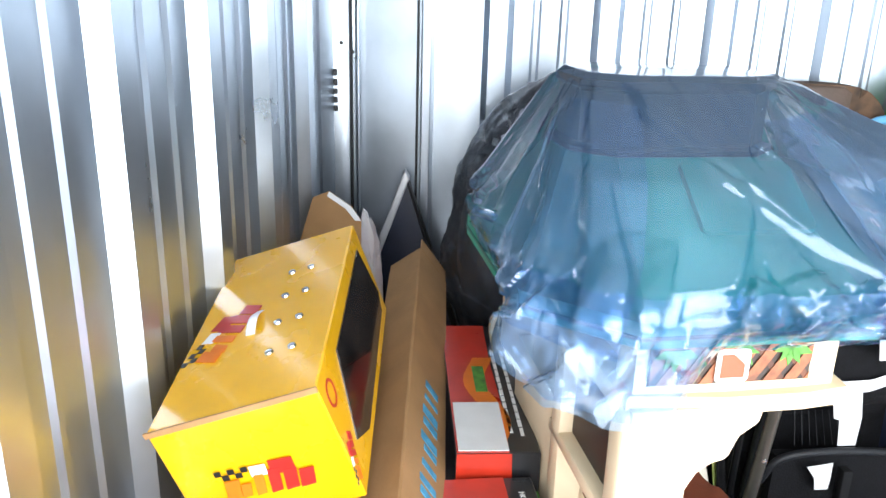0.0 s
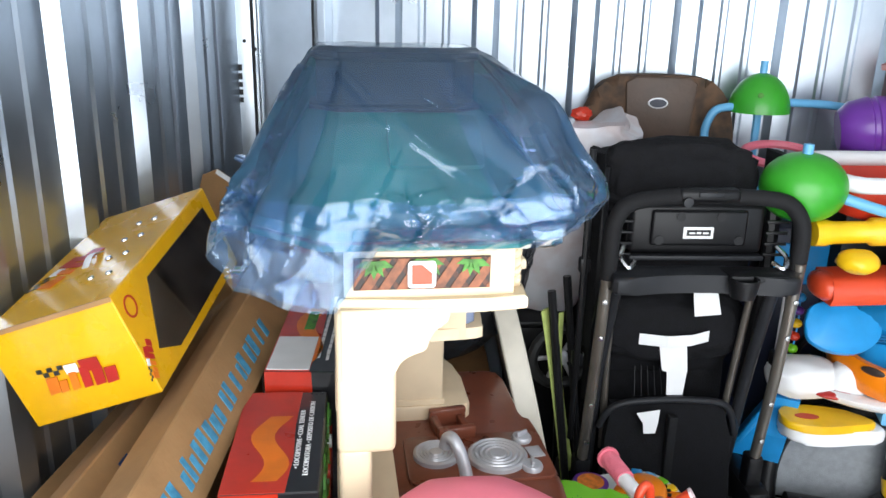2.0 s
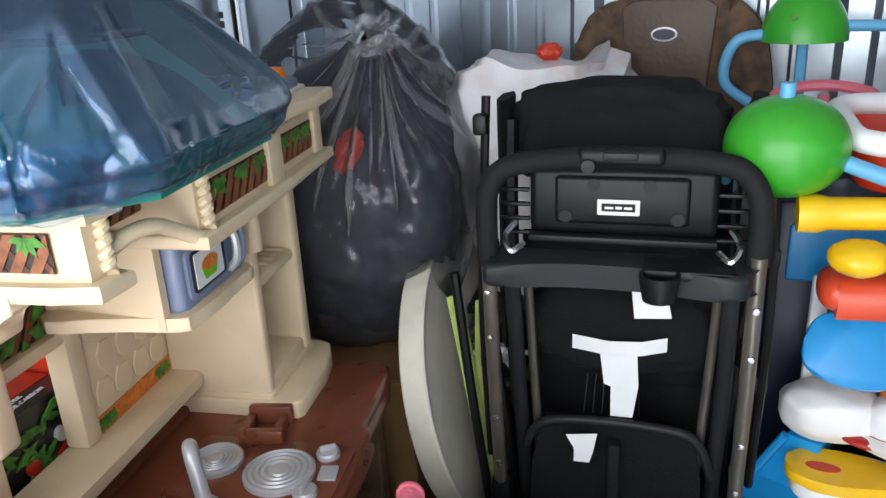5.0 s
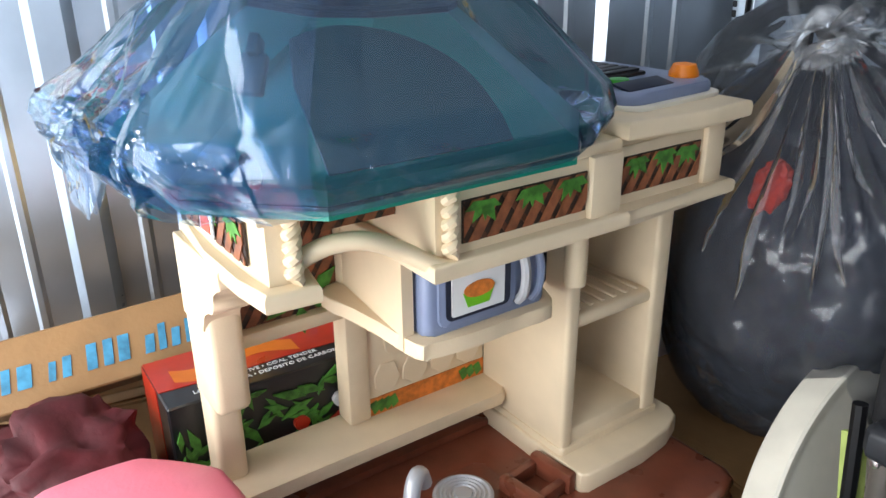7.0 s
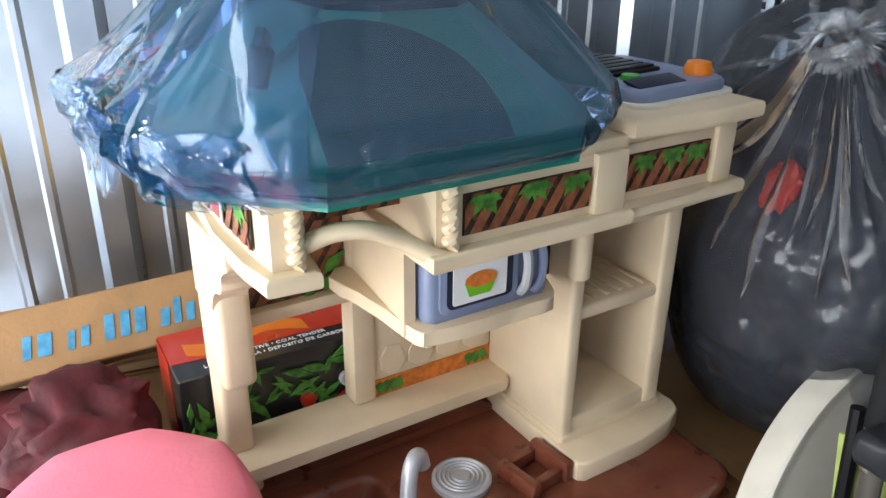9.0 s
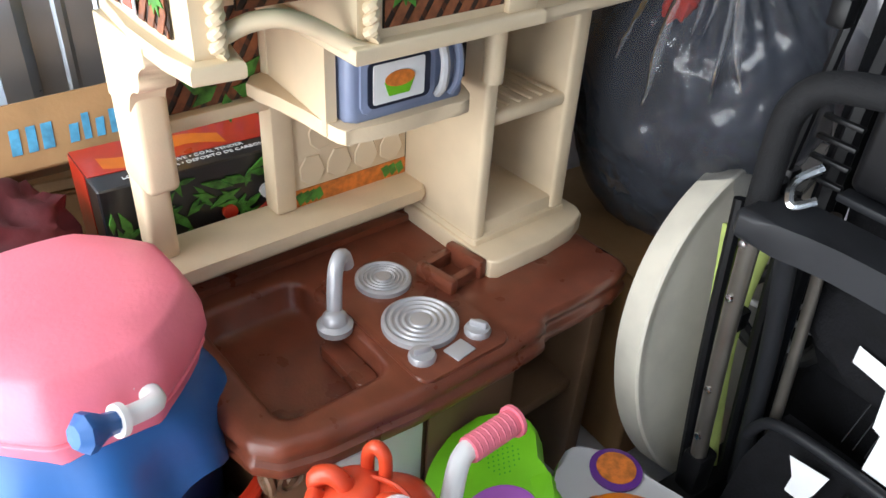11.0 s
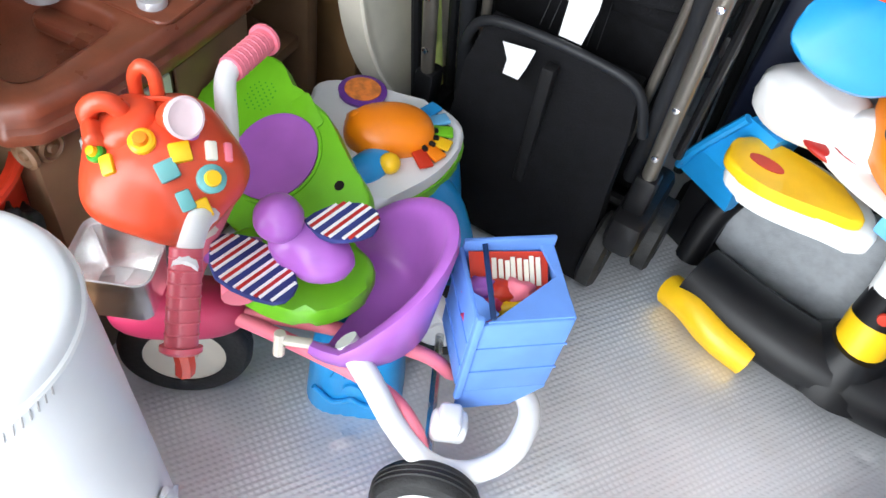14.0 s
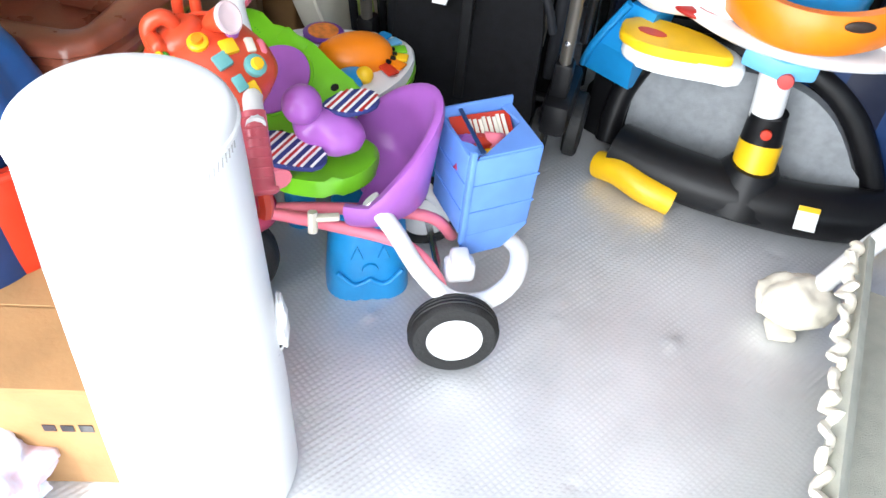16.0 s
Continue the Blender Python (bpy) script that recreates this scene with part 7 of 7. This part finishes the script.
part("blue_seat", moved(loft([[(x * s, y * s, z) for x, y in rounded(-0.13, 0.13, -0.09, 0.09, 0.05, 5)] for s, z in ((0.75, 0.42), (0.95, 0.52), (1.0, 0.60), (1.04, 0.605), (1.0, 0.60), (0.9, 0.53), (0.7, 0.46))]), Matrix.Translation(A2(1.75, 2.02, 0.0))), M_LTBLUE, ac, "light blue ribbed seat insert", 60)
for k in range(6):
    part("seat_rib", box(-0.09, 0.07, -0.004, 0.004, -0.002, 0.004, 0.002), M_LTBLUE, ac).matrix_basis = Matrix.Translation(A2(1.745, 1.945 + 0.02 * k, 0.595))
part("saucer_pad", moved(blob(0.05, 0.035, 0.03, 0, 1, 3), Matrix.Translation(A2(1.96, 1.98, 0.47))), M_WHITE, ac, "", 80)
part("red_spot", moved(blob(0.02, 0.012, 0.03, 0, 1, 3), Matrix.Translation(A2(1.985, 1.945, 0.455))), M_REDINK, ac, "", 80)

# blue folded seat behind the stroller's wheel
bs = base("blue_child_seat", 1.42, 2.03, -20, "blue plastic child seat tipped behind the stroller", "seat")
part("shell", loft([[(-0.10, -0.03, 0.20), (0.04, -0.03, 0.20), (0.04, 0.08, 0.20), (-0.10, 0.08, 0.20)], [(-0.06, -0.06, 0.30), (0.05, -0.06, 0.30), (0.05, 0.05, 0.30), (-0.06, 0.05, 0.30)], [(0.0, -0.05, 0.42), (0.07, -0.05, 0.42), (0.07, 0.04, 0.42), (0.0, 0.04, 0.42)]]), M_LTBLUE, bs, "", 20)
part("edge", tube([(-0.10, -0.035, 0.21), (-0.06, -0.065, 0.30), (0.0, -0.055, 0.42)], 0.010, 8), M_LTBLUE, bs)
# black block props the seat; its width fills in the shade beneath
part("stand", box(-0.08, 0.03, 0.0, 0.08, 0.0, 0.21, 0.01), M_BLACK, bs)

# ---- pile of large toys against the east side ----
bb2 = base("storage_tub", 2.02, 2.22, 0, "blue plastic storage tub under the toys", "tub")
part("shell", loft([[(x * s, y * s, z) for x, y in rounded(-0.34, 0.32, -0.13, 0.2, 0.05, 4)] for s, z in ((0.92, 0.0), (1.0, 0.42), (1.04, 0.42), (1.04, 0.45), (0.97, 0.45), (0.9, 0.05))]), M_DKBLUE, bb2, "", 50)
pp = base("purple_cube", 1.46, 2.18, 12, "dark navy and blue toy chest under the domes", "toy chest")
part("body", box(-0.13, 0.2, 0.0, 0.2, 0, 0.88, 0.02), M_NAVY, pp)
part("blue_edge", box(-0.10, 0.16, -0.008, 0.002, 0.70, 0.83, 0.008), M_LTBLUE, pp)

mo = base("toy_mobile", 1.345, 2.33, 0, "green domed toy hanger with pale blue tubes", "toy", "green domed hangers")
part("dome", moved(joined(dome(0.09, 0.115, 28, 10)), pose(0, 0, 1.195)), M_GRASS, mo, "green plastic dome", 60)
part("spindle", tube([(0, 0, 1.30), (0, 0, 1.345)], 0.011, 10, smooth=False), M_SKY, mo)
part("tube", tube([(-0.07, -0.02, 1.21), (-0.13, -0.03, 1.20), (-0.155, -0.03, 1.15), (-0.15, -0.03, 1.10), (-0.10, -0.02, 1.06)], 0.0125, 10), M_SKY, mo, "pale blue curved tube")
part("tube", tube([(0.07, 0, 1.225), (0.2, 0.02, 1.22), (0.33, 0.0, 1.205)], 0.0125, 10), M_SKY, mo, "pale blue curved tube")
part("eye", moved(lathe([(0.008, 0), (0.008, 0.002)], 10), frame3((-0.02, -0.078, 1.25), (1, 0, 0), (-0.1, -1, 0.4))), M_LEAF, mo)
part("post", tube([(0.0, 0.0, 1.20), (0.01, 0.01, 0.0)], 0.012, 8, smooth=False), M_SKY, mo)
mo2 = base("toy_mobile", 1.345, 1.86, 0, "green domed toy hanger lying on the pile", "toy", "green domed hangers")
part("dome", moved(blob(0.103, 0.10, 0.088, 0, 1, 5, 0, 0.96), pose(0, 0, 1.065)), M_GRASS, mo2, "green plastic dome", 80)
part("spindle", tube([(-0.005, -0.01, 1.14), (-0.005, -0.01, 1.175)], 0.013, 10, smooth=False), M_SKY, mo2)
part("tube", tube([(0.095, -0.02, 1.045), (0.2, -0.05, 1.02), (0.3, -0.06, 1.02), (0.40, -0.04, 1.045), (0.46, 0.0, 1.08)], 0.014, 10), M_SKY, mo2, "pale blue curved tube")
part("tube", tube([(-0.09, 0.02, 1.05), (-0.12, 0.10, 1.0), (-0.10, 0.2, 0.93)], 0.013, 10), M_SKY, mo2)
pk = base("pink_hoop", 1.40, 2.25, 0, "pink plastic hoop lying behind the dome", "hoop", "", 0.88)
part("hoop", moved(tube([(0.10 * math.cos(a), 0.07 * math.sin(a), 0.20 + 0.02 * math.sin(a)) for a in np.linspace(0, 2 * math.pi, 24, endpoint=False)], 0.013, 8, 2, True), Matrix()), M_PINK, pk)
part("stem", tube([(0.0, 0.07, 0.2), (0.0, 0.07, 0.0)], 0.013, 8, smooth=False), M_PINK, pk)

yt = base("toy_spyglass", 1.375, 1.83, 4, "yellow toy telescope with a coloured end", "toy", "", -0.025)
part("barrel", moved(lathe([(0.033, 0), (0.034, 0.03), (0.029, 0.05), (0.028, 0.14), (0.036, 0.15), (0.036, 0.20), (0.03, 0.205)], 28), pose(0, 0, 0.98, 0, 88, 4)), M_YELLOW, yt)
part("block", box(0.20, 0.285, -0.02, 0.05, 0.965, 1.02, 0.006), M_TEAL, yt, "teal block with coloured stripes")
for k, mm in enumerate((M_YELLOW, M_CORAL, M_LTBLUE)):
    part("stripe", box(0.215 + 0.022 * k, 0.232 + 0.022 * k, -0.0235, -0.019, 0.97, 1.015, 0.001), mm, yt)
part("clip", moved(blob(0.05, 0.05, 0.03, 0.1, 2, 3), pose(0.10, -0.05, 0.925)), M_YELLOW, yt, "", 80)

rbr = base("toy_slide", 1.640, 1.925, 6, "long red plastic toy slide rail over the pile", "toy slide")
part("rail", loft([[(x, y, z + 0.05 * x) for y, z in ((-0.055, 0.765), (-0.066, 0.79), (-0.056, 0.828), (-0.034, 0.838), (0.05, 0.838), (0.06, 0.80), (0.05, 0.765))] for x in (-0.19, -0.17, 0.0, 0.25, 0.62)]), M_CORAL, rbr, "", 60)
part("end_cap", moved(blob(0.035, 0.06, 0.036, 0, 1, 3, 0, 0.8), pose(-0.185, 0.0, 0.795)), M_CORAL, rbr, "", 80)
part("mark", box(0.17, 0.24, -0.0660, -0.058, 0.818, 0.830), M_WHITE, rbr)
part("leg", tube([(0.58, 0.05, 0.80), (0.62, 0.32, 0.0)], 0.02, 10, smooth=False), M_CORAL, rbr)

rt = base("toy_sled", 1.62, 2.02, 10, "red plastic tray toy with a wide white rim", "toy tray")
part("tray", loft([[(x * s, y * s, z + 0.1 * y) for x, y in rounded(-0.19, 0.22, -0.13, 0.12, 0.06, 5)] for s, z in ((0.7, 0.985), (0.92, 1.0), (1.0, 1.075), (0.93, 1.075), (0.85, 1.02), (0.3, 1.0))]), M_RED, rt, "", 60)
part("rim", tube([(x * 1.0, y * 1.0, 1.085 + 0.1 * y) for x, y in rounded(-0.19, 0.22, -0.13, 0.12, 0.06, 4)], 0.022, 8, 1, True), M_WHITE, rt, "white rolled rim", 60)
part("sticker", moved(box(-0.055, 0.055, -0.02, 0.02, 0, 0.002), frame3((0.03, -0.118, 1.03), (1, 0, 0), (0, -0.9, 0.5))), M_TEAL, rt)
for k, mm in enumerate((M_YELLOW, M_CORAL, M_GRASS)):
    part("sticker_patch", moved(box(-0.045 + 0.03 * k, -0.02 + 0.03 * k, -0.013, 0.013, 0.002, 0.003), frame3((0.03, -0.118, 1.03), (1, 0, 0), (0, -0.9, 0.5))), mm, rt)
part("stand", box(-0.02, 0.2, 0.13, 0.24, 0.0, 1.02, 0.02), M_BLACK, rt)

gbl = base("green_ball", 1.86, 2.0, 0, "dark olive green play ball in the pile", "ball", "", 0.0)
part("ball", moved(blob(0.125, 0.12, 0.12, 0, 1, 4), pose(-0.03, 0, 0.90)), M_GRASS, gbl, "", 80)
part("holder", moved(lathe([(0.06, 0.0), (0.06, 0.80), (0.04, 0.80)], 24), pose(0.0, 0.15, 0)), M_BLACK, gbl)
pkb = base("pink_ball", 1.60, 1.83, 0, "small pink plastic ring ball", "ball", "", 0.905)
part("ball", moved(blob(0.05, 0.035, 0.028, 0, 1, 4), pose(0.01, 0, 0.026)), M_PINK, pkb, "", 80)

pb = base("purple_barrel", 1.64, 2.22, 0, "glossy purple plastic barrel toy", "toy barrel")
part("barrel", moved(lathe([(0.001, -0.09), (0.055, -0.09), (0.08, -0.06), (0.088, -0.01), (0.084, -0.006), (0.084, 0.006), (0.088, 0.01), (0.08, 0.06), (0.055, 0.09), (0.001, 0.09)], 32), pose(-0.005, 0, 1.175, 0, 80, -10)), M_DKPURPLE, pb)
part("plug", moved(lathe([(0.02, 0), (0.018, 0.02), (0.001, 0.02)], 14), pose(0.085, -0.02, 1.16, 0, 80, -10)), M_BLACK, pb)
part("foot", box(-0.06, 0.06, -0.05, 0.05, 0.0, 1.09, 0.015), M_NAVY, pb)
pb2 = base("purple_barrel", 1.96, 2.14, 0, "glossy purple plastic barrel toy", "toy barrel")
part("barrel", moved(lathe([(0.001, -0.09), (0.06, -0.09), (0.09, -0.06), (0.098, 0.0), (0.09, 0.06), (0.06, 0.09), (0.001, 0.09)], 32), pose(0, 0, 1.27, 10, 70, 30)), M_DKPURPLE, pb2)
part("foot", box(-0.06, 0.06, -0.05, 0.05, 0.0, 1.18, 0.015), M_NAVY, pb2)
bk = base("red_wheelbarrow", 1.83, 2.30, 0, "orange red plastic toy wheelbarrow tub upturned", "toy wheelbarrow")
part("tub", loft([[(x * s + dx, y * s, z) for x, y in rounded(-0.13, 0.15, -0.10, 0.10, 0.03, 4)] for s, z, dx in ((0.62, 1.16, 0.03), (0.70, 1.17, 0.03), (0.95, 1.33, 0.02), (1.14, 1.325, 0.02), (1.16, 1.34, 0.02), (0.9, 1.36, 0.02))]), M_CORAL, bk, "", 50)
part("lip", tube([(-0.14, -0.09, 1.30), (0.0, -0.115, 1.365), (0.14, -0.11, 1.41), (0.22, -0.08, 1.40)], 0.018, 8), M_ORANGE, bk)
part("groove", box(-0.05, 0.12, -0.087, -0.08, 1.20, 1.206, 0.001), M_REDINK, bk)
part("stand", box(-0.05, 0.12, -0.05, 0.06, 0, 1.165, 0.01), M_DKBLUE, bk)
pkl = base("pink_lump", 1.80, 2.12, 0, "pink plastic toy piece between the trays", "toy", "", 0.0)
part("piece", moved(blob(0.05, 0.035, 0.03, 0.1, 2, 4, 1.0), pose(0, 0, 1.11)), M_PINK, pkl, "", 80)
part("prop", box(-0.03, 0.03, -0.02, 0.02, 0, 1.09, 0.01), M_PINK, pkl)

lm = base("leaf_mat", 1.50, 1.885, 0, "light blue scalloped plastic tray hung on the pile", "toy", "", 0.0)
part("plate", moved(prism(outline([(-0.10, -0.03), (-0.085, 0.05), (-0.02, 0.075), (0.04, 0.06), (0.07, 0.03), (0.10, 0.0), (0.07, -0.045), (0.02, -0.07), (-0.05, -0.065)], 4), 0, 0.02, 0.006), frame3((0.01, 0, 0.68), (1, 0, 0.05), (0.05, -0.75, 0.6))), M_LTBLUE, lm)
part("stem", tube([(0.0, 0.05, 0.68), (0.0, 0.28, 0.45), (0.0, 0.30, 0.0)], 0.012, 8), M_BLACK, lm)
pc2 = base("cyan_step", 1.72, 2.10, 0, "light blue and orange plastic toy steps", "toy", "", 0.0)
part("panel", moved(prism([(-0.13, -0.02), (0.09, -0.06), (0.12, 0.04), (0.0, 0.08), (-0.06, 0.06)], 0, 0.03, 0.006), frame3((0, 0, 0.62), (1, 0, 0), (0, -0.6, 0.8))), M_LTBLUE, pc2)
part("orange_piece", box(-0.05, 0.12, -0.05, 0.05, 0.70, 0.78, 0.015), M_ORANGE, pc2)
part("white_piece", box(0.10, 0.28, -0.06, 0.06, 0.64, 0.80, 0.02), M_WHITE, pc2)
part("body", box(-0.08, 0.2, 0.05, 0.14, 0.0, 0.72, 0.02), M_BLACK, pc2)
bead = base("bead_toy", 1.432, 2.08, 10, "white bead frame toy with coloured beads", "toy", "", 0.0)
part("frame_post", box(-0.015, 0.02, -0.010, 0.010, 0.44, 0.75, 0.008), M_WHITE, bead)
part("frame_foot", box(-0.012, 0.012, 0.0, 0.03, 0.0, 0.52, 0.008), M_BLACK, bead)
for k, mm in enumerate((M_LIME, M_RED, M_YELLOW, M_DKPURPLE, M_LTBLUE)):
    part("bead", moved(blob(0.016, 0.016, 0.014, 0, 1, 3), pose(0.025, -0.02, 0.54 + 0.04 * k)), mm, bead, "", 80)
part("wire", tube([(0.025, -0.02, 0.51), (0.03, -0.02, 0.64), (0.02, -0.015, 0.74)], 0.003, 6), M_LTBLUE, bead)

# ---- folding playpen in the foreground ----
pn = base("playpen", 2.05, 1.30, 0, "beige net playpen with a ruffled edge", "playpen")
part("net_wall", loft([[(x, y, z) for z, x in ((0.02, 0.02 + 0.02 * math.sin(5 * y)), (0.12, -0.01), (0.30, -0.06 + 0.01 * math.sin(9 * y)), (0.32, -0.05), (0.31, -0.035), (0.12, 0.02), (0.02, 0.04))] for y in np.linspace(-0.75, 0.27, 30)]), M_MESHCLOTH, pn, "beige net side wall", 60)
ruf = [(-0.068 + 0.008 * math.sin(k * 1.9), 0.25 - 0.0155 * k, 0.305 + 0.010 * math.sin(k * 2.6)) for k in range(64)]
part("ruffle", tube(ruf, 0.0115, 8, 2, flat=0.6), M_IVORY, pn, "ruffled ivory edging", 60)
part("net_floor", box(0.0, 0.6, -0.75, 0.27, 0.18, 0.20, 0.005), M_MESHCLOTH, pn)
arm = part("white_arm", tube([(0.30, 0.62, 0.42), (0.16, 0.52, 0.36), (0.02, 0.42, 0.24), (-0.06, 0.345, 0.10)], 0.021, 12), M_WHITE, pn, "white curved plastic arm")
part("padded_foot", moved(blob(0.085, 0.065, 0.055, 0.18, 2.2, 4, 3.0), pose(-0.085, 0.325, 0.062, 0, 0, 20)), M_IVORY, arm, "padded ivory foot cover", 80)
part("foot_tab", moved(box(-0.03, 0.03, -0.025, 0.03, 0.0, 0.022, 0.008), pose(-0.095, 0.275, 0, 0, 0, 20)), M_IVORY, arm)
part("frame_leg", tube([(0.55, -0.7, 0.0), (0.55, -0.7, 0.3)], 0.015, 8, smooth=False), M_WHITE, pn)
part("end_panel", box(0.55, 0.58, -0.75, 0.27, 0.0, 0.32, 0.006), M_MESHCLOTH, pn)
